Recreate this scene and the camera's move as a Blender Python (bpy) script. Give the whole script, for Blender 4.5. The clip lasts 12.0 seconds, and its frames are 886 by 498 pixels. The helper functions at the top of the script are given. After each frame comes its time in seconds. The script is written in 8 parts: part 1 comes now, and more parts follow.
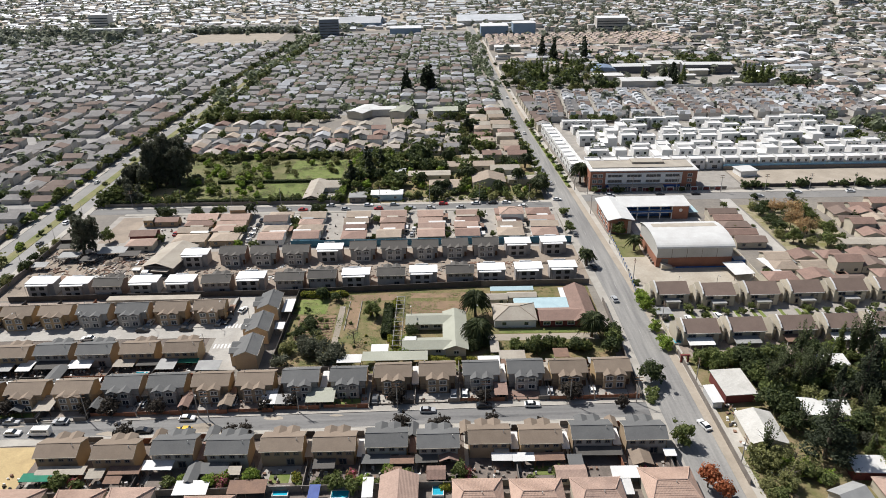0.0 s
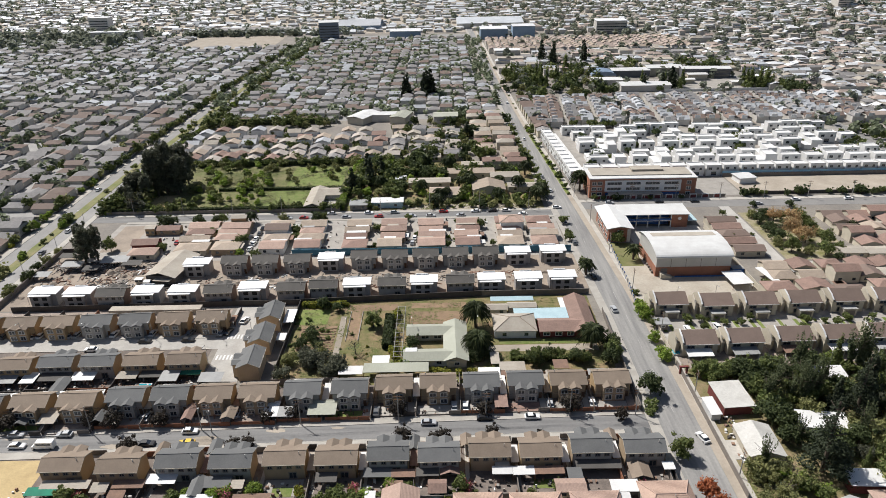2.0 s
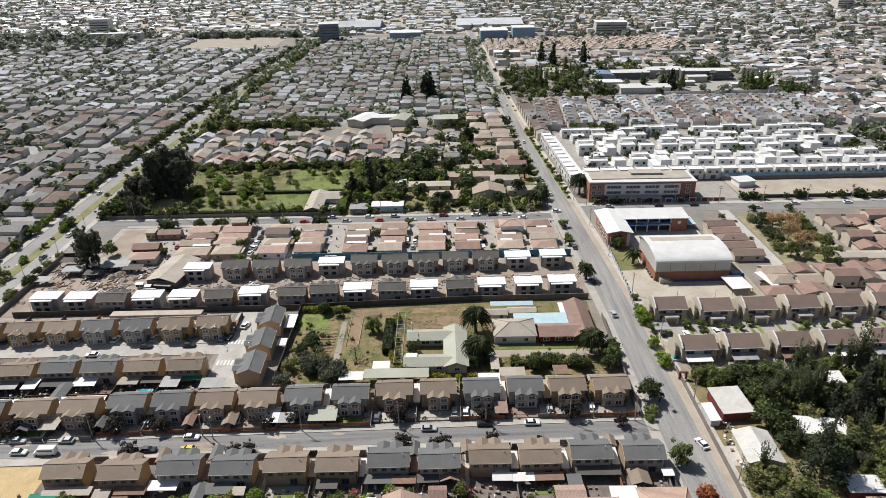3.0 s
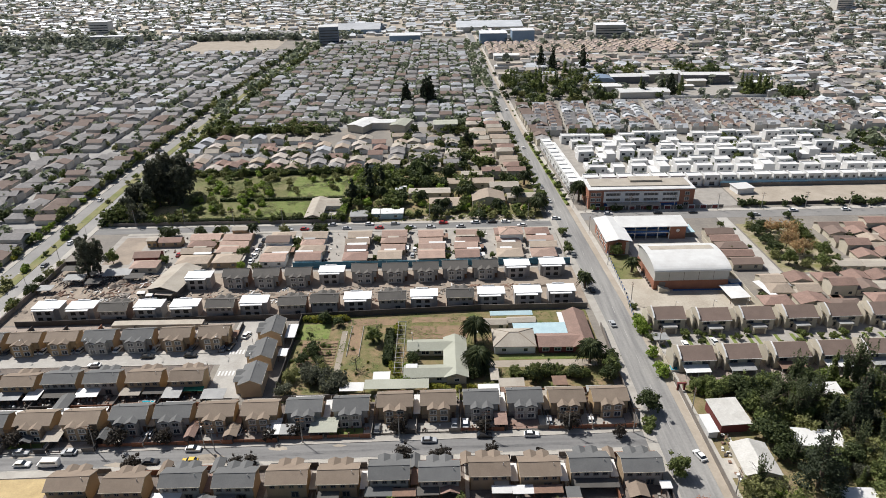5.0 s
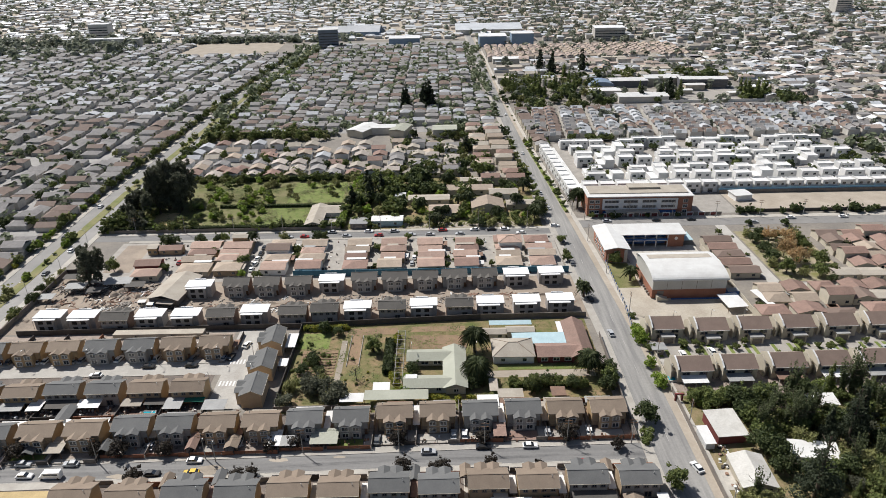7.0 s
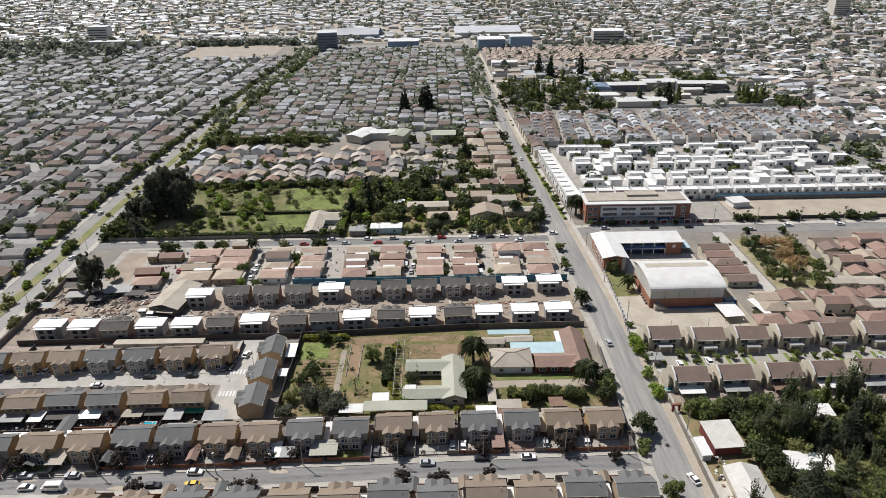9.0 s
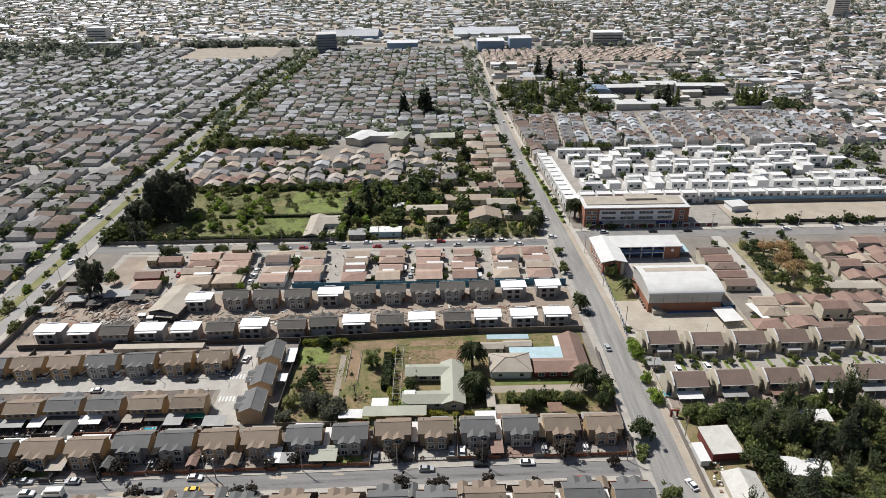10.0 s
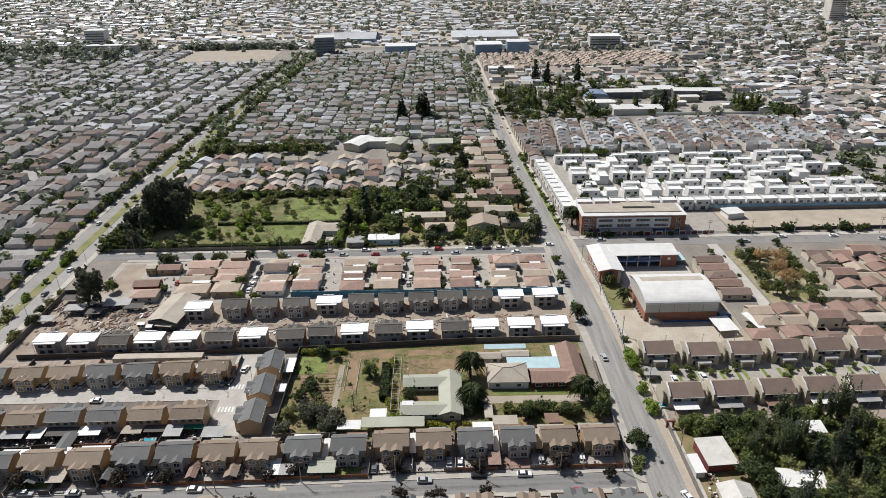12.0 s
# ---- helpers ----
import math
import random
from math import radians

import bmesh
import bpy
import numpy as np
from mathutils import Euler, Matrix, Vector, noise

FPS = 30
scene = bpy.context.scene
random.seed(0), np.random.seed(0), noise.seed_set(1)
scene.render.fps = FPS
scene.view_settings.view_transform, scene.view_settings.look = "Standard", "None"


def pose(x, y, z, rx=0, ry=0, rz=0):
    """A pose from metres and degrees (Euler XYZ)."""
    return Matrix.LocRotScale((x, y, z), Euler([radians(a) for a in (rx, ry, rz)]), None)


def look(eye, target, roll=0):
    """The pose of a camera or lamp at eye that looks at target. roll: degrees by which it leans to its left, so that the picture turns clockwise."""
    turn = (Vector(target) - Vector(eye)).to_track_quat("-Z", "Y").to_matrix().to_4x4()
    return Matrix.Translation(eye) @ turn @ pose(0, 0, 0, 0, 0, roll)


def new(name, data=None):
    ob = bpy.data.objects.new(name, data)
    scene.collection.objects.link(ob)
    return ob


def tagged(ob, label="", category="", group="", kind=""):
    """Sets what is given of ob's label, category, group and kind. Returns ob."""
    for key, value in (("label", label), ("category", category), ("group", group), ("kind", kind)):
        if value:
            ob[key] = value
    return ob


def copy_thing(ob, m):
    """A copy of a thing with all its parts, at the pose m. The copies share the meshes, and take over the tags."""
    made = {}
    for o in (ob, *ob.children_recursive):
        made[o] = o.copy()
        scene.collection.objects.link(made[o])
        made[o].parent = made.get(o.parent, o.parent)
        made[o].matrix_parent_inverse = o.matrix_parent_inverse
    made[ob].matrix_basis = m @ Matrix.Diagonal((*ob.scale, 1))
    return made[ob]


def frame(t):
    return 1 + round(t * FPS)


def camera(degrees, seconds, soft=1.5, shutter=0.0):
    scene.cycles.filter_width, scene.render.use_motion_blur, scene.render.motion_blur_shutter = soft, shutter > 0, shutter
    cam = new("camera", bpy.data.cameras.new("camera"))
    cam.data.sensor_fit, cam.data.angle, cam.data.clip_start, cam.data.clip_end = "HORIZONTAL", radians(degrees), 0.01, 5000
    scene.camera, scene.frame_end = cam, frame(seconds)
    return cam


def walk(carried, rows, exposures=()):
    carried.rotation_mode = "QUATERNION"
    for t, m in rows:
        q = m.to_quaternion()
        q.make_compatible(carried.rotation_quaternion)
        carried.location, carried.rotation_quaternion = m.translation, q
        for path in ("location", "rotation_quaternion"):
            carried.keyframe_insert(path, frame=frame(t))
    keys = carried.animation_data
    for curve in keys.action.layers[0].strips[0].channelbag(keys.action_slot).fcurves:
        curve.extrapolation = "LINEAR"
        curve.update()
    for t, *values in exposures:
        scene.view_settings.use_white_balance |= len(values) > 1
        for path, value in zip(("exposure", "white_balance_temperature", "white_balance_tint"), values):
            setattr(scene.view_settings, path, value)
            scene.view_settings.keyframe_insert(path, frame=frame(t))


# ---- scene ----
cam = camera(67.02, 12.0, soft=0.75)
# seconds, eye x y z, yaw, pitch, roll in degrees: a slow straight climb
PATH = [
    (0, 0.000, 0.000, 120.000, 0.000, -25.589, -1.023),
    (1, -0.118, 0.185, 122.117, -0.015, -25.612, -1.044),
    (2, -0.196, 0.377, 124.198, -0.027, -25.635, -1.060),
    (3, -0.240, 0.573, 126.250, -0.038, -25.658, -1.070),
    (4, -0.256, 0.772, 128.277, -0.052, -25.682, -1.074),
    (5, -0.250, 0.973, 130.288, -0.070, -25.704, -1.070),
    (6, -0.229, 1.174, 132.288, -0.095, -25.726, -1.060),
    (7, -0.197, 1.375, 134.284, -0.129, -25.746, -1.041),
    (8, -0.162, 1.573, 136.282, -0.175, -25.764, -1.013),
    (9, -0.128, 1.769, 138.288, -0.236, -25.779, -0.976),
    (10, -0.103, 1.959, 140.309, -0.314, -25.791, -0.929),
    (11, -0.093, 2.143, 142.351, -0.411, -25.799, -0.871),
    (12, -0.102, 2.320, 144.420, -0.530, -25.803, -0.802),
]
walk(cam, [(t, pose(x, y, z, 90 + pitch, 0, yaw) @ pose(0, 0, 0, 0, 0, roll)) for t, x, y, z, yaw, pitch, roll in PATH], [(0, 0.0), (3, 0.0), (12, -0.1)])

# ---- world and sun ----
SUN_EL, SUN_AZ = radians(52), radians(-48)  # azimuth from +y, clockwise
sun_way = Vector((math.sin(SUN_AZ) * math.cos(SUN_EL), math.cos(SUN_AZ) * math.cos(SUN_EL), math.sin(SUN_EL)))
world = bpy.data.worlds.new("sky")
scene.world = world
world.use_nodes = True
sky = world.node_tree.nodes.new("ShaderNodeTexSky")
sky.sky_type, sky.sun_disc, sky.sun_elevation, sky.sun_rotation = "NISHITA", False, SUN_EL, SUN_AZ % (2 * math.pi)
sky.air_density, sky.dust_density, sky.altitude = 1.0, 2.5, 500
world.node_tree.links.new(sky.outputs[0], world.node_tree.nodes["Background"].inputs[0])
world.node_tree.nodes["Background"].inputs[1].default_value = 0.068
lamp = bpy.data.lights.new("sun", "SUN")
lamp.energy, lamp.angle, lamp.color = 5.6, radians(0.5), (1.0, 0.972, 0.935)
new("sun", lamp).matrix_world = look(sun_way * 400, (0, 0, 0))

# ---- materials ----


def mat(name, col, col2=None, rough=0.85, scale=0.35, fine=4.0, var=0.25, bump=0.3, metal=0.0, rand=0.1, rib=0.0, rib_axis="X", spec=0.3, patch=0.5, stretch=(1, 1, 1)):
    """Two colours mixed in broad stains, fine grain on top, a shift from object to object, and ribs where asked."""
    m = bpy.data.materials.new(name)
    m.use_nodes = True
    nt = m.node_tree
    b = nt.nodes["Principled BSDF"]
    b.inputs["Roughness"].default_value, b.inputs["Metallic"].default_value = rough, metal
    b.inputs["Specular IOR Level"].default_value = spec

    def node(kind, **values):
        n = nt.nodes.new(kind)
        for k, v in values.items():
            n.inputs[k].default_value = v
        return n

    link = nt.links.new
    geo = node("ShaderNodeNewGeometry")
    broad = node("ShaderNodeTexNoise", Scale=scale, Detail=5.0, Roughness=0.6)
    grain = node("ShaderNodeTexNoise", Scale=fine, Detail=3.0, Roughness=0.7)
    place_ = nt.nodes.new("ShaderNodeVectorMath")
    place_.operation = "MULTIPLY"
    place_.inputs[1].default_value = stretch
    link(geo.outputs["Position"], place_.inputs[0])
    link(place_.outputs[0], broad.inputs["Vector"])
    link(geo.outputs["Position"], grain.inputs["Vector"])
    ramp = nt.nodes.new("ShaderNodeValToRGB")
    ramp.color_ramp.elements[0].position, ramp.color_ramp.elements[1].position = patch - 0.18, patch + 0.18
    c2 = col2 or tuple(c * 0.72 for c in col)
    ramp.color_ramp.elements[0].color, ramp.color_ramp.elements[1].color = (*col, 1), (*c2, 1)
    link(broad.outputs["Fac"], ramp.inputs["Fac"])
    info = node("ShaderNodeObjectInfo")
    # value = 1 + var * (grain - 0.5) + rand * (object - 0.5)
    a = nt.nodes.new("ShaderNodeMath")
    a.operation, a.inputs[1].default_value, a.inputs[2].default_value = "MULTIPLY_ADD", var * 2, 1 - var
    link(grain.outputs["Fac"], a.inputs[0])
    a2 = nt.nodes.new("ShaderNodeMath")
    a2.operation, a2.inputs[1].default_value, a2.inputs[2].default_value = "MULTIPLY_ADD", rand * 2, -rand
    link(info.outputs["Random"], a2.inputs[0])
    a3 = nt.nodes.new("ShaderNodeMath")
    link(a.outputs[0], a3.inputs[0])
    link(a2.outputs[0], a3.inputs[1])
    hsv = nt.nodes.new("ShaderNodeHueSaturation")
    link(a3.outputs[0], hsv.inputs["Value"])
    link(ramp.outputs["Color"], hsv.inputs["Color"])
    link(hsv.outputs["Color"], b.inputs["Base Color"])
    bm_ = node("ShaderNodeBump", Strength=bump, Distance=0.08)
    height = grain.outputs["Fac"]
    if rib:
        tex = nt.nodes.new("ShaderNodeTexCoord")
        wave = nt.nodes.new("ShaderNodeTexWave")
        wave.bands_direction = rib_axis
        wave.inputs["Scale"].default_value = 0.314 / rib
        wave.inputs["Distortion"].default_value = 0.6
        link(tex.outputs["Object"], wave.inputs["Vector"])
        add = nt.nodes.new("ShaderNodeMath")
        link(wave.outputs["Fac"], add.inputs[0])
        link(grain.outputs["Fac"], add.inputs[1])
        height = add.outputs[0]
    link(height, bm_.inputs["Height"])
    link(bm_.outputs["Normal"], b.inputs["Normal"])
    return m


def leaf_mat(name, col, col2):
    m = mat(name, col, col2, rough=0.6, scale=0.8, fine=3.0, var=0.45, bump=0.0, rand=0.18, spec=0.2)
    b = m.node_tree.nodes["Principled BSDF"]
    isl = m.node_tree.nodes.new("ShaderNodeNewGeometry")
    # leaf clumps differ from one another
    for n in m.node_tree.nodes:
        if n.bl_idname == "ShaderNodeValToRGB":
            mix = m.node_tree.nodes.new("ShaderNodeMath")
            mix.operation = "MULTIPLY_ADD"
            mix.inputs[1].default_value, mix.inputs[2].default_value = 0.7, 0.15
            m.node_tree.links.new(isl.outputs["Random Per Island"], mix.inputs[0])
            m.node_tree.links.new(mix.outputs[0], n.inputs["Fac"])
    # light passes through thin leaves
    out = m.node_tree.nodes["Material Output"]
    tr = m.node_tree.nodes.new("ShaderNodeBsdfTranslucent")
    sh = m.node_tree.nodes.new("ShaderNodeMixShader")
    sh.inputs[0].default_value = 0.38
    m.node_tree.links.new(b.inputs["Base Color"].links[0].from_socket, tr.inputs[0])
    m.node_tree.links.new(b.outputs[0], sh.inputs[1])
    m.node_tree.links.new(tr.outputs[0], sh.inputs[2])
    m.node_tree.links.new(sh.outputs[0], out.inputs[0])
    return m


M = dict(
    soil=mat("dusty_soil", (0.25, 0.225, 0.19), (0.17, 0.155, 0.14), scale=0.05, fine=0.8, var=0.4),
    dirt=mat("bare_dirt", (0.32, 0.265, 0.21), (0.225, 0.185, 0.15), scale=0.12, fine=1.5, var=0.3),
    pale_dirt=mat("pale_dirt", (0.385, 0.335, 0.275), (0.29, 0.25, 0.20), scale=0.1, fine=1.2, var=0.2),
    sand=mat("pale_sand", (0.46, 0.415, 0.345), (0.36, 0.315, 0.255), scale=0.12, fine=1.4, var=0.28),
    straw=mat("dry_straw", (0.55, 0.42, 0.22), (0.44, 0.33, 0.17), scale=0.25, fine=2.0, var=0.3),
    lawn=mat("lawn", (0.115, 0.165, 0.034), (0.19, 0.205, 0.07), scale=0.35, fine=2.5, var=0.35),
    dry_grass=mat("dry_grass", (0.135, 0.135, 0.05), (0.26, 0.195, 0.115), scale=0.3, fine=2.0, var=0.4),
    rough_grass=mat("rough_grass", (0.125, 0.145, 0.042), (0.225, 0.195, 0.10), scale=0.12, fine=1.6, var=0.4),
    garden_grass=mat("patchy_grass", (0.10, 0.125, 0.032), (0.285, 0.20, 0.115), scale=0.16, fine=2.2, var=0.45, patch=0.5),
    worn_grass=mat("worn_park_grass", (0.17, 0.165, 0.06), (0.38, 0.32, 0.24), scale=0.2, fine=1.8, var=0.4),
    brown_soil=mat("brown_garden_soil", (0.27, 0.185, 0.115), (0.195, 0.135, 0.085), scale=0.25, fine=2.4, var=0.4),
    # yard colour holds the shade between houses as well as dark soil
    shaded_yard=mat("shaded_yard_paving", (0.205, 0.17, 0.145), (0.12, 0.10, 0.088), scale=0.35, fine=2.0, var=0.35),
    asphalt=mat("asphalt", (0.215, 0.208, 0.20), (0.275, 0.265, 0.25), scale=0.12, fine=1.5, var=0.18, rough=0.75),
    avenue=mat("worn_asphalt", (0.19, 0.185, 0.18), (0.31, 0.30, 0.28), scale=0.55, fine=1.2, var=0.22, rough=0.75, stretch=(1, 0.05, 1)),
    street=mat("worn_street", (0.135, 0.133, 0.13), (0.21, 0.205, 0.198), scale=0.5, fine=1.2, var=0.22, rough=0.75, stretch=(0.06, 1, 1)),
    concrete=mat("concrete", (0.36, 0.335, 0.30), (0.275, 0.255, 0.23), scale=0.25, fine=2.0, var=0.2),
    paving=mat("pavement_concrete", (0.43, 0.405, 0.36), (0.345, 0.32, 0.285), scale=0.25, fine=2.0, var=0.22),
    kerb=mat("kerb", (0.50, 0.47, 0.42), scale=0.4),
    patio=mat("patio", (0.33, 0.27, 0.225), (0.21, 0.175, 0.15), scale=0.4, fine=2.0, var=0.3),
    brown_roof=mat("brown_shingle", (0.240, 0.190, 0.145), (0.205, 0.160, 0.122), scale=0.3, fine=2.6, var=0.17, rough=0.8),
    grey_roof=mat("grey_shingle", (0.146, 0.147, 0.144), (0.122, 0.123, 0.122), scale=0.3, fine=2.6, var=0.17, rough=0.8),
    dark_roof=mat("dark_shingle", (0.110, 0.102, 0.092), (0.088, 0.082, 0.075), scale=0.3, fine=2.6, var=0.17, rough=0.8),
    umber_roof=mat("umber_shingle", (0.200, 0.148, 0.122), (0.168, 0.124, 0.103), scale=0.3, fine=2.6, var=0.17, rough=0.8),
    pink_tile=mat("pink_tile", (0.43, 0.305, 0.245), (0.345, 0.245, 0.20), scale=0.35, fine=2.2, var=0.32, rib=0.32, rough=0.8, rand=0.16),
    rose_tile=mat("rose_tile", (0.46, 0.325, 0.255), (0.38, 0.265, 0.21), scale=0.35, fine=2.2, var=0.26, rib=0.32, rough=0.8, rand=0.12),
    red_tile=mat("red_tile", (0.28, 0.185, 0.15), (0.22, 0.148, 0.12), scale=0.35, fine=2.2, var=0.32, rib=0.32, rough=0.8, rand=0.16),
    tan_tile=mat("tan_tile", (0.40, 0.325, 0.255), (0.325, 0.265, 0.21), scale=0.35, fine=2.2, var=0.32, rib=0.32, rough=0.8, rand=0.16),
    wood_roof=mat("weathered_wood", (0.27, 0.17, 0.12), (0.20, 0.13, 0.10), scale=0.4, fine=3, var=0.3),
    sage_roof=mat("sage_sheet", (0.38, 0.385, 0.32), (0.32, 0.325, 0.265), scale=0.12, fine=2, var=0.15, rib=0.25),
    dust_roof=mat("dusty_sheet", (0.42, 0.38, 0.32), (0.34, 0.30, 0.25), scale=0.2, fine=2, var=0.2, rib=0.25),
    pale_sheet=mat("pale_corrugated_sheet", (0.55, 0.535, 0.50), (0.44, 0.425, 0.39), scale=0.3, fine=2, var=0.22, rib=0.25, rough=0.6),
    grey_sheet=mat("grey_sheet", (0.34, 0.34, 0.33), (0.26, 0.26, 0.255), scale=0.25, fine=2, var=0.2, rib=0.25, rough=0.55),
    white_sheet=mat("white_sheet", (0.70, 0.70, 0.68), (0.60, 0.59, 0.57), scale=0.2, fine=2, var=0.1, rough=0.5),
    membrane=mat("white_membrane", (0.76, 0.76, 0.755), (0.68, 0.68, 0.67), scale=0.3, fine=2, var=0.06, rough=0.6),
    blue_sheet=mat("blue_mesh", (0.40, 0.52, 0.55), (0.33, 0.45, 0.49), scale=0.4, fine=2, var=0.15),
    blue_tarp=mat("blue_tarpaulin", (0.04, 0.08, 0.28), (0.03, 0.06, 0.22), scale=0.6, var=0.2, rough=0.5),
    blue_vault=mat("blue_grey_sheet", (0.20, 0.26, 0.34), (0.16, 0.21, 0.29), scale=0.1, fine=1, var=0.15, rib=0.5, rough=0.5),
    pale_road=mat("pale_concrete_road", (0.44, 0.42, 0.385), (0.355, 0.335, 0.305), scale=0.22, fine=1.5, var=0.18),
    sky_mesh=mat("sky_blue_mesh", (0.36, 0.60, 0.72), (0.30, 0.52, 0.66), scale=0.4, fine=2, var=0.2),
    teal=mat("blue_windbreak", (0.075, 0.20, 0.27), (0.055, 0.15, 0.22), scale=0.5, var=0.2),
    green_net=mat("green_net", (0.03, 0.22, 0.14), (0.03, 0.17, 0.11), scale=0.5, var=0.2),
    tan_wall=mat("tan_stucco", (0.37, 0.28, 0.185), (0.32, 0.24, 0.16), scale=0.3, fine=3, var=0.12),
    ochre_wall=mat("ochre_stucco", (0.44, 0.315, 0.18), (0.38, 0.27, 0.155), scale=0.3, fine=3, var=0.12),
    grey_wall=mat("grey_stucco", (0.40, 0.385, 0.36), (0.34, 0.325, 0.30), scale=0.3, fine=3, var=0.12),
    block_wall=mat("bare_block", (0.385, 0.365, 0.345), (0.31, 0.29, 0.275), scale=0.4, fine=3, var=0.25),
    peach_wall=mat("peach_stucco", (0.60, 0.45, 0.29), (0.53, 0.39, 0.25), scale=0.3, fine=3, var=0.12),
    cream_wall=mat("cream_stucco", (0.52, 0.47, 0.38), (0.45, 0.405, 0.325), scale=0.25, fine=3, var=0.1, rand=0.14),
    white_wall=mat("white_stucco", (0.68, 0.675, 0.66), (0.60, 0.595, 0.58), scale=0.25, fine=3, var=0.08),
    rough_brick=mat("rough_brick", (0.30, 0.20, 0.15), (0.24, 0.165, 0.13), scale=0.4, fine=4, var=0.3),
    brick=mat("brick", (0.34, 0.155, 0.10), (0.28, 0.13, 0.085), scale=0.3, fine=6, var=0.25, rib=0.09, rib_axis="Z"),
    maroon=mat("maroon_wall", (0.20, 0.055, 0.05), (0.15, 0.05, 0.045), scale=0.3),
    clad=mat("grey_cladding", (0.50, 0.49, 0.46), (0.44, 0.43, 0.40), scale=0.2, fine=2, var=0.1, rib=0.3, rough=0.6),
    fence=mat("grey_fence", (0.22, 0.195, 0.17), (0.16, 0.14, 0.125), scale=0.4, fine=2, var=0.25),
    dark_fence=mat("dark_fence", (0.085, 0.075, 0.07), (0.06, 0.055, 0.05), scale=0.4, fine=2, var=0.25),
    red_fence=mat("stained_fence", (0.27, 0.115, 0.065), (0.20, 0.09, 0.055), scale=0.4, fine=2, var=0.25),
    casing=mat("white_frame", (0.62, 0.61, 0.58), scale=0.6, var=0.05, rough=0.5),
    glass=mat("window_glass", (0.035, 0.045, 0.055), (0.025, 0.03, 0.04), rough=0.08, var=0.1, bump=0.0, spec=0.8),
    # near-black colour for the shade inside unglazed windows
    dark=mat("opening_shade", (0.03, 0.028, 0.026), var=0.1),
    door=mat("door_wood", (0.16, 0.085, 0.045), var=0.2),
    blue_paint=mat("blue_paint", (0.05, 0.12, 0.32), (0.04, 0.10, 0.26), var=0.12),
    pool=mat("pool_water", (0.02, 0.33, 0.48), (0.03, 0.42, 0.55), rough=0.1, var=0.15, spec=0.6),
    bark=mat("bark", (0.13, 0.10, 0.075), (0.09, 0.07, 0.055), scale=2.0, fine=8, var=0.3),
    metal=mat("galvanised", (0.38, 0.38, 0.37), rough=0.5, metal=0.6, var=0.1),
    pole=mat("pole_concrete", (0.40, 0.38, 0.35), var=0.15),
    wire=mat("black_wire", (0.03, 0.03, 0.03)),
    tyre=mat("tyre", (0.025, 0.025, 0.025)),
    line=mat("road_paint", (0.42, 0.41, 0.38), (0.28, 0.27, 0.26), scale=1.2, var=0.2),
    yellow=mat("yellow_paint", (0.55, 0.38, 0.10), (0.40, 0.30, 0.12), scale=0.8, var=0.2),
    rubble=mat("rubble", (0.36, 0.32, 0.28), (0.12, 0.11, 0.10), scale=0.9, fine=4, var=0.5),
    far_roof=mat("far_grey_roof", (0.285, 0.27, 0.26), (0.215, 0.205, 0.20), scale=0.06, fine=0.6, var=0.3),
    # fibre, far_wall and galvanised are lifted in tone to imitate distance haze
    fibre=mat("hazed_fibre_roof", (0.44, 0.45, 0.465), (0.36, 0.37, 0.385), scale=0.05, fine=0.5, var=0.25),
    pale_tile=mat("pale_tile", (0.45, 0.40, 0.355), (0.37, 0.325, 0.285), scale=0.35, fine=2.2, var=0.32, rand=0.2),
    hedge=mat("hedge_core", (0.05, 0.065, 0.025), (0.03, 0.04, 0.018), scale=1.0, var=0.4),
    far_pink=mat("far_pink_roof", (0.42, 0.335, 0.285), (0.33, 0.265, 0.23), scale=0.06, fine=0.6, var=0.3),
    far_wall=mat("far_wall", (0.58, 0.555, 0.51), (0.48, 0.45, 0.41), scale=0.08, fine=0.8, var=0.2),
    far_white=mat("far_white_roof", (0.74, 0.74, 0.74), (0.62, 0.62, 0.62), scale=0.08, fine=0.8, var=0.15, rough=0.5),
    galvanised=mat("galvanised_roof", (0.58, 0.60, 0.62), (0.48, 0.50, 0.52), scale=0.08, fine=0.8, var=0.2, metal=0.2, rough=0.6),
    far_blue=mat("far_blue_wall", (0.26, 0.34, 0.44), (0.22, 0.30, 0.40), scale=0.08, fine=0.8, var=0.15),
    far_glass=mat("far_glass_wall", (0.17, 0.20, 0.25), (0.13, 0.16, 0.20), scale=0.08, fine=0.8, var=0.15, rough=0.25),
    far_dark=mat("far_dark_wall", (0.16, 0.16, 0.17), (0.12, 0.12, 0.13), scale=0.08, fine=0.8, var=0.15),
)
for name_, c_ in dict(white=(0.75, 0.75, 0.74), silver=(0.42, 0.43, 0.44), black=(0.02, 0.02, 0.022), red=(0.35, 0.03, 0.03), blue=(0.03, 0.10, 0.28), grey=(0.13, 0.135, 0.14), taxi=(0.65, 0.42, 0.03)).items():
    M["car_" + name_] = mat("paint_" + name_, c_, c_, rough=0.3, var=0.04, bump=0.0, spec=0.5)
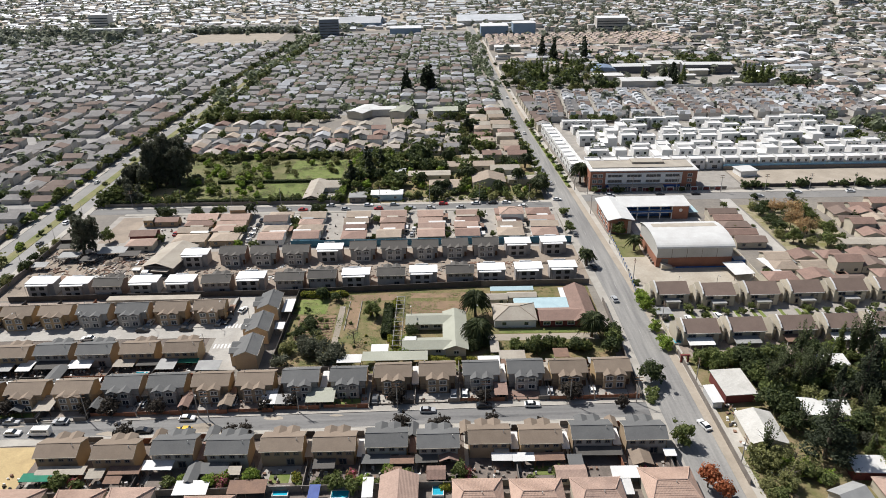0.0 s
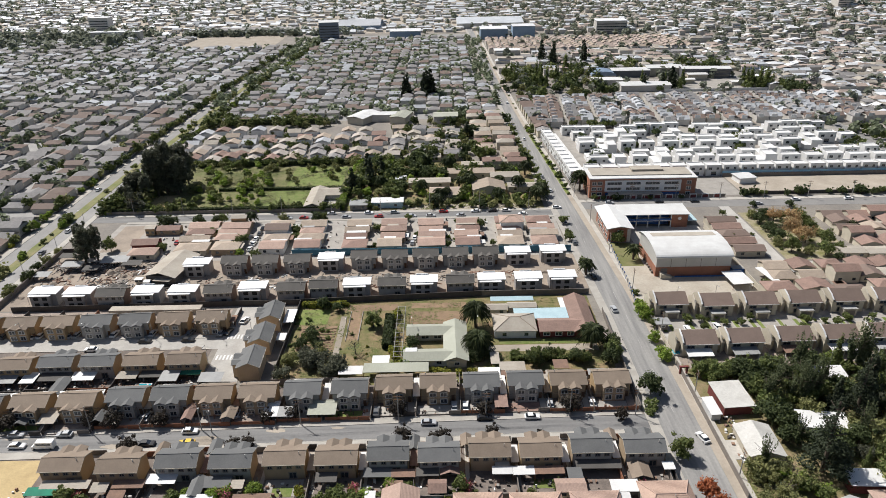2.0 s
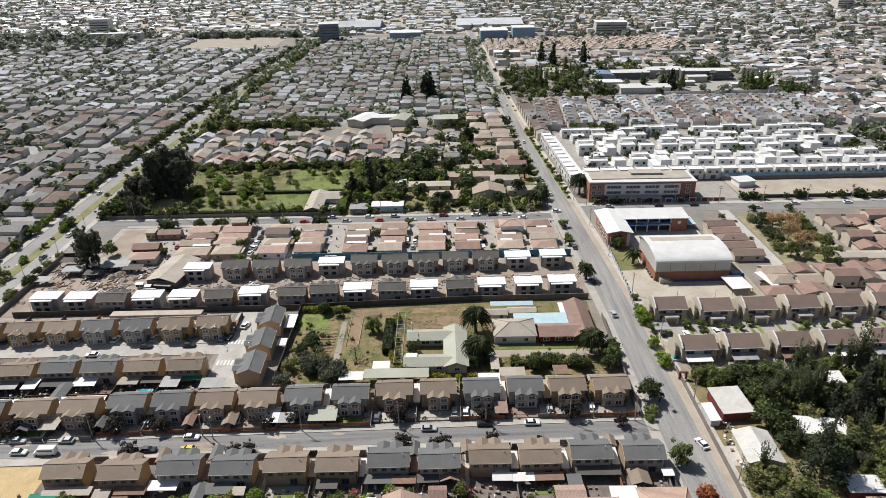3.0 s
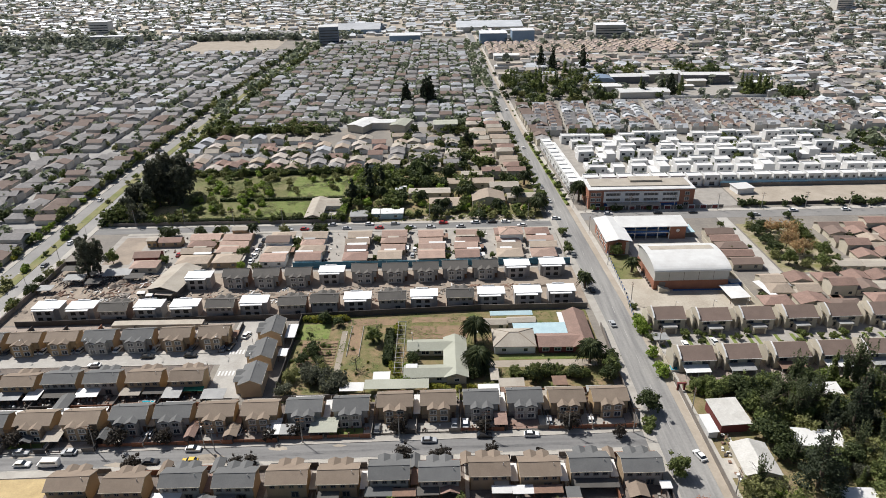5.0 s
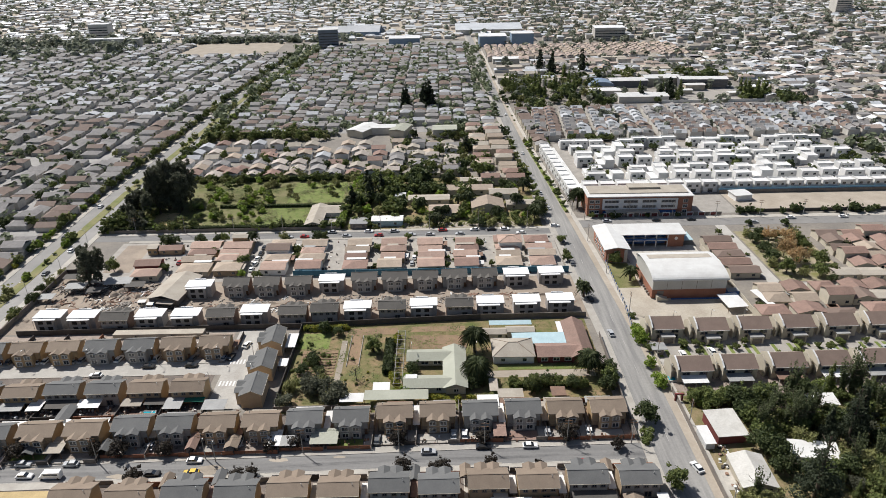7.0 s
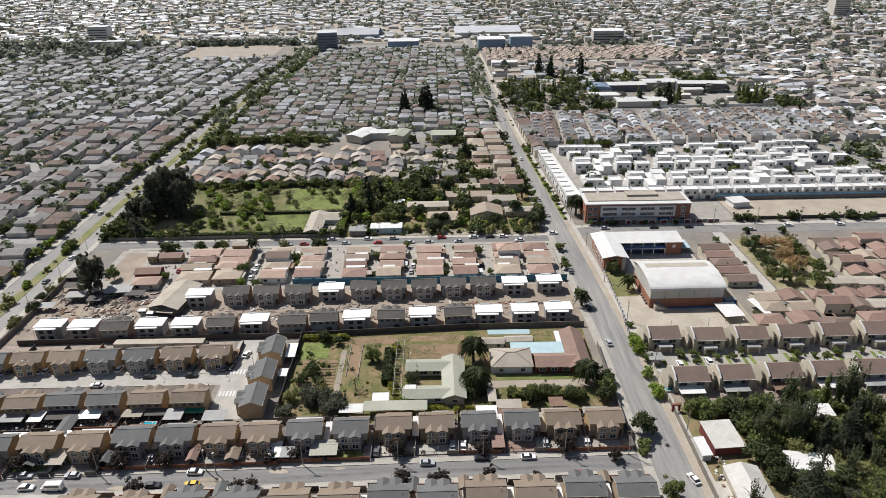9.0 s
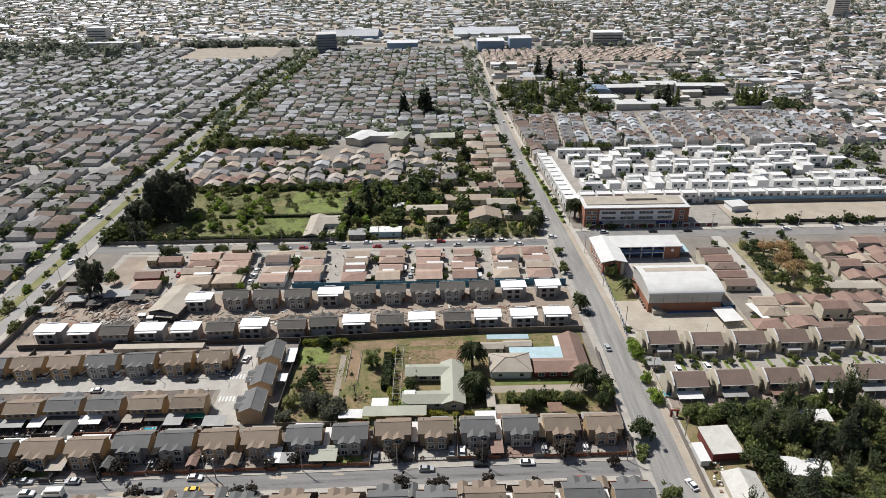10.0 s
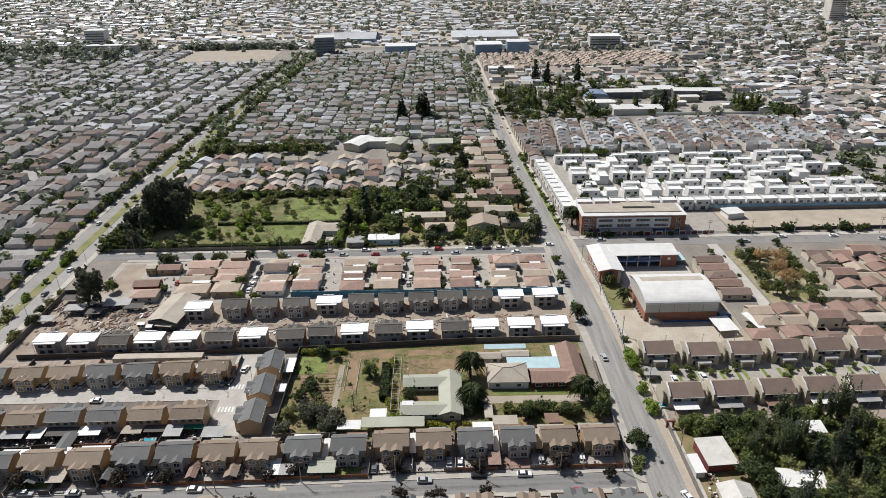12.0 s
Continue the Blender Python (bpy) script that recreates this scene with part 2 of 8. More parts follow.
for name_, c_, d_ in (
    ("green", (0.107, 0.137, 0.044), (0.183, 0.210, 0.071)), ("deep", (0.056, 0.076, 0.032), (0.104, 0.128, 0.051)),
    ("bright", (0.177, 0.265, 0.044), (0.283, 0.354, 0.071)), ("olive", (0.188, 0.195, 0.077), (0.289, 0.289, 0.122)),
    ("plum", (0.044, 0.037, 0.032), (0.074, 0.062, 0.048)), ("rust", (0.318, 0.098, 0.044), (0.425, 0.160, 0.071)),
    ("ochre", (0.38, 0.235, 0.12), (0.46, 0.35, 0.18)), ("palm", (0.045, 0.062, 0.026), (0.085, 0.10, 0.04)),
    # the palest grey-green below has distance haze mixed into the leaf colour
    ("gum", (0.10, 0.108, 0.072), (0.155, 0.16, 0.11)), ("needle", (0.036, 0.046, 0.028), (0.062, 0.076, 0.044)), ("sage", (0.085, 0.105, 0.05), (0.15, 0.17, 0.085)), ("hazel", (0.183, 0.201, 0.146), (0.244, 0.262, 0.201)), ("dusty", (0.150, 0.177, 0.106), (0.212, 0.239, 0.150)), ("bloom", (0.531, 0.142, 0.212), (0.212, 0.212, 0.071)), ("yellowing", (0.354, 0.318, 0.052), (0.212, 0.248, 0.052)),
):
    M["leaf_" + name_] = leaf_mat("leaves_" + name_, c_, d_)

# ---- mesh helpers ----


def box(bm, x0, x1, y0, y1, z0, z1):
    v = [bm.verts.new(p) for p in ((x0, y0, z0), (x1, y0, z0), (x1, y1, z0), (x0, y1, z0), (x0, y0, z1), (x1, y0, z1), (x1, y1, z1), (x0, y1, z1))]
    for f in ((3, 2, 1, 0), (4, 5, 6, 7), (0, 1, 5, 4), (1, 2, 6, 5), (2, 3, 7, 6), (3, 0, 4, 7)):
        bm.faces.new([v[i] for i in f])
    return v


def solid(bm, top, bottom):
    """A closed slab between two rings of equal length."""
    a, b = [bm.verts.new(p) for p in top], [bm.verts.new(p) for p in bottom]
    bm.faces.new(a)
    bm.faces.new(b[::-1])
    n = len(a)
    for i in range(n):
        j = (i + 1) % n
        bm.faces.new((b[i], b[j], a[j], a[i]))


def slab(bm, ring, t):
    """A sloping slab t thick under a ring of points."""
    solid(bm, ring, [(x, y, z - t) for x, y, z in ring])


def gable_x(bm, x0, x1, y0, y1, z0, z1, t=0.14, yr=None):
    """A gable roof with its ridge along x."""
    yr = (y0 + y1) / 2 if yr is None else yr
    slab(bm, [(x0, y0, z0), (x1, y0, z0), (x1, yr, z1), (x0, yr, z1)], t)
    slab(bm, [(x0, yr, z1), (x1, yr, z1), (x1, y1, z0), (x0, y1, z0)], t)


def gable_y(bm, x0, x1, y0, y1, z0, z1, t=0.12):
    """A gable roof with its ridge along y."""
    xr = (x0 + x1) / 2
    slab(bm, [(x0, y0, z0), (xr, y0, z1), (xr, y1, z1), (x0, y1, z0)], t)
    slab(bm, [(xr, y0, z1), (x1, y0, z0), (x1, y1, z0), (xr, y1, z1)], t)


def hip(bm, x0, x1, y0, y1, z0, z1, t=0.12):
    """A hipped roof; its ridge runs along the longer side."""
    w, d = x1 - x0, y1 - y0
    s = min(w, d) / 2
    a, b = ((x0 + s, (y0 + y1) / 2, z1), (x1 - s, (y0 + y1) / 2, z1)) if w >= d else (((x0 + x1) / 2, y0 + s, z1), ((x0 + x1) / 2, y1 - s, z1))
    p, q, r, u = (x0, y0, z0), (x1, y0, z0), (x1, y1, z0), (x0, y1, z0)
    low = [bm.verts.new((x, y, z0 - t)) for x, y, _ in (p, q, r, u)]
    vp, vq, vr, vu, va = (bm.verts.new(c) for c in (p, q, r, u, a))
    vb = va if (Vector(a) - Vector(b)).length < 0.05 else bm.verts.new(b)
    faces = ((vp, vq, vb, va), (vq, vr, vb), (vr, vu, va, vb), (vu, vp, va)) if w >= d else ((vp, vq, va), (vq, vr, vb, va), (vr, vu, vb), (vu, vp, va, vb))
    for f in faces:
        keep = list(dict.fromkeys(f))
        bm.faces.new(keep)
    top = (vp, vq, vr, vu)
    for i in range(4):
        bm.faces.new((low[i], low[(i + 1) % 4], top[(i + 1) % 4], top[i]))
    bm.faces.new(low[::-1])


def ridged(bm, x0, x1, y0, y1, z0, z1, share=0.56, t=0.12):
    """A hipped roof whose ridge along x takes a share of its width."""
    c, h, m = (x0 + x1) / 2, (x1 - x0) * share / 2, (y0 + y1) / 2
    a, b = (c - h, m, z1), (c + h, m, z1)
    for ring in ([(x0, y0, z0), (x1, y0, z0), b, a], [(x1, y1, z0), (x0, y1, z0), a, b], [(x0, y1, z0), (x0, y0, z0), a], [(x1, y0, z0), (x1, y1, z0), b]):
        slab(bm, ring, t)


def gable_wall_x(bm, x, y0, y1, z0, z1, t=0.2, yr=None):
    """The wall triangle under a gable roof with its ridge along x."""
    yr = (y0 + y1) / 2 if yr is None else yr
    solid(bm, [(x, y0, z0), (x, y1, z0), (x, yr, z1)], [(x + t, y0, z0), (x + t, y1, z0), (x + t, yr, z1)])


def gable_wall_y(bm, y, x0, x1, z0, z1, t=0.2):
    solid(bm, [(x0, y, z0), (x1, y, z0), ((x0 + x1) / 2, y, z1)], [(x0, y + t, z0), (x1, y + t, z0), ((x0 + x1) / 2, y + t, z1)])


def tube(bm, p, q, r0, r1, n=6):
    p, q = Vector(p), Vector(q)
    turn = (q - p).to_track_quat("Z", "Y").to_matrix()
    ring = lambda c, r: [bm.verts.new(c + turn @ Vector((math.cos(2 * math.pi * i / n) * r, math.sin(2 * math.pi * i / n) * r, 0))) for i in range(n)]
    a, b = ring(p, r0), ring(q, r1)
    for i in range(n):
        bm.faces.new((a[i], a[(i + 1) % n], b[(i + 1) % n], b[i]))
    bm.faces.new(b)
    bm.faces.new(a[::-1])


def mesh(name, bm, material):
    bmesh.ops.recalc_face_normals(bm, faces=bm.faces)
    me = bpy.data.meshes.new(name)
    bm.to_mesh(me)
    bm.free()
    me.materials.append(material)
    return me


def part(name, bm, material, parent=None, label=""):
    ob = new(name, mesh(name, bm, material))
    ob.parent = parent
    return tagged(ob, label)


def shaped(build, *args, **kw):
    bm = bmesh.new()
    build(bm, *args, **kw)
    return bm


def boxes(*list_of):
    bm = bmesh.new()
    for b in list_of:
        box(bm, *b)
    return bm


def thing(name, label, category, group="", kind=""):
    return tagged(new(name), label, category, group, kind)


def structure(name, bm, material, label, category):
    return tagged(part(name, bm, material), label, category, kind="structure")


def place(ob, x, y, rz=0.0, z=0.0):
    ob.matrix_basis = pose(x, y, z, 0, 0, rz)
    return ob




class Stock:
    """Builds a thing on first demand and copies it afterwards."""

    def __init__(self, build):
        self.build, self.first = build, None

    def at(self, x, y, rz=0.0, z=0.0, label="", scale=1.0):
        m = pose(x, y, z, 0, 0, rz)
        if self.first is None:
            self.first = self.build()
            ob = self.first
            ob.matrix_basis = m
        else:
            ob = copy_thing(self.first, m)
        ob.scale = (scale, scale, scale) if not isinstance(scale, tuple) else scale
        return tagged(ob, label)

# ---- ground, roads, plots ----
rnd = random.Random(7)


def sheet(name, x0, x1, y0, y1, z, material, label, category, low=-0.3):
    """A flat slab of ground."""
    bm = bmesh.new()
    box(bm, x0, x1, y0, y1, low, z)
    return structure(name, bm, material, label, category)


def strip(name, edge, ys, z, material, label, category, low=-0.25):
    """A long slab whose left and right edges are given by edge(y)."""
    bm = bmesh.new()
    rows_ = []
    for y in ys:
        a, b = edge(y)
        rows_.append([bm.verts.new((a, y, low)), bm.verts.new((a, y, z)), bm.verts.new((b, y, z)), bm.verts.new((b, y, low))])
    for p, q in zip(rows_, rows_[1:]):
        for i in range(3):
            bm.faces.new((p[i], p[i + 1], q[i + 1], q[i]))
    bm.faces.new(rows_[0])
    bm.faces.new(rows_[-1][::-1])
    return structure(name, bm, material, label, category)


def slant(name, x0, x1, y0, y1, rise, z, material, label, category, low=-0.25):
    """A slab along x between y0 and y1 (taken at x = 0) whose sides drift by rise metres a metre."""
    bm = bmesh.new()
    ring = [(x, y + rise * x) for x, y in ((x0, y0), (x1, y0), (x1, y1), (x0, y1))]
    solid(bm, [(x, y, z) for x, y in ring], [(x, y, low) for x, y in ring])
    return structure(name, bm, material, label, category)


sheet("ground", -5000, 5000, -3000, 8000, 0.0, M["soil"], "wide flat dusty town ground between houses", "ground", low=-1.0)


def main_mid(y):
    return float(np.interp(y, (200, 284, 346, 419, 502, 577, 711, 913, 1400), (64, 60.8, 58.1, 54.2, 51.0, 49.0, 46.4, 42.6, 34)))


def west_mid(y):
    """Middle of the tree-lined western avenue, which leans east beyond the orchard."""
    return float(np.interp(y, (60, 360, 484, 544, 607, 800, 1050), (-178.3, -179.2, -175.4, -173.8, -171.6, -160.0, -145)))


def main_half(y):
    return 5.3 - 1.6 * min(max((y - 150) / 300, 0), 1)


long_ys = [40 + 20 * k for k in range(24)] + [520 + 60 * k for k in range(14)]
strip("road_main", lambda y: (main_mid(y) - main_half(y), main_mid(y) + main_half(y)), long_ys, 0.05, M["avenue"], "worn grey asphalt avenue running between the housing blocks", "road")
strip("pavement_main_west", lambda y: (main_mid(y) - main_half(y) - 3.0, main_mid(y) - main_half(y)), long_ys, 0.17, M["paving"], "pale concrete pavement beside the avenue", "pavement")
strip("verge_main_east", lambda y: (main_mid(y) + main_half(y), main_mid(y) + main_half(y) + 2.4), long_ys, 0.10, M["pale_dirt"], "bare sandy verge beside the avenue", "verge")
strip("pavement_main_east", lambda y: (main_mid(y) + main_half(y) + 2.4, main_mid(y) + main_half(y) + 4.6), long_ys, 0.17, M["paving"], "pale concrete pavement along the school fence", "pavement")
strip("road_east", lambda y: (264 - 0.03 * (y - 400), 273 - 0.03 * (y - 400)), [380 + 20 * k for k in range(26)], 0.05, M["avenue"], "grey asphalt avenue east of the white estate", "road")
ave_ys = [60 + 30 * k for k in range(34)]
for name_, a_, b_, z_, m_, label_, kind_ in (
    ("road_left_west", -8.6, -2.2, 0.05, "asphalt", "grey asphalt lane of a tree-lined avenue", "road"), ("road_left_east", 2.2, 8.6, 0.05, "asphalt", "grey asphalt lane of a tree-lined avenue", "road"),
    ("median_left", -2.2, 2.2, 0.18, "rough_grass", "dry grass median with young trees", "verge"), ("pavement_left", 8.6, 11.4, 0.17, "paving", "pale concrete pavement beside the avenue", "pavement"), ("pavement_left_west", -11.2, -8.6, 0.17, "paving", "pale concrete pavement beside the avenue", "pavement")):
    strip(name_, lambda y, a=a_, b=b_: (west_mid(y) + a, west_mid(y) + b), ave_ys, z_, M[m_], label_, kind_)
sheet("road_street", -170.5, 54, 294.5, 301.0, 0.045, M["street"], "grey asphalt cross street with parked cars", "road")
sheet("road_street_east", 66, 420, 301.0, 309.5, 0.045, M["asphalt"], "grey asphalt cross street by the school", "road")
sheet("pavement_street", -167, 53, 301.0, 303.5, 0.15, M["paving"], "concrete pavement along the orchard hedge", "pavement")
sheet("pavement_street_south", -150, 53, 292.2, 294.5, 0.15, M["paving"], "concrete pavement in front of small houses", "pavement")
sheet("pavement_school", 68, 420, 309.5, 313.0, 0.15, M["paving"], "concrete pavement in front of the brick school", "pavement")
slant("road_terrace", -240, 57.8, 141.6, 147.9, 0.028, 0.05, M["street"], "grey asphalt residential street with parked cars", "road")
slant("pavement_terrace_north", -240, 55, 147.9, 150.4, 0.028, 0.16, M["paving"], "concrete pavement in front of fenced yards", "pavement")
slant("pavement_terrace_south", -240, 55, 139.0, 141.6, 0.028, 0.16, M["paving"], "concrete pavement in front of terrace houses", "pavement")
sheet("road_close", -240, -62.5, 186.0, 192.7, 0.05, M["pale_road"], "pale concrete street with cars in driveways", "road")
sheet("pavement_close", -240, -78, 192.7, 194.6, 0.15, M["paving"], "pale concrete pavement at the driveways", "pavement")
sheet("road_close_arm", -75, -64, 168, 186, 0.05, M["pale_road"], "short pale concrete side street", "road")
sheet("road_close_arm_north", -75.5, -66.5, 192.7, 213, 0.05, M["pale_road"], "short pale concrete side street", "road")
for k in range(6):
    sheet("crossing_bar", -187.4 + 1.5 * k, -186.7 + 1.5 * k, 303, 306.5, 0.056, M["line"], "white painted pedestrian crossing bar", "road marking", low=0.02)
for x_, y_ in ((-71.2, 193.2), (-71.5, 181.1)):  # pedestrian crossings at the mouths of the side street
    for k in range(5):
        sheet("crossing_bar", x_ - 2.75 + 1.15 * k, x_ - 2.15 + 1.15 * k, y_ - 1.3, y_ + 1.3, 0.056, M["white_wall"], "worn white painted crossing bar on concrete", "road marking", low=0.03)
sheet("road_gated", 70, 240, 183.0, 190.5, 0.05, M["pale_road"], "pale concrete drive between brown-roofed houses", "road")
sheet("yard_site", -165, 55, 224.0, 238.5, 0.03, M["dirt"], "churned bare earth lane of a building site", "ground")
sheet("yard_site_west", -172, -104, 213, 262, 0.02, M["dirt"], "bare earth building yard with rubble", "ground")
sheet("yard_site_houses", -104, 55, 218.4, 224, 0.02, M["dirt"], "bare earth round unfinished houses", "ground")
sheet("yard_site_north", -104, 55, 238.5, 252, 0.02, M["dirt"], "bare earth round unfinished houses", "ground")
sheet("plot_pale", -149, -137, 262, 290, 0.04, M["dirt"], "empty pale dirt plot by the street", "ground")
sheet("schoolyard", 70, 119, 207, 262, 0.04, M["sand"], "pale sandy schoolyard round a sports hall", "ground")
sheet("school_court", 82.5, 116, 255, 279, 0.07, M["kerb"], "pale concrete school court", "ground")
sheet("school_lawn", 70.5, 81, 240, 262, 0.06, M["rough_grass"], "small green school lawn with a palm", "lawn")
sheet("sports_court", 130, 152, 316, 341, 0.06, M["concrete"], "fenced pale sports court", "ground")
sheet("empty_lot", 153, 330, 318, 343, 0.04, M["pale_dirt"], "large empty bare earth lot", "ground")
sheet("estate_paving", 76, 330, 346, 440, 0.03, M["concrete"], "pale paving between white houses", "ground")
sheet("orchard_ground", -165, -50, 303.5, 378, 0.03, M["rough_grass"], "orchard of dry grass and scattered trees", "ground")
sheet("lawn", -93, -52, 308, 334, 0.06, M["lawn"], "mown green lawn beside an L-shaped house", "lawn")
sheet("lawn_upper", -84, -54, 341, 372, 0.06, M["lawn"], "rough green lawn in the orchard", "lawn")
sheet("bare_patch", -150, -138, 303.5, 330, 0.05, M["straw"], "patch of bare sandy soil under tall trees", "ground")
sheet("grove_ground", -50, 50, 303.5, 378, 0.03, M["garden_grass"], "dry grassed garden ground under trees", "ground")
sheet("dry_lot", -160, -104, 118, 135.5, 0.04, M["straw"], "fenced empty lot of yellow dry straw", "ground")
sheet("garden_ground", -52.5, 53, 165, 217.6, 0.03, M["garden_grass"], "large dry grassed garden plot", "ground")
sheet("garden_bed_soil", -49.5, -37.2, 184, 199, 0.05, M["brown_soil"], "planted soil bed with low rows", "ground")
sheet("garden_lawn", -51.5, -41, 200, 210, 0.06, M["lawn"], "patch of green lawn in a garden", "lawn")
sheet("garden_path", -36.6, -34.6, 176, 205, 0.08, M["pale_dirt"], "straight sandy garden path", "path")
sheet("garden_bare", -12, 8, 199, 207.5, 0.05, M["brown_soil"], "bare earth patch behind a garden house", "ground")
sheet("garden_beds", -12, 8, 210, 213.5, 0.05, M["brown_soil"], "bare brown vegetable beds by a wall", "ground")
sheet("garden_back_lane", -36, -17, 208.6, 213, 0.05, M["brown_soil"], "trodden earth at the back of a garden", "ground")
sheet("garden_drive", 14, 50, 181.5, 185.2, 0.06, M["pale_dirt"], "pale gravel garden drive", "path")
sheet("garden_verge", 18, 50, 185.6, 188, 0.07, M["lawn"], "strip of watered lawn before a house", "lawn")
slant("terrace_yards", -160, 56, 113, 138.9, 0.028, 0.02, M["shaded_yard"], "paved back yards of terrace houses", "ground")
slant("terrace_yards_north", -160, 56, 150.5, 166.6, 0.028, 0.02, M["shaded_yard"], "paved yards round terrace houses", "ground")
sheet("close_yards", -180, -77, 166, 186, 0.02, M["shaded_yard"], "paved back yards of houses", "ground")
sheet("close_front_yards", -180, -77, 194.6, 212, 0.02, M["patio"], "concrete driveways of houses", "ground")
sheet("gated_yards", 72, 240, 170, 183, 0.02, M["patio"], "paved yards of brown-roofed houses", "ground")
sheet("gated_front_yards", 72, 240, 190.5, 207, 0.02, M["concrete"], "concrete front yards with lawns", "ground")
sheet("grove_right", 72, 300, 90, 170, 0.02, M["dry_grass"], "dry overgrown ground under dense trees", "ground")
sheet("park_ground", 140, 170, 243, 293, 0.03, M["worn_grass"], "small neighbourhood park of worn grass", "ground")
sheet("park_street", 134, 139, 241.5, 301, 0.05, M["pale_road"], "narrow side street beside a park", "road")
sheet("park_street_south", 134, 330, 236, 241.5, 0.05, M["pale_road"], "narrow residential street below a park", "road")
sheet("little_houses_ground", -152, 53, 252, 292.2, 0.03, M["concrete"], "concrete lanes between small tiled houses", "ground")
sheet("plot_shrubs", 84, 120, 440.4, 449, 0.04, M["dirt"], "bare plot with round shrubs behind white houses", "ground")
sheet("factory_yard", 176, 284, 541, 600, 0.035, M["concrete"], "pale paved factory yard", "ground")
sheet("earth_strip", 165, 282, 521, 540, 0.04, M["dirt"], "strip of reddish bare earth behind terraces", "ground")
sheet("garden_strip", -33.2, -29.3, 190, 208.5, 0.055, M["brown_soil"], "dug brown garden strip beside a path", "ground")
# pale sheet lifts the far ground as haze would
sheet("far_city_ground", -1400, 1100, 922, 1900, 0.03, M["pale_dirt"], "ground between far city roofs, paled for haze", "ground")
sheet("western_ground", -1100, -200, 200, 905, 0.025, M["asphalt"], "grey streets and yards of the western district", "ground")
sheet("middle_ground", -158, 34, 476, 900, 0.02, M["asphalt"], "grey streets and yards between far houses", "ground")
sheet("far_plain", -330, -198, 812, 915, 0.05, M["pale_dirt"], "wide bare pale field at the edge of the houses", "ground")

sheet("verge_grove", -22, 46, 304.2, 310.5, 0.05, M["pale_dirt"], "sandy verge with dry grass by the street", "verge")
strip("lawn_verge_east", lambda y: (main_mid(y) + main_half(y) + 0.2, main_mid(y) + main_half(y) + 2.2), [322 + 12 * k for k in range(10)], 0.115, M["lawn"], "watered strip of lawn beside the avenue", "verge")

# kerbs and paint
slant("kerb_terrace_north", -240, 55, 147.8, 148.0, 0.028, 0.2, M["kerb"], "pale concrete kerb of a residential street", "kerb")
slant("kerb_terrace_south", -240, 55, 141.5, 141.7, 0.028, 0.2, M["kerb"], "pale concrete kerb of a residential street", "kerb")
for k in range(24):
    y = 118 + 16 * k
    structure("road_line", boxes((main_mid(y) - 0.09, main_mid(y) + 0.09, y, y + 5, 0.02, 0.056)), M["line"], "worn white dashed centre line", "road marking")

# ---- windows and doors ----
WINDOWS = {}


def window(parent, x, y, z, w=1.5, h=1.2, face="S", frame_="casing"):
    """A framed window with its pane on a wall facing south, north, west or east; (x, y) on the wall, z its sill."""
    key = (w, h, frame_)
    if key not in WINDOWS:
        bm = bmesh.new()
        for b in ((-w / 2 - 0.1, w / 2 + 0.1, -0.12, 0.05, -0.1, 0.12), (-w / 2 - 0.1, w / 2 + 0.1, -0.12, 0.05, h - 0.12, h + 0.1), (-w / 2 - 0.1, -w / 2 + 0.12, -0.12, 0.05, 0.12, h - 0.12), (w / 2 - 0.12, w / 2 + 0.1, -0.12, 0.05, 0.12, h - 0.12), (-0.07, 0.07, -0.08, 0.05, 0.12, h - 0.12)):
            box(bm, *b)
        WINDOWS[key] = (mesh("window", bm, M[frame_]), mesh("pane", boxes((-w / 2 + 0.12, w / 2 - 0.12, -0.03, 0.02, 0.12, h - 0.12)), M["glass"]))
    ob = new("window", WINDOWS[key][0])
    ob.parent = parent
    ob.matrix_basis = pose(x, y, z, 0, 0, {"S": 0, "E": 90, "N": 180, "W": 270}[face])
    new("pane", WINDOWS[key][1]).parent = ob
    return ob


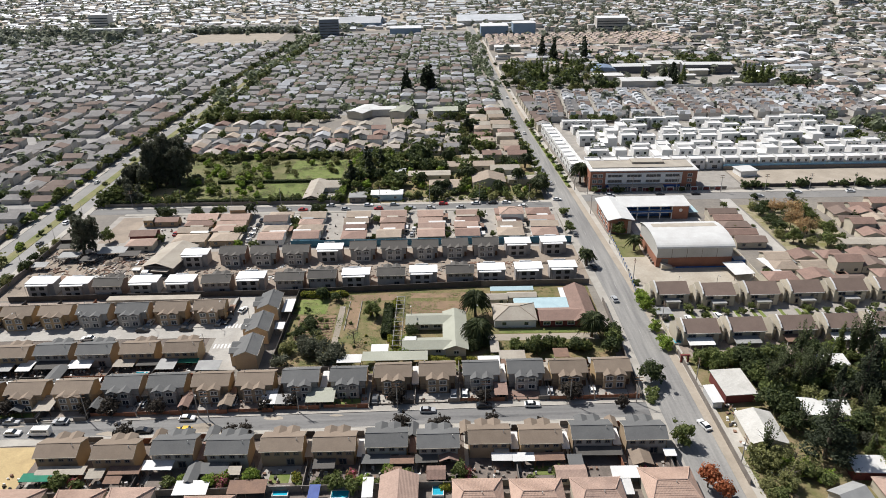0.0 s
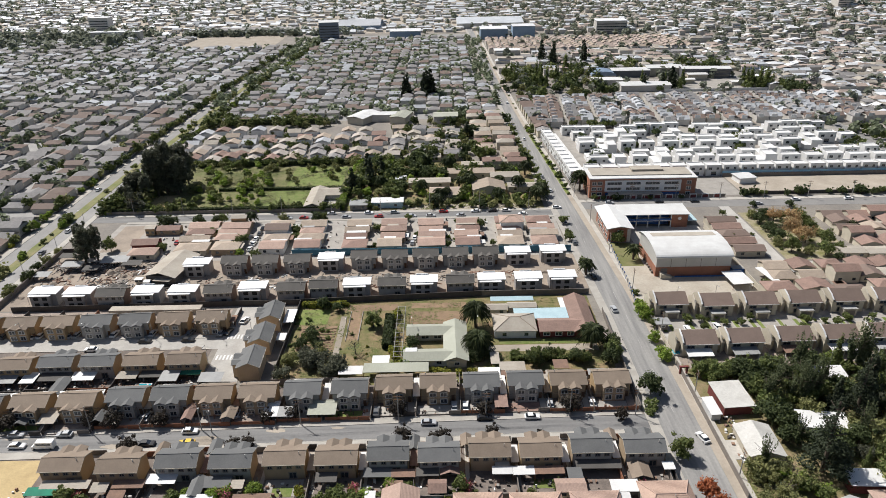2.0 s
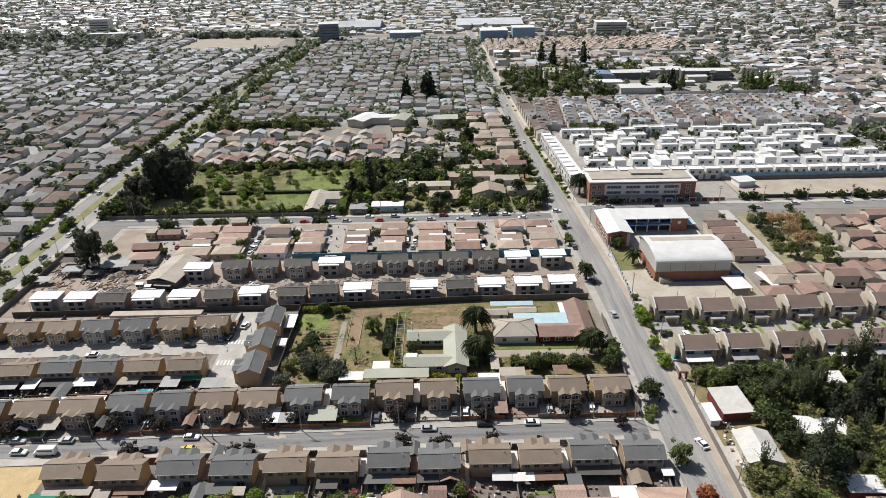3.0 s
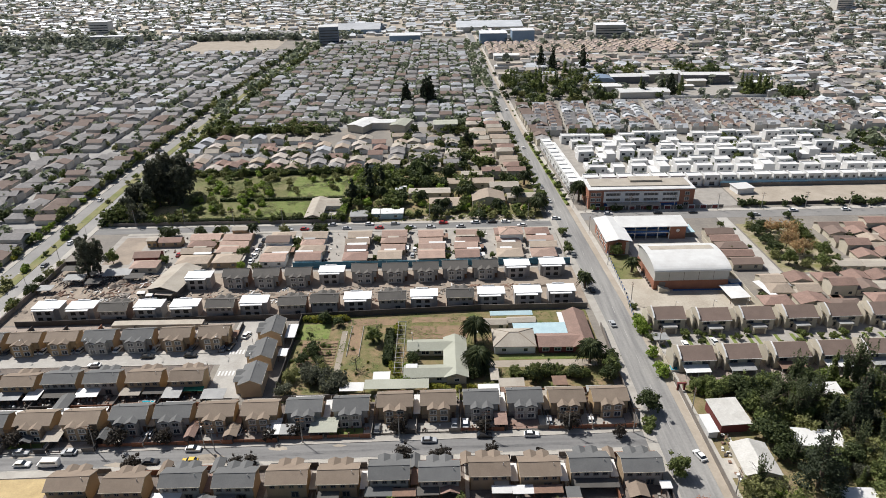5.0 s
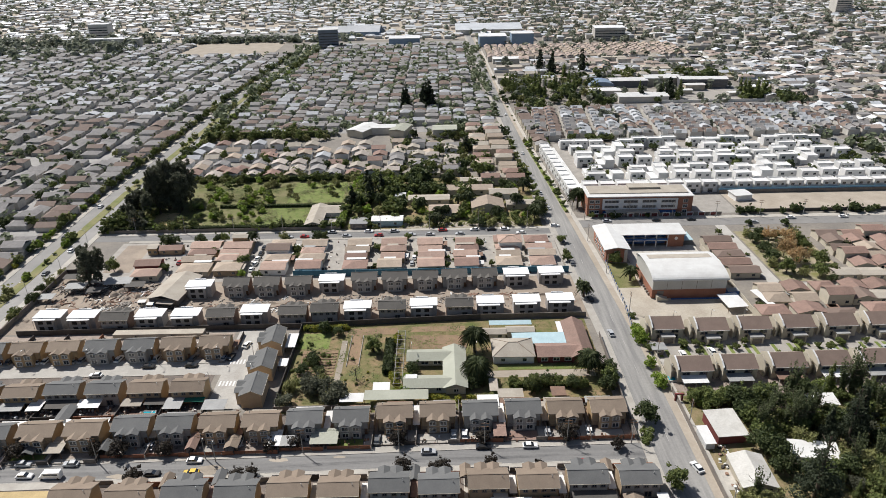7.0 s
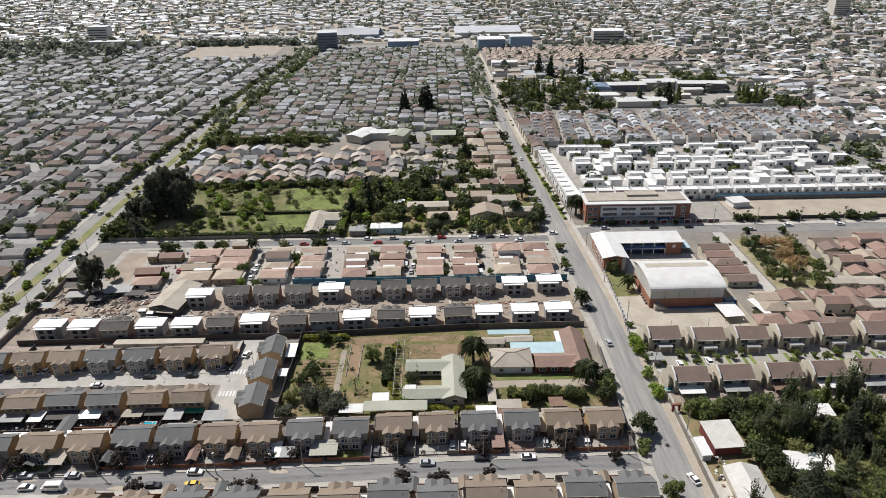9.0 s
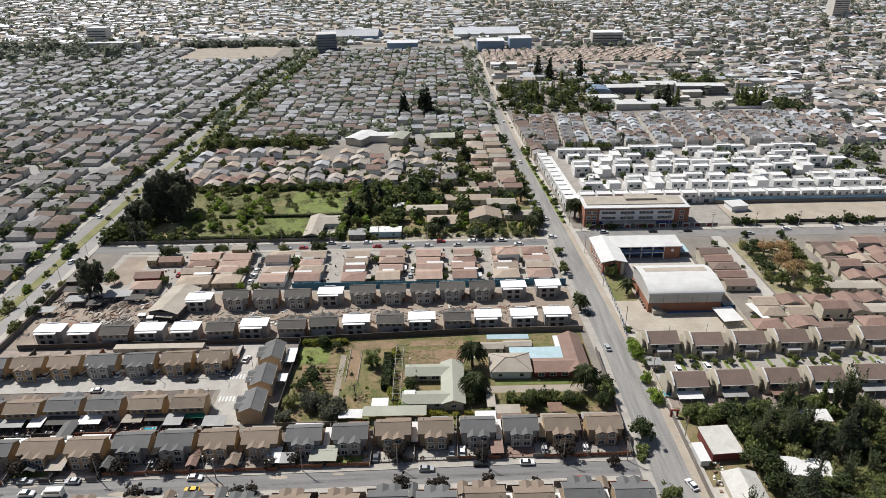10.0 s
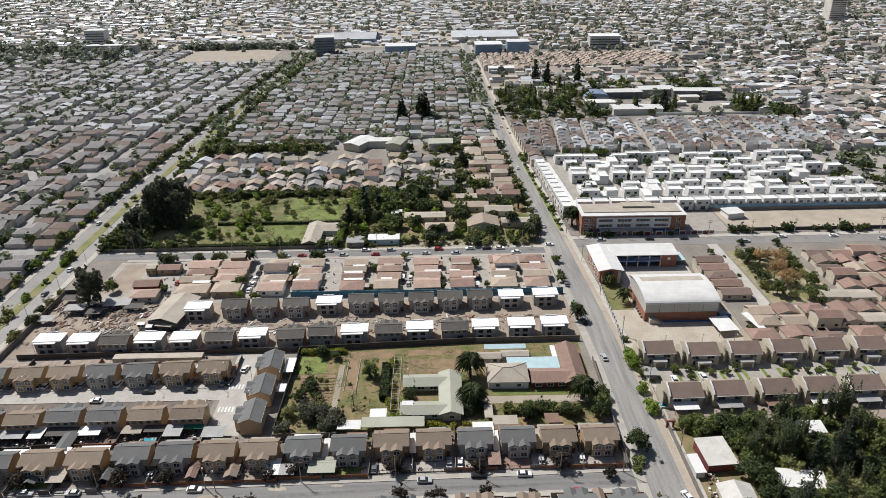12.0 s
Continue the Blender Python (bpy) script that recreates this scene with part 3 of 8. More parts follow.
# ---- terrace house: front towards -y, origin at its base centre ----
def terrace_house(roof, wall, side, label, front):
    ob = thing("terrace_house", label, "house", "two-storey terrace houses")
    hw, f, b, e, r, mid = 5.0, -3.4, 3.1, 5.0, 6.65, 0.2
    nose = f - 1.8  # face of the projecting front bay
    bm = boxes((-hw, hw, f, b, 0, e - 0.1))
    box(bm, -3.15, 3.15, nose, f, 0, e - 0.3)
    part("wall", bm, wall, ob)
    for x in (-hw, hw - 0.2):
        bm = bmesh.new()
        gable_wall_x(bm, x, f, b, e - 0.1, r - 0.3, yr=mid)
        box(bm, x - 0.02 if x < 0 else x, x + 0.2 if x < 0 else x + 0.22, f, b, 0, e - 0.1)
        part("end_wall", bm, side, ob, "painted end wall")
    bm = bmesh.new()
    gable_x(bm, -hw - 0.35, hw + 0.35, f - 0.45, b + 0.5, e - 0.05, r, yr=mid)
    box(bm, -hw - 0.35, hw + 0.35, mid - 0.14, mid + 0.14, r - 0.02, r + 0.05)
    part("roof", bm, roof, ob)
    for cx in (-1.6, 1.6):
        bm = bmesh.new()
        gable_y(bm, cx - 1.74, cx + 1.74, nose - 0.4, f + 2.6, e - 0.2, e + 0.52)
        gable_wall_y(bm, nose - 0.02, cx - 1.5, cx + 1.5, e - 0.3, e + 0.3)
        part("front_gable", bm, roof, ob)
    bm = boxes((-hw - 0.38, hw + 0.38, b + 0.5, b + 0.56, e - 0.21, e - 0.03))
    for x in (-hw - 0.38, hw + 0.35):
        solid(bm, [(x, f - 0.45, e - 0.03), (x + 0.03, f - 0.45, e - 0.03), (x + 0.03, mid, r + 0.02), (x, mid, r + 0.02)], [(x, f - 0.45, e - 0.24), (x + 0.03, f - 0.45, e - 0.24), (x + 0.03, mid, r - 0.19), (x, mid, r - 0.19)])
        solid(bm, [(x, mid, r + 0.02), (x + 0.03, mid, r + 0.02), (x + 0.03, b + 0.5, e - 0.03), (x, b + 0.5, e - 0.03)], [(x, mid, r - 0.19), (x + 0.03, mid, r - 0.19), (x + 0.03, b + 0.5, e - 0.24), (x, b + 0.5, e - 0.24)])
    part("fascia", bm, M["cream_wall"], ob, "pale fascia board along the roof edge")
    part("vent", shaped(tube, (-3.6, 1.0, 6.0), (-3.6, 1.0, 6.95), 0.09, 0.09, 6), M["casing"], ob, "white roof vent pipe")
    if front:
        for cx in (-1.55, 1.55):
            window(ob, cx, nose, 3.0, 1.9, 1.4)
            window(ob, cx, nose, 0.6, 1.9, 1.6)
    else:
        for cx in (-3.6, -1.3, 1.1, 3.5):
            window(ob, cx, b, 3.4, 1.2, 0.95, "N", "fence")
        window(ob, -2.0, b, 0.3, 1.9, 1.9, "N", "fence")
    if front:
        part("door", boxes((3.8, 4.7, f - 0.06, f + 0.02, 0.05, 2.1)), M["door"], ob, "dark wooden front door")
    return ob


KINDS = {}
for side_, seen in (("f", True), ("r", False)):
    for key_, roof_, wall_, end_, label_ in (
        ("b", "brown_roof", "tan_wall", "ochre_wall", "two-storey terrace house with brown shingle roof and tan walls"),
        ("g", "grey_roof", "grey_wall", "tan_wall", "two-storey terrace house with grey shingle roof and grey walls"),
        ("o", "brown_roof", "ochre_wall", "ochre_wall", "two-storey terrace house with brown roof and ochre walls"),
        ("c", "grey_roof", "peach_wall", "peach_wall", "two-storey corner house with grey roof and peach walls"),
        ("s", "dark_roof", "grey_wall", "rough_brick", "nearly finished grey house with a dark shingle roof"),
        ("d", "dark_roof", "block_wall", "rough_brick", "unfinished block house with a new dark shingle roof"),
    ):
        KINDS[key_ + side_] = Stock(lambda a=(M[roof_], M[wall_], M[end_], label_, seen): terrace_house(*a))


def bare_house():
    """A house under construction whose flat roof is covered with white membrane."""
    ob = thing("unfinished_house", "unfinished two-storey block house covered with white roof membrane", "house", "houses under construction")
    bm = boxes((-5.0, 5.0, -2.8, 2.8, 0, 5.0))
    box(bm, -3.9, 3.0, -4.0, -2.8, 0, 4.7)
    part("wall", bm, M["block_wall"], ob)
    part("roof", boxes((-5.3, 5.3, -3.0, 3.0, 5.0, 5.2)), M["membrane"], ob, "bright white roof membrane")
    part("roof_apron", boxes((-4.7, 3.5, -4.3, -3.0, 4.7, 4.9)), M["membrane"], ob, "bright white roof membrane")
    part("parapet", boxes((-3.0, 1.6, 3.0, 3.25, 5.0, 5.6)), M["membrane"], ob, "bright white roof edge")
    for x in (-4.6, 4.0):
        part("scaffold_pole", boxes((x, x + 0.08, -4.4, -4.32, 0, 4.6)), M["pole"], ob, "thin site pole before the front")
    # black boxes on the solid wall stand in for shade inside the openings
    for cx in (-1.6, 1.6):
        for z in (0.5, 2.95):
            part("window_opening", boxes((cx - 1.3, cx + 0.5, -4.04, -3.9, z, z + 1.4)), M["dark"], ob, "black panel for the shade inside an unglazed window")
            part("lintel", boxes((cx - 1.4, cx + 0.6, -4.1, -3.95, z + 1.4, z + 1.58)), M["concrete"], ob, "pale concrete lintel")
    for cx in (-3.2, 3.2):
        for z in (0.7, 3.2):
            part("window_opening", boxes((cx - 0.8, cx + 0.8, 2.7, 2.84, z, z + 1.2)), M["dark"], ob, "black panel for the shade inside an unglazed window")
    return ob


KINDS["w"] = Stock(bare_house)


def terrace(code, spots, rz):
    for c, (x, y) in zip(code, spots):
        side = "f" if abs(rz - 180) > 90 else "r"
        KINDS[c if c == "w" else c + side].at(x, y, (0.6 if c == "w" else rz) + rnd.uniform(-0.5, 0.5))


# rows seen from behind (180) and from the front (0)
ROW_A = [(-96.0, 129.6), (-81.7, 128.8), (-67.6, 130.1), (-54.0, 129.7), (-40.8, 130.4), (-27.8, 130.2), (-14.9, 131.3), (-2.1, 130.6), (10.7, 131.9), (23.5, 131.6), (36.6, 132.8), (49.9, 132.3)]
ROW_B = [(-143.6, 153.6), (-130.7, 154.1), (-117.8, 154.7), (-104.6, 155.0), (-91.5, 156.7), (-79.0, 157.0), (-66.5, 157.2), (-54.0, 157.4), (-41.3, 158.3), (-27.7, 158.6), (-15.0, 160.0), (-2.3, 160.3), (10.3, 160.4), (23.1, 160.8), (35.5, 160.6), (48.2, 160.8)]
ROW_C = [(-157.0, 197.2), (-144.3, 197.6), (-131.7, 198.0), (-119.0, 198.2), (-105.9, 198.6), (-93.0, 199.0), (-80.0, 199.7)]
ROW_D = [(-145.2, 172.4), (-132.6, 172.9), (-120.2, 173.9), (-107.3, 173.9), (-94.0, 174.0), (-80.8, 174.2)]
terrace("bbggbbggbbgg", ROW_A, 180.8)
terrace("ggbbggbbggbbggbb", ROW_B, 1.0)
terrace("googgbb", ROW_C, 2.4)
terrace("gogg" + "bb", ROW_D, 181.2)
for x, y in ((-59.8, 201.4), (-60.0, 187.0), (-60.2, 173.4)):
    KINDS["cf"].at(x, y, 272)
terrace("wwdwwdwddwdwdwww", [(-148.2, 219.4), (-135.3, 218.9), (-122.4, 217.4), (-110.2, 219.0), (-96.8, 219.0), (-83.3, 218.6), (-71.3, 220.7), (-56.6, 219.4), (-44.8, 220.8), (-32.6, 222.1), (-19.4, 221.8), (-7.5, 223.2), (6.1, 222.8), (18.0, 224.1), (32.0, 224.5), (45.0, 225.2)], 180.8)
terrace("wdsswsssssww", [(-98.8, 241.6), (-83.9, 243.0), (-71.6, 243.0), (-58.8, 243.2), (-45.5, 244.4), (-32.2, 245.5), (-19.7, 245.6), (-7.2, 245.9), (4.8, 246.8), (17.2, 247.1), (30.4, 247.0), (44.9, 247.8)], 0.6)

# ---- brown-roofed houses beyond the avenue ----
def gated_house(front, patio="wood_roof"):
    ob = thing("detached_house", "two-storey cream house with umber shingle roof and parapet gables", "house", "brown-roofed detached houses")
    part("wall", boxes((-5.6, 5.6, -3.6, 4.4, 0, 4.9)), M["cream_wall"], ob)
    bm = bmesh.new()
    gable_x(bm, -5.4, 5.8, -4.2, 4.6, 4.7, 7.1, yr=0.9)
    part("roof", bm, M["umber_roof"], ob)
    for x in (-5.9, ):
        bm = bmesh.new()
        solid(bm, [(x, -4.0, 4.2), (x, 4.5, 4.2), (x, 4.5, 5.3), (x, 0.9, 7.5), (x, -2.0, 6.6), (x, -4.0, 5.3)], [(x + 0.4, -4.0, 4.2), (x + 0.4, 4.5, 4.2), (x + 0.4, 4.5, 5.3), (x + 0.4, 0.9, 7.5), (x + 0.4, -2.0, 6.6), (x + 0.4, -4.0, 5.3)])
        part("parapet", bm, M["cream_wall"], ob, "cream parapet standing above the roof")
    bm = bmesh.new()
    gable_wall_x(bm, 5.4, -3.6, 4.4, 4.85, 6.7, yr=0.9)
    part("gable_wall", bm, M["cream_wall"], ob)
    x = -7.5
    bm = bmesh.new()
    fin = [(-2.6, 0), (4.2, 0), (4.2, 4.3), (0.9, 6.6), (-1.2, 5.6), (-2.6, 4.0)]
    solid(bm, [(x, a, c) for a, c in fin], [(x + 0.35, a, c) for a, c in fin])
    part("outer_parapet", bm, M["cream_wall"], ob, "lower cream parapet wall beside the roof")
    part("gutter", boxes((-5.4, 5.8, -4.32, -4.2, 4.55, 4.72)), M["casing"], ob, "pale gutter along the eave")
    for a, c, d, e in ((-4.0, 5.3, -2.0, 6.6), (-2.0, 6.6, 0.9, 7.5)):
        bm = bmesh.new()
        solid(bm, [(-5.95, a, c + 0.1), (-5.45, a, c + 0.1), (-5.45, d, e + 0.1), (-5.95, d, e + 0.1)], [(-5.95, a, c), (-5.45, a, c), (-5.45, d, e), (-5.95, d, e)])
        part("coping", bm, M["white_wall"], ob, "white coping on the parapet")
    part("side_wing", boxes((-7.15, -5.9, -1.5, 4.0, 0, 3.3)), M["cream_wall"], ob)
    bm = bmesh.new()
    slab(bm, [(-7.15, -2.0, 3.3), (-5.9, -2.0, 3.5), (-5.9, 4.1, 3.5), (-7.15, 4.1, 3.3)], 0.15)
    part("wing_roof", bm, M["dust_roof"], ob, "dusty flat roof of the side wing")
    for cx in (-3.0, 2.6):
        window(ob, cx, -3.6, 2.9, 2.4, 1.2, "S", "fence")
        window(ob, cx + 0.3, -3.6, 0.5, 1.8, 1.6, "S", "fence")
    window(ob, -5.6, 1.5, 3.2, 1.0, 1.0, "W")
    if front:
        part("porch_box", boxes((-2.6, 2.0, -6.2, -3.6, 0, 2.7)), M["cream_wall"], ob, "cream flat-roofed entrance box")
        part("porch_roof", boxes((-2.8, 2.2, -6.4, -3.6, 2.7, 2.9)), M["grey_sheet"], ob)
        part("garage_door", boxes((-2.0, 1.4, -6.24, -6.1, 0.1, 2.2)), M["fence"], ob)
    else:
        bm = bmesh.new()
        slab(bm, [(-4.8, -7.2, 2.4), (3.4, -7.2, 2.4), (3.4, -3.6, 2.9), (-4.8, -3.6, 2.9)], 0.12)
        part("patio_roof", bm, M[patio], ob, {"white_sheet": "white", "grey_sheet": "grey"}.get(patio, "brown") + " sheet patio roof")
        for x in (-4.5, -0.7, 3.1):
            part("patio_post", boxes((x - 0.08, x + 0.08, -7.0, -6.84, 0, 2.42)), M["casing"], ob)
    return ob


front_stock = Stock(lambda: gated_house(True))
back_stocks = [Stock(lambda m=m: gated_house(False, m)) for m in ("white_sheet", "grey_sheet", "wood_roof")]
for k in range(7):
    front_stock.at(79.4 + 15.45 * k, (205.4, 204.0, 204.3, 204.9, 205.5, 205.9, 206.2)[k], 0.8)
for k in range(6):
    back_stocks[k % 3].at((80.6, 95.3, 111.4, 126.4, 141.4, 156.4)[k], 180.6 + 0.55 * k, 1.0)

# ---- small tiled houses ----
SMALL = {}


def small_house(w, d, h, rise, kind, roof, wall, label, category="house", group="single-storey tiled houses"):
    """A single-storey house w by d metres, with a gable along x or y or a hipped roof."""
    ob = thing("cottage", label, category, group)
    part("wall", boxes((-w / 2 + 0.4, w / 2 - 0.4, -d / 2 + 0.4, d / 2 - 0.4, 0, h)), wall, ob)
    bm = bmesh.new()
    if kind == "hip":
        hip(bm, -w / 2, w / 2, -d / 2, d / 2, h + 0.05, h + rise)
    elif kind == "x":
        gable_x(bm, -w / 2, w / 2, -d / 2, d / 2, h, h + rise)
    elif kind == "ridged":
        ridged(bm, -w / 2, w / 2, -d / 2, d / 2, h + 0.05, h + rise)
    else:
        gable_y(bm, -w / 2, w / 2, -d / 2, d / 2, h, h + rise)
    part("roof", bm, roof, ob)
    if kind == "ridged":
        bm = bmesh.new()
        for sx in (-1, 1):
            for sy in (-1, 1):
                tube(bm, (sx * w / 2, sy * d / 2, h + 0.08), (sx * w * 0.28, 0, h + rise + 0.03), 0.13, 0.13, 5)
        tube(bm, (-w * 0.28, 0, h + rise + 0.03), (w * 0.28, 0, h + rise + 0.03), 0.14, 0.14, 5)
        part("hip_caps", bm, M["pink_tile"], ob, "tile caps along hips and ridge")
        bm = bmesh.new()
        for i in range(1, 12):
            t = i / 12
            for sy in (-1, 1):
                half = w / 2 - t * w * 0.22
                tube(bm, (-half, sy * d / 2 * (1 - t), h + 0.07 + (rise - 0.05) * t), (half, sy * d / 2 * (1 - t), h + 0.07 + (rise - 0.05) * t), 0.035, 0.035, 4)
        part("tiling", bm, roof, ob, "raised edges of the tile courses")
        part("vent", shaped(tube, (0.8, -0.6, h + rise - 0.5), (0.8, -0.6, h + rise + 0.4), 0.1, 0.1, 6), M["casing"], ob, "small roof vent pipe")
    if kind == "hip" and w >= 11 and d >= 9:
        s_, top = min(w, d) / 2, h + rise
        ends = ((w / 2 - s_, 0) if w >= d else (0, d / 2 - s_))
        bm = bmesh.new()
        for sx in (-1, 1):
            for sy in (-1, 1):
                tube(bm, (sx * w / 2, sy * d / 2, h + 0.08), (sx * ends[0], sy * ends[1], top + 0.03), 0.13, 0.13, 5)
        if max(ends) > 0.05:
            tube(bm, (-ends[0], -ends[1], top + 0.03), (ends[0], ends[1], top + 0.03), 0.14, 0.14, 5)
        part("hip_caps", bm, M["tan_tile"], ob, "paler tile caps along the hips")
    if kind in ("x", "y"):
        for s in (-1, 1):
            bm = bmesh.new()
            if kind == "x":
                gable_wall_x(bm, s * (w / 2 - 0.5) - 0.1, -d / 2 + 0.4, d / 2 - 0.4, h, h + rise * 0.85)
            else:
                gable_wall_y(bm, s * (d / 2 - 0.5) - 0.1, -w / 2 + 0.4, w / 2 - 0.4, h, h + rise * 0.85)
            part("gable_wall", bm, wall, ob)
    for cx in (-w / 4, w / 4):
        part("window", boxes((cx - 0.65, cx + 0.65, -d / 2 + 0.34, -d / 2 + 0.42, 1.0, 2.1)), M["glass"], ob)
    return ob


def small(key, x, y, rz=0.0, w=9.0, d=7.0, h=2.7, rise=1.5, kind="hip", roof="pink_tile", wall="cream_wall", label="small single-storey house with pink tiled roof"):
    k = (key, w, d, h, rise, kind, roof, wall)
    if k not in SMALL:
        SMALL[k] = Stock(lambda: small_house(w, d, h, rise, kind, M[roof], M[wall], label))
    return SMALL[k].at(x, y, rz)


TILES = ("pink_tile", "pink_tile", "tan_tile", "red_tile")
# columns of small houses south of the cross street
for k, (cx, w) in enumerate(((-73.2, 11.2), (-58.2, 10.8), (-37.8, 10.2), (-22.5, 10.8), (-5, 10.8), (10.7, 9.8), (29.3, 10.4), (43.8, 11.2), (-93.3, 12), (-108, 12.8))):
    for j, (cy, d) in enumerate(((261.0, 8.8), (269.0, 6.4), (275.8, 6.0), (283.6, 7.8))):
        if k == 0 and j == 2:  # a taller house stands here
            continue
        t = rnd.choice(TILES)
        w2 = round(w * rnd.choice((1.0, 1.06, 1.1)), 2)
        small("little", cx + rnd.uniform(-0.6, 0.6) - (0.03 * (cy - 257) if k < 2 or k > 7 else 0), cy + rnd.uniform(-0.5, 0.5), rnd.uniform(-1, 1), w2, d, rnd.choice((2.6, 2.9)), 1.3, rnd.choice(("hip", "x", "x")), t, rnd.choice(("cream_wall", "cream_wall", "tan_wall", "white_wall")), "small single-storey house with weathered clay tile roof")
small("maroon", -128.6, 264.5, 2, 11.5, 7, 3.6, 1.4, "x", "red_tile", "maroon", "single-storey house with maroon walls and red tiled roof")
small("pinkw", -127, 256.5, 2, 11.5, 7.5, 2.8, 1.5, "hip", "pink_tile", "cream_wall")
small("kiosk", -133, 281, 0, 5, 5, 3.5, 0.6, "x", "dust_roof", "ochre_wall", "small ochre kiosk with a pale roof")
small("long", -125, 281.5, 1, 11, 6, 2.6, 1.2, "x", "red_tile", "tan_wall")
small("two", -94.5, 288.3, 1, 7.5, 5, 4.8, 0.6, "x", "dust_roof", "ochre_wall", "two-storey ochre house with pale sheet roof")
small("grey_two", -74, 276.2, 1, 11, 8, 4.6, 1.3, "x", "umber_roof", "white_wall", "two-storey white house with brown roof")
small("two2", 31, 279, 1, 11, 9, 5.2, 1.4, "hip", "pink_tile", "white_wall", "two-storey house with pink tiled roof")
# big tiled houses at the near edge of the terrace yards
for k, (x, y, w, d) in enumerate(((-99.8, 112, 12.6, 11.5), (-85, 111.6, 11.5, 11.5), (-73.4, 112, 10.5, 11.5), (-54.5, 109.5, 12, 10.5), (7.0, 112.6, 11.8, 12.0), (20.6, 112.3, 12.4, 12.0), (34.6, 112.4, 12.0, 12.0), (51.6, 115.0, 12.5, 12.4), (-114, 111, 11, 11.5))):
    small("near", x, y, 0, w, d, 3.2, 2.2, "ridged", ("rose_tile", "rose_tile", "pink_tile", "rose_tile")[k % 4], "cream_wall", "large single-storey house with ribbed pink tile roof")
small("near_cross", -11.3, 114.6, 0, 9.2, 11.8, 3.0, 2.0, "y", "pink_tile", "cream_wall", "single-storey house with red-brown tiled roof and gable")
small("near_porch", -2.6, 121.6, 0, 4.6, 4.6, 2.4, 0.9, "x", "red_tile", "cream_wall", "small tiled garden building by a fence")
small("near_wing", 29.6, 121.0, 0, 7.5, 4.5, 2.5, 0.6, "x", "pink_tile", "cream_wall", "low tiled wing beside a house")
for k in range(7):  # strips of grass between the drives of the gated houses
    for j in range(3):
        x = 74.1 + 15.45 * k + 2.6 * j + (4.5 if j == 2 else 0)
        structure("front_lawn", boxes((x, x + 1.3, 191.0, 198.0, 0, 0.06)), M["lawn"], "strip of lawn beside a paved drive", "lawn")
    structure("drive", boxes((75.5 + 15.45 * k, 76.6 + 15.45 * k, 190.6, 198.0, 0, 0.055)), M["concrete"], "concrete drive before a house", "driveway")
    structure("drive", boxes((83.2 + 15.45 * k, 85.2 + 15.45 * k, 190.6, 200.0, 0, 0.055)), M["paving"], "pale concrete drive before a house", "driveway")

# dust blown over the terrace street
for x, y, w, d in ((-66, 141.8, 5.2, 2.4), (-47, 145.3, 2.8, 1.1), (-30, 146.0, 2.2, 0.6), (-90, 140.2, 3.4, 0.9), (12, 142.6, 3.4, 0.6), (-118, 143.8, 4.0, 0.5)):
    bm = bmesh.new()
    ring = [(x + w * math.cos(a * 0.45) * rnd.uniform(0.65, 1.1), y + d * math.sin(a * 0.45) * rnd.uniform(0.65, 1.1), 0.061) for a in range(14)]
    solid(bm, ring, [(a, b, 0.03) for a, b, _ in ring])
    structure("dust_patch", bm, M["pale_dirt"], "yellow sandy dust lying on the street", "dust")
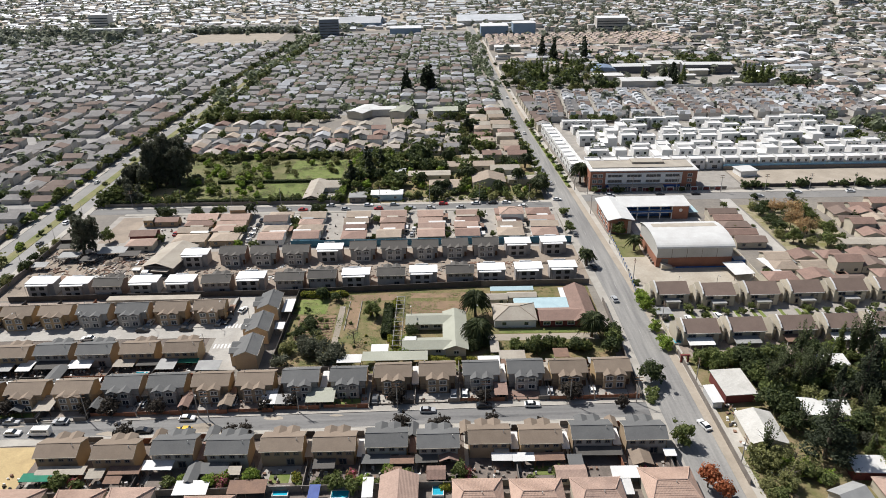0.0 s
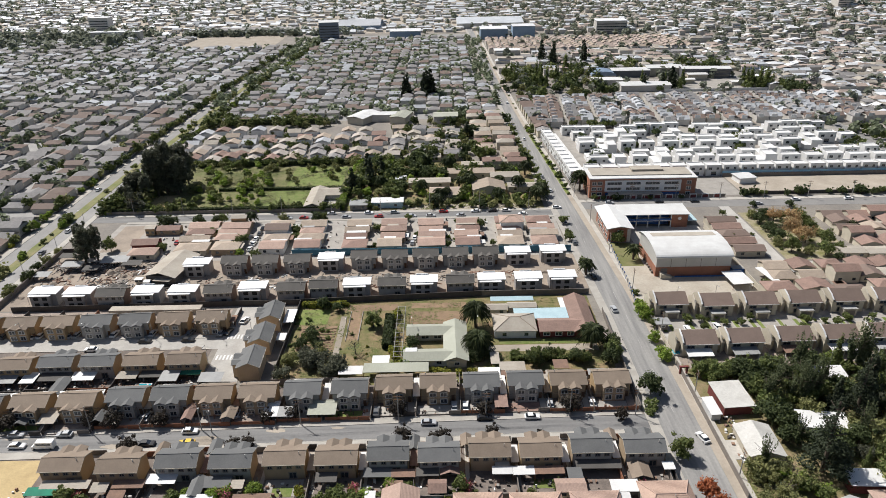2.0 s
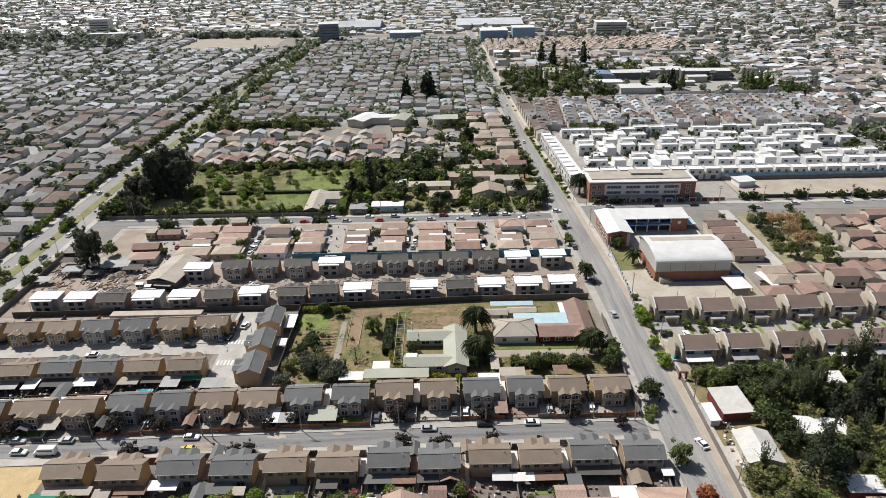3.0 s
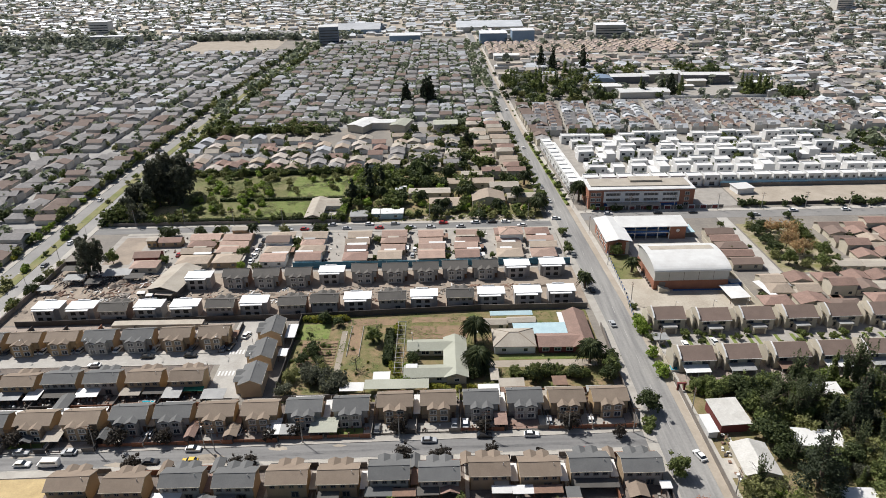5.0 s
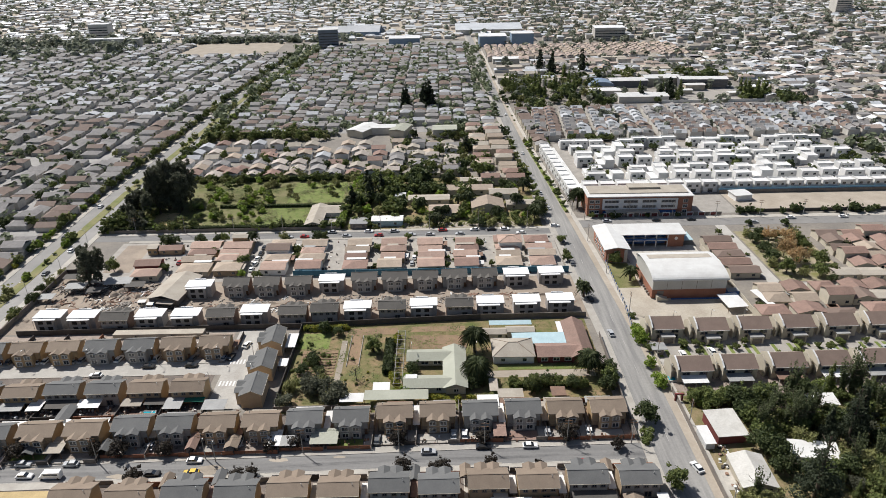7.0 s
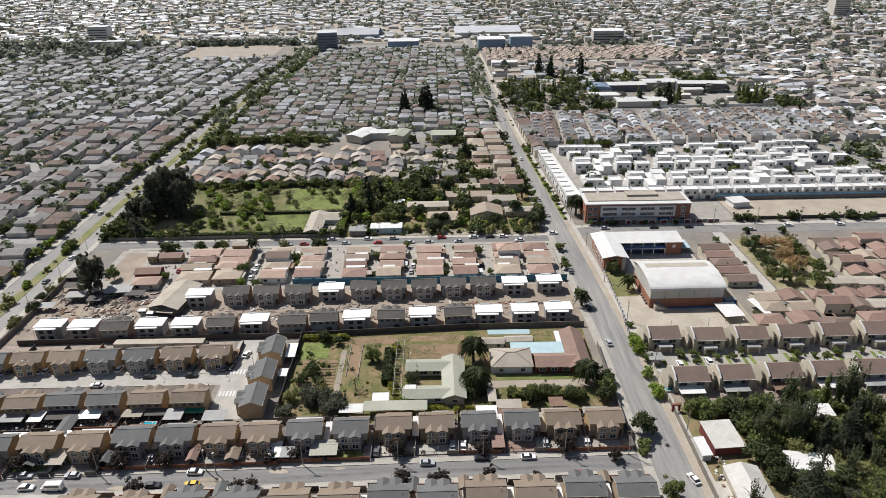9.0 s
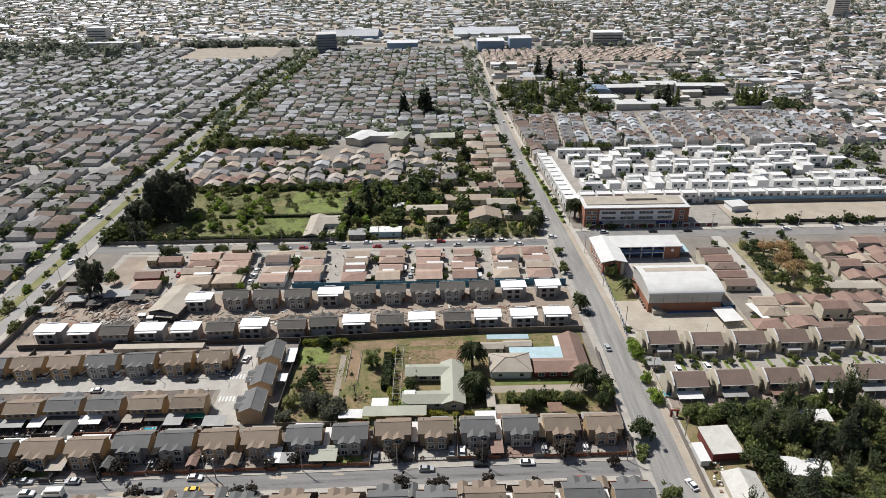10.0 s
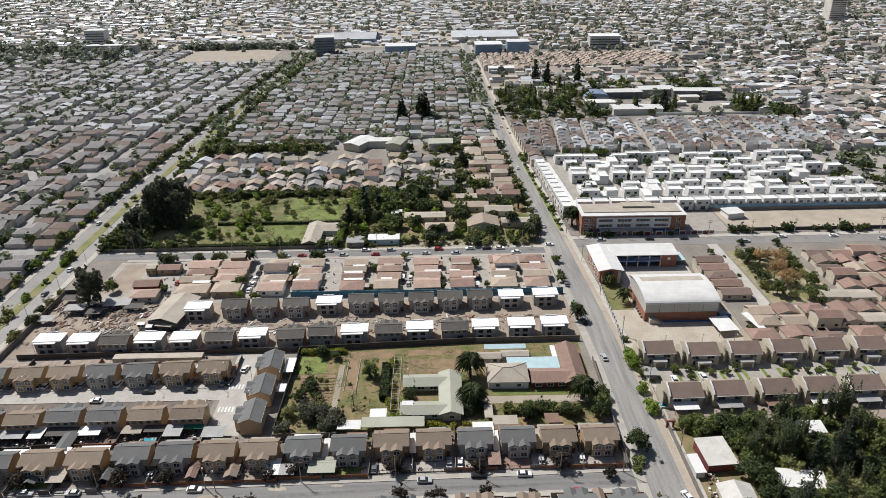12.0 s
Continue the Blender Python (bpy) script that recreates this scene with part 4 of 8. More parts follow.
# ---- sports hall ----
def sports_hall():
    ob = thing("sports_hall", "brick sports hall with grey cladding and white vaulted roof", "sports hall")
    x0, x1, y0, y1 = -14.6, 14.6, -11.5, 11.5
    part("brick_wall", boxes((x0, x1, y0, y1, 0, 3.9)), M["brick"], ob, "lower wall of red brick")
    part("cladding", boxes((x0 + 0.1, x1 - 0.1, y0 + 0.1, y1 - 0.1, 3.9, 8.2)), M["clad"], ob, "pale grey corrugated upper wall")
    bm, rise, n = bmesh.new(), 2.7, 16
    arc = [(-12.1 * math.cos(math.pi * i / n), 8.1 + rise * math.sin(math.pi * i / n)) for i in range(n + 1)]
    rings = []
    for y, z in arc:
        rings.append([bm.verts.new(p) for p in ((x0 - 0.5, y, z), (x1 + 0.5, y, z), (x1 + 0.5, y * 0.985, z - 0.2), (x0 - 0.5, y * 0.985, z - 0.2))])
    for p, q in zip(rings, rings[1:]):
        for i in range(4):
            bm.faces.new((p[i], p[(i + 1) % 4], q[(i + 1) % 4], q[i]))
    bm.faces.new(rings[0])
    bm.faces.new(rings[-1][::-1])
    part("roof", bm, M["white_sheet"], ob, "white sheet vault")
    bm = bmesh.new()
    for (ya, za), (yb, zb) in zip(arc[9:11], arc[10:12]):
        slab(bm, [(x0 + 2, ya, za + 0.05), (x1 - 1.5, ya, za + 0.05), (x1 - 1.5, yb, zb + 0.05), (x0 + 2, yb, zb + 0.05)], 0.03)
    part("skylight", bm, M["dust_roof"], ob, "long sand-coloured translucent roof strip")
    for x in (x0 + 0.05, x1 - 0.35):
        bm = bmesh.new()
        solid(bm, [(x, y * 0.96, z - 0.25) for y, z in arc], [(x + 0.3, y * 0.96, z - 0.25) for y, z in arc])
        part("end_wall", bm, M["clad"], ob, "pale grey arched end wall")
    for k in range(4):
        part("seam", boxes((x0 + 5.8 * k + 5.7, x0 + 5.8 * k + 5.85, y0 + 0.05, y0 + 0.12, 3.9, 8.1)), M["fence"], ob)
    part("door", boxes((x0 + 2.0, x0 + 4.6, y0 - 0.06, y0 + 0.05, 1.4, 3.4)), M["fence"], ob)
    bm = bmesh.new()
    solid(bm, [(x0 + 1.5, y0 - 2.4, 2.2), (x0 + 6, y0 - 2.4, 0.8), (x0 + 6, y0 - 0.1, 0.8), (x0 + 1.5, y0 - 0.1, 2.2)], [(x0 + 1.5, y0 - 2.4, 0), (x0 + 6, y0 - 2.4, 0), (x0 + 6, y0 - 0.1, 0), (x0 + 1.5, y0 - 0.1, 0)])
    part("stair", bm, M["cream_wall"], ob, "cream concrete ramp wall")
    for k in range(6):
        part("unit", boxes((x0 - 0.7, x0 - 0.05, -9 + 2.2 * k, -8.2 + 2.2 * k, 0.2, 1.0)), M["fence"], ob)
    return ob


place(sports_hall(), 97.0, 242.5, 0.3)
box_ = thing("container", "bright blue site container beside the sports hall", "container")
part("body", boxes((-2.2, 2.2, -1.4, 1.4, 0, 2.4)), M["blue_paint"], box_)
part("lid", boxes((-2.3, 2.3, -1.5, 1.5, 2.4, 2.5)), M["grey_sheet"], box_)
place(box_, 115.0, 232.6, 4)
structure("blue_bench_row", boxes((90, 110, 229.8, 230.3, 0, 0.4)), M["blue_paint"], "low blue painted bench along the hall", "bench")

# ---- brick school, three storeys ----
def brick_school():
    ob = thing("school", "three-storey brick and white school with flat grey roof", "school")
    x0, x1, y0, y1, h = -26.5, 26.5, -7.5, 8, 10.0
    part("wall", boxes((x0, x1, y0, y1, 0, h)), M["brick"], ob)
    part("roof", boxes((x0 - 0.4, x1 + 0.4, y0 - 0.4, y1 + 0.4, h, h + 0.45)), M["white_sheet"], ob, "flat pale roof edge")
    part("roof_deck", boxes((x0 + 1.5, x1 - 1.5, y0 + 3.5, y1 - 1, h + 0.45, h + 0.9)), M["dust_roof"], ob)
    part("stair_head", boxes((-4, 12, 1, 7, h + 0.4, h + 1.9)), M["dust_roof"], ob)
    part("white_panel", boxes((x0 + 7.5, x1 - 7.5, y0 - 0.25, y0, 3.4, 9.2)), M["white_wall"], ob, "white rendered facade panel")
    for z in (4.2, 7.0):
        for k in range(4):
            cx = x0 + 12.2 + 9.5 * k
            w = part("window_band", boxes((cx - 3.6, cx + 3.6, y0 - 0.31, y0 - 0.2, z, z + 1.3)), M["glass"], ob)
            for j in range(5):
                part("mullion", boxes((cx - 3.6 + 1.7 * j, cx - 3.5 + 1.7 * j, y0 - 0.36, y0 - 0.3, z, z + 1.3)), M["casing"], w)
    for sx in (-1, 1):
        for z in (1.2, 4.0, 6.8):
            for dx in ((-1.4, 1.4) if sx < 0 else (0,)):
                window(ob, sx * 22.9 + dx, y0, z, 2.2, 1.7)
    part("ground_band", boxes((x0 + 8, x1 - 8, y0 - 0.12, y0 + 0.02, 0.3, 2.8)), M["blue_paint"], ob, "recessed ground floor in blue")
    bm = bmesh.new()
    slab(bm, [(x0 + 9, y0 - 3.4, 3.0), (x1 - 17, y0 - 3.4, 3.0), (x1 - 17, y0 - 0.2, 3.3), (x0 + 9, y0 - 0.2, 3.3)], 0.15)
    part("canopy", bm, M["dust_roof"], ob, "long pale entrance canopy")
    for k in range(7):
        x = x0 + 9.4 + 4.4 * k
        part("canopy_post", boxes((x - 0.1, x + 0.1, y0 - 3.2, y0 - 3.0, 0, 2.9)), M["casing"], ob)
    return ob


place(brick_school(), 100.6, 322.6, -0.6)
fence_ = thing("school_fence", "low white school fence with dark brick-framed panels", "fence")
for k in range(11):
    x = 76.0 + 6.0 * k
    p_ = part("panel_frame", boxes((x, x + 3.6, 313.1, 313.5, 0, 2.2)), M["white_wall"], fence_)
    part("panel", boxes((x + 0.4, x + 3.2, 313.0, 313.2, 0.2, 1.8)), M["maroon"], p_, "dark red fence panel")
    part("rail", boxes((x + 3.6, x + 6, 313.25, 313.35, 0.2, 1.9)), M["fence"], fence_)

# ---- L-shaped school with open galleries ----
def gallery_school():
    ob = thing("school", "two-storey brick school wing with white roofs and blue galleries", "school")
    part("main_wall", boxes((82, 104, 281.5, 286.5, 0, 6.6)), M["blue_paint"], ob, "blue back wall of the galleries")
    part("end_block", boxes((103.4, 110.6, 277.6, 286.8, 0, 6.6)), M["brick"], ob, "red brick end block")
    part("wing_wall", boxes((71.6, 80.6, 263.2, 287, 0, 6.4)), M["brick"], ob, "red brick wing")
    bm = bmesh.new()
    slab(bm, [(80, 276.8, 6.7), (111.2, 276.8, 6.7), (111.2, 288, 7.4), (80, 288, 7.4)], 0.3)
    part("main_roof", bm, M["white_sheet"], ob, "white sheet roof")
    bm = bmesh.new()
    gable_y(bm, 70.6, 82.2, 262.2, 288.6, 6.5, 7.6, 0.25)
    part("wing_roof", bm, M["white_sheet"], ob, "white sheet roof")
    part("gallery_floor", boxes((82, 103.4, 277.6, 281.5, 3.1, 3.4)), M["white_wall"], ob, "white gallery slab")
    part("gallery_rail", boxes((82, 103.4, 277.6, 277.75, 3.4, 4.3)), M["blue_paint"], ob, "blue gallery railing")
    for k in range(5):
        x = 82.2 + 5.2 * k
        part("column", boxes((x, x + 0.4, 277.6, 278.0, 0, 6.6)), M["white_wall"], ob, "white column")
    for k in range(4):
        window(ob, 71.6, 267 + 5 * k, 3.6, 3.2, 1.6, "W")
        window(ob, 71.6, 267 + 5 * k, 0.8, 3.2, 1.6, "W")
    window(ob, 76.5, 263.2, 4.0, 2.4, 1.4)
    part("side_panel", boxes((79.6, 81.0, 263.0, 264.5, 0, 5.8)), M["clad"], ob)
    part("emblem", shaped(tube, (107, 277.5, 4.3), (107, 277.66, 4.3), 0.8, 0.8, 12), M["white_wall"], ob, "round white emblem on brick")
    return ob


gallery_school()
structure("blue_canopy", boxes((111.5, 115.5, 279, 288, 2.4, 2.7)), M["blue_sheet"], "light blue canopy beside the school", "canopy")


def wall_run(name, x0, y0, x1, y1, h, material, label, t=0.18, category="wall", posts=0.0, z0=0.0):
    """A straight garden wall or fence."""
    bm = bmesh.new()
    d = Vector((x1 - x0, y1 - y0, 0))
    n = Vector((-d.y, d.x, 0)).normalized() * t / 2
    a, b = Vector((x0, y0, z0)), Vector((x1, y1, z0))
    ring = [a + n, b + n, b - n, a - n]
    solid(bm, [p + Vector((0, 0, h)) for p in ring], ring)
    ob = tagged(part(name, bm, M[material]), label, category)
    if posts:
        count = max(1, int(d.length / posts))
        for i in range(count + 1):
            c = a + d * (i / count)
            part("post", boxes((c.x - 0.14, c.x + 0.14, c.y - 0.14, c.y + 0.14, z0, z0 + h + 0.7)), M["blue_paint"], ob, "blue painted post")
    return ob


FENCES = (
    ("blue_fence", 70.6, 226, 71.5, 262, 1.2, "paving", "blue and white railing of the schoolyard"),
    ("blue_fence", 69.0, 207.5, 70.6, 226, 1.2, "paving", "blue and white railing of the schoolyard"),
    ("boundary_wall", 71, 207.2, 118, 207.6, 2.2, "fence", "grey block wall behind the schoolyard"),
    ("boundary_wall", 117.5, 207.6, 117.8, 276, 2.2, "cream_wall", "pale wall between school and houses"),
    ("garden_wall", -53.0, 168.5, -52.6, 214, 2.2, "dark_fence", "dark concrete slab garden wall"),
    ("garden_wall", -53, 214.0, 14, 217.9, 2.4, "dark_fence", "dark concrete slab garden wall"),
    ("garden_wall", 14, 217.9, 54, 218.2, 2.3, "fence", "grey concrete slab garden wall"),
    ("garden_wall", -53, 166.2, -33, 166.5, 2.0, "fence", "grey back wall of terrace yards"),
    ("garden_wall", 7, 167.0, 55, 168.0, 1.9, "red_fence", "stained timber back fence"),
    ("garden_wall", 55, 151, 56.0, 205, 2.0, "fence", "grey wall along the avenue pavement"),
    ("site_wall", -158, 212.2, -77, 214.0, 2.2, "dark_fence", "dark concrete slab wall by the building site"),
    ("site_wall", -77, 214.0, -53, 214.0, 2.2, "dark_fence", "dark concrete slab wall by the building site"),
    ("mesh_fence", -64, 255.2, 54, 255.0, 2.9, "teal", "dull blue windbreak mesh on a fence"),
    ("mesh_fence", 152, 344, 330, 344.5, 2.9, "sky_mesh", "light blue windbreak mesh below white houses"),
    ("lot_wall", 152, 343.3, 330, 343.7, 2.0, "fence", "grey block wall of an empty lot"),
    ("lot_fence", 152, 316.5, 330, 316.9, 1.7, "dark_fence", "dark hedge-grown fence along the street"),
    ("hedge_wall", -164, 303.8, -50, 304.2, 1.8, "fence", "low grey wall of an orchard"),
    ("yard_wall", 54.6, 113, 55.4, 137, 2.0, "fence", "grey side wall of a terrace end house"),
    ("lane_wall", 71.8, 172, 72.6, 205, 2.0, "cream_wall", "cream wall beside the avenue"),
    ("lane_wall", 71.6, 118, 72.0, 172, 1.9, "fence", "grey wall beside the avenue"),
)
for nm, x0, y0, x1, y1, h, mt, lab in FENCES:
    wall_run(nm, x0, y0, x1, y1, h, mt, lab, category="fence", posts=3.0 if "blue_fence" in nm else 0)

# ---- fences, lean-tos and small roofs round the terraces ----
def lean_to(x, y, w, d, z0, z1, material, label, rz=0.0):
    """A sloping sheet roof on four posts."""
    ob = thing("lean_to", label, "lean-to roof", "yard roofs")
    bm = bmesh.new()
    slab(bm, [(-w / 2, -d / 2, z0), (w / 2, -d / 2, z0), (w / 2, d / 2, z1), (-w / 2, d / 2, z1)], 0.1)
    part("sheet", bm, M[material], ob)
    for sx in (-1, 1):
        part("post", boxes((sx * (w / 2 - 0.15) - 0.06, sx * (w / 2 - 0.15) + 0.06, -d / 2 + 0.1, -d / 2 + 0.22, 0, z0 - 0.08)), M["door"], ob)
    return place(ob, x, y, rz)


SHEETS = ("white_sheet", "grey_sheet", "wood_roof", "dust_roof", "wood_roof", "grey_sheet", "dark_roof")
WORD = {"white_sheet": "white sheet", "grey_sheet": "grey sheet", "wood_roof": "brown wooden", "dust_roof": "dusty pale sheet", "dark_roof": "dark shingle", "grey_roof": "grey shingle", "brown_roof": "brown shingle", "blue_sheet": "light blue", "blue_tarp": "bright blue tarpaulin", "green_net": "green net", "sage_roof": "sage green sheet", "red_tile": "red tiled"}


def yard_roof(x, y, w, d, s, h=2.5):
    lean_to(x, y, w, d, h - 0.25, h + 0.15, s, WORD[s] + " roof over a small paved yard", rnd.uniform(-1, 1))


def front_fence(x0, x1, y, material):
    """A low wall with posts, a rail and a solid gate."""
    ob = thing("front_fence", "low front wall with railing and a solid gate", "fence", "front fences")
    part("low_wall", boxes((x0, x1 - 3.2, y - 0.08, y + 0.08, 0, 0.45)), M["fence"], ob)
    if material == "red_fence":
        for i in range(4):
            part("board", boxes((x0 + 0.1, x1 - 3.3, y - 0.04, y + 0.02, 0.5 + 0.26 * i, 0.72 + 0.26 * i)), M["red_fence"], ob, "stained timber fence board")
    part("rail", boxes((x0, x1 - 3.2, y - 0.03, y + 0.03, 1.35, 1.42)), M["dark_fence"], ob)
    for i in range(4):
        x = x0 + (x1 - 3.2 - x0) * i / 3
        part("post", boxes((x - 0.06, x + 0.06, y - 0.06, y + 0.06, 0, 1.5)), M["dark_fence"], ob)
    part("gate", boxes((x1 - 3.2, x1, y - 0.05, y + 0.05, 0.1, 1.6)), M[material], ob)


for x, y in ROW_A:  # back yards of the nearest row
    wall_run("yard_fence", x + 6.5, y - 12.5, x + 6.4, y - 3, 1.8, rnd.choice(("fence", "red_fence", "dark_fence")), "yard fence between terrace houses", category="fence")
    wall_run("yard_fence", x - 6.3, y + 7.4, x + 6.3, y + 7.5, 1.7, rnd.choice(("fence", "red_fence", "dark_fence")), "front fence of a terrace house", category="fence")
# roofs over the yards: x, y, width, depth, sheet
for x_, y_, w_, d_, s_ in (
    (-94.0, 124.3, 12.0, 2.6, "dust_roof"), (-85.1, 123.1, 4.2, 3.0, "dust_roof"), (-78.4, 124.1, 7.8, 2.5, "wood_roof"), (-80.0, 120.9, 4.1, 2.2, "wood_roof"), (-70.9, 125.6, 7.6, 3.0, "white_sheet"),
    (-56.7, 124.2, 6.9, 3.4, "grey_roof"), (-51.5, 123.3, 3.2, 2.6, "dust_roof"), (-30.0, 125.1, 5.4, 3.0, "dark_roof"), (-17.5, 126.4, 7.0, 2.9, "grey_roof"), (-11.0, 126.0, 6.0, 2.4, "wood_roof"), (-13.0, 122.2, 4.2, 2.4, "wood_roof"),
    (-5.0, 126.3, 5.6, 2.6, "dark_roof"), (13.6, 126.4, 5.1, 2.4, "white_sheet"), (18.9, 126.2, 5.4, 2.6, "white_sheet"), (25.3, 126.2, 7.4, 2.4, "wood_roof"), (37.8, 127.9, 11.4, 2.8, "dark_roof"), (31.4, 124.3, 3.7, 4.8, "grey_roof"),
    (-60.2, 118.0, 8.0, 4.2, "white_sheet"), (-18.6, 117.2, 2.6, 6.0, "white_sheet"), (-31.0, 116.0, 2.6, 4.2, "blue_tarp"), (42.6, 120.6, 6.8, 3.6, "white_sheet"), (41.6, 116.0, 3.0, 4.5, "white_sheet"), (-47.0, 118.0, 9.0, 4.0, "wood_roof")):
    yard_roof(x_, y_, w_, d_, s_, 2.6)
lean_to(-99.1, 122.4, 7.4, 2.6, 2.2, 2.4, "green_net", "green shade net over a back yard")
lean_to(13.7, 129.0, 3.7, 3.2, 2.9, 3.1, "dust_roof", "sand-coloured shade sail behind a terrace house")
lean_to(55.0, 126.7, 2.9, 2.6, 2.7, 2.9, "white_sheet", "white shade sail behind an end house")
wall_run("yard_fence", -108, 117.3, 54, 120.0, 2.0, "fence", "long grey back fence of terrace yards", category="fence")
for k, s_ in enumerate(("", "", "red_tile", "", "dust_roof", "white_sheet", "red_tile", "", "white_sheet", "white_sheet", "white_sheet", "")):  # roofs in the gaps of the nearest row
    x, y = ROW_A[k]
    if s_:
        lean_to(x + 6.45, y + 0.4, 2.0, 6.0, 2.3, 2.6, s_, "narrow sheet roof between two terrace houses")
for k, s_ in ((4, "dust_roof"), (6, "wood_roof"), (8, "white_sheet"), (10, "white_sheet"), (12, "white_sheet"), (13, "dust_roof")):  # and of the second row
    x, y = ROW_B[k]
    lean_to(x + 6.4, y + 0.6, 2.0, 8.5, 2.3, 2.6, s_, "narrow sheet roof between two terrace houses")
def side_gable(x, y, w, d, material):
    """A pitched carport roof on posts, its ridge along the gap between two houses."""
    ob = thing("carport", WORD[material] + " pitched carport between terrace houses", "carport", "pitched carports")
    bm = bmesh.new()
    gable_y(bm, -w / 2, w / 2, -d / 2, d / 2, 2.4, 3.3)
    part("roof", bm, M[material], ob)
    for sx in (-1, 1):
        for sy in (-1, 1):
            cx, cy = sx * (w / 2 - 0.2), sy * (d / 2 - 0.3)
            part("post", boxes((cx - 0.07, cx + 0.07, cy - 0.07, cy + 0.07, 0, 2.42)), M["door"], ob)
    place(ob, x, y)


for x_, y_, w_, d_, s_ in (
    (-61.4, 122.8, 3.6, 7.0, "grey_roof"), (0.6, 126.6, 5.0, 2.8, "red_tile"), (47.6, 125.6, 5.2, 5.4, "brown_roof"), (-74.6, 136.0, 3.0, 5.0, "brown_roof"), (-60.8, 136.6, 3.2, 5.5, "grey_roof"), (-8.6, 136.8, 2.8, 5.4, "grey_roof"), (5.0, 137.4, 3.0, 4.6, "brown_roof"), (43.3, 138.4, 3.0, 4.2, "brown_roof"),
    (-118.4, 148.9, 4.0, 4.2, "grey_roof"), (-97.2, 149.8, 3.2, 4.6, "grey_roof"), (-72.4, 151.0, 3.2, 6.6, "red_tile"), (-61.0, 150.4, 4.0, 5.2, "brown_roof"), (-115.8, 164.0, 4.6, 8.0, "grey_roof")):
    side_gable(x_, y_, w_, d_, s_)
lean_to(-35.0, 151.9, 8.0, 6.0, 2.4, 2.9, "sage_roof", "wide sage green carport before a terrace house")
lean_to(-49.4, 151.6, 4.2, 6.2, 2.4, 2.9, "white_sheet", "white sheet carport before a terrace house")
lean_to(-45.0, 150.4, 4.6, 4.0, 2.4, 2.8, "grey_sheet", "grey sheet carport before a terrace house")
lean_to(-111.3, 150.4, 5.0, 6.4, 2.4, 2.9, "dust_roof", "dusty sheet carport before a terrace house")
lean_to(15.6, 153.4, 3.8, 5.4, 2.4, 2.8, "red_tile", "red-brown carport before a terrace house")
def bridge_roof(x, y, w, d, h, material):
    """A small sheet roof on corner posts that fills the gap between two houses."""
    bm = boxes((-w / 2, w / 2, -d / 2, d / 2, h, h + 0.1))
    for sx in (-1, 1):
        cx = sx * (w / 2 - 0.2)
        box(bm, cx - 0.07, cx + 0.07, -0.07, 0.07, 0, h)
    ob = tagged(part("yard_roof", bm, M[material]), WORD[material] + " roof between small tiled houses", "yard roof", "roofs between small houses")
    place(ob, x, y)


for j in range(3):  # sheets that bridge the small tiled houses
    for x in (-108, -93.3, -73.2, -58.2, -37.8, -22.5, -5, 10.7, 29.3, 43.8):
        if rnd.random() < 0.72:
            s_ = rnd.choice(("white_sheet", "dust_roof", "white_sheet", "grey_sheet"))
            bridge_roof(x + rnd.uniform(-3, 3), (265.8, 272.5, 279.2)[j], rnd.uniform(4, 9), rnd.uniform(1.6, 2.4), 2.95, s_)
        if rnd.random() < 0.3:
            s_ = rnd.choice(("white_sheet", "dust_roof", "wood_roof"))
            bridge_roof(x + 6.4, (261, 269, 281)[j], 2.2, rnd.uniform(3, 6), 2.4, s_)
for x, y in ROW_B:  # front and back yards of the second row
    wall_run("yard_fence", x + 6.4, y - 9.6, x + 6.4, y + 8.0, 1.8, rnd.choice(("fence", "dark_fence")), "yard fence between terrace houses", category="fence")
    front_fence(x - 6.3, x + 6.2, y - 9.7, "red_fence" if -93 < x < -20 or 2 < x < 20 else rnd.choice(("fence", "dark_fence", "red_fence")))
    yard_roof(x + rnd.uniform(-2, 2), y + 5.6, rnd.uniform(5, 9), 2.6, rnd.choice(SHEETS))
for x_, y_, w_, d_, s_ in ((-110.7, 169.0, 7.1, 4.0, "white_sheet"), (-119.3, 168.8, 9.6, 3.8, "dark_roof"), (-127.0, 168.6, 4.5, 5.2, "white_sheet"), (-97.4, 169.1, 6.4, 3.4, "dust_roof"), (-90.3, 169.4, 6.6, 3.0, "dark_roof"), (-84.2, 168.3, 5.6, 5.0, "grey_sheet"), (-71.3, 167.3, 7.2, 4.5, "grey_sheet"), (-135.0, 168.0, 8.5, 3.8, "grey_sheet"), (-147.0, 167.6, 8.5, 3.8, "white_sheet")):
    yard_roof(x_, y_, w_, d_, s_, 2.6)
lean_to(-78.6, 170.2, 6.6, 2.2, 2.3, 2.4, "green_net", "green shade net behind a terrace house")
for x, y in ROW_D:  # rows by the pale street
    wall_run("yard_fence", x + 6.4, y - 10, x + 6.4, y - 3, 1.8, "dark_fence", "yard fence between houses", category="fence")
    wall_run("yard_fence", x - 6.2, y - 10.4, x + 6.2, y - 10.2, 1.9, rnd.choice(("red_fence", "dark_fence")), "dark back fence of houses", category="fence")
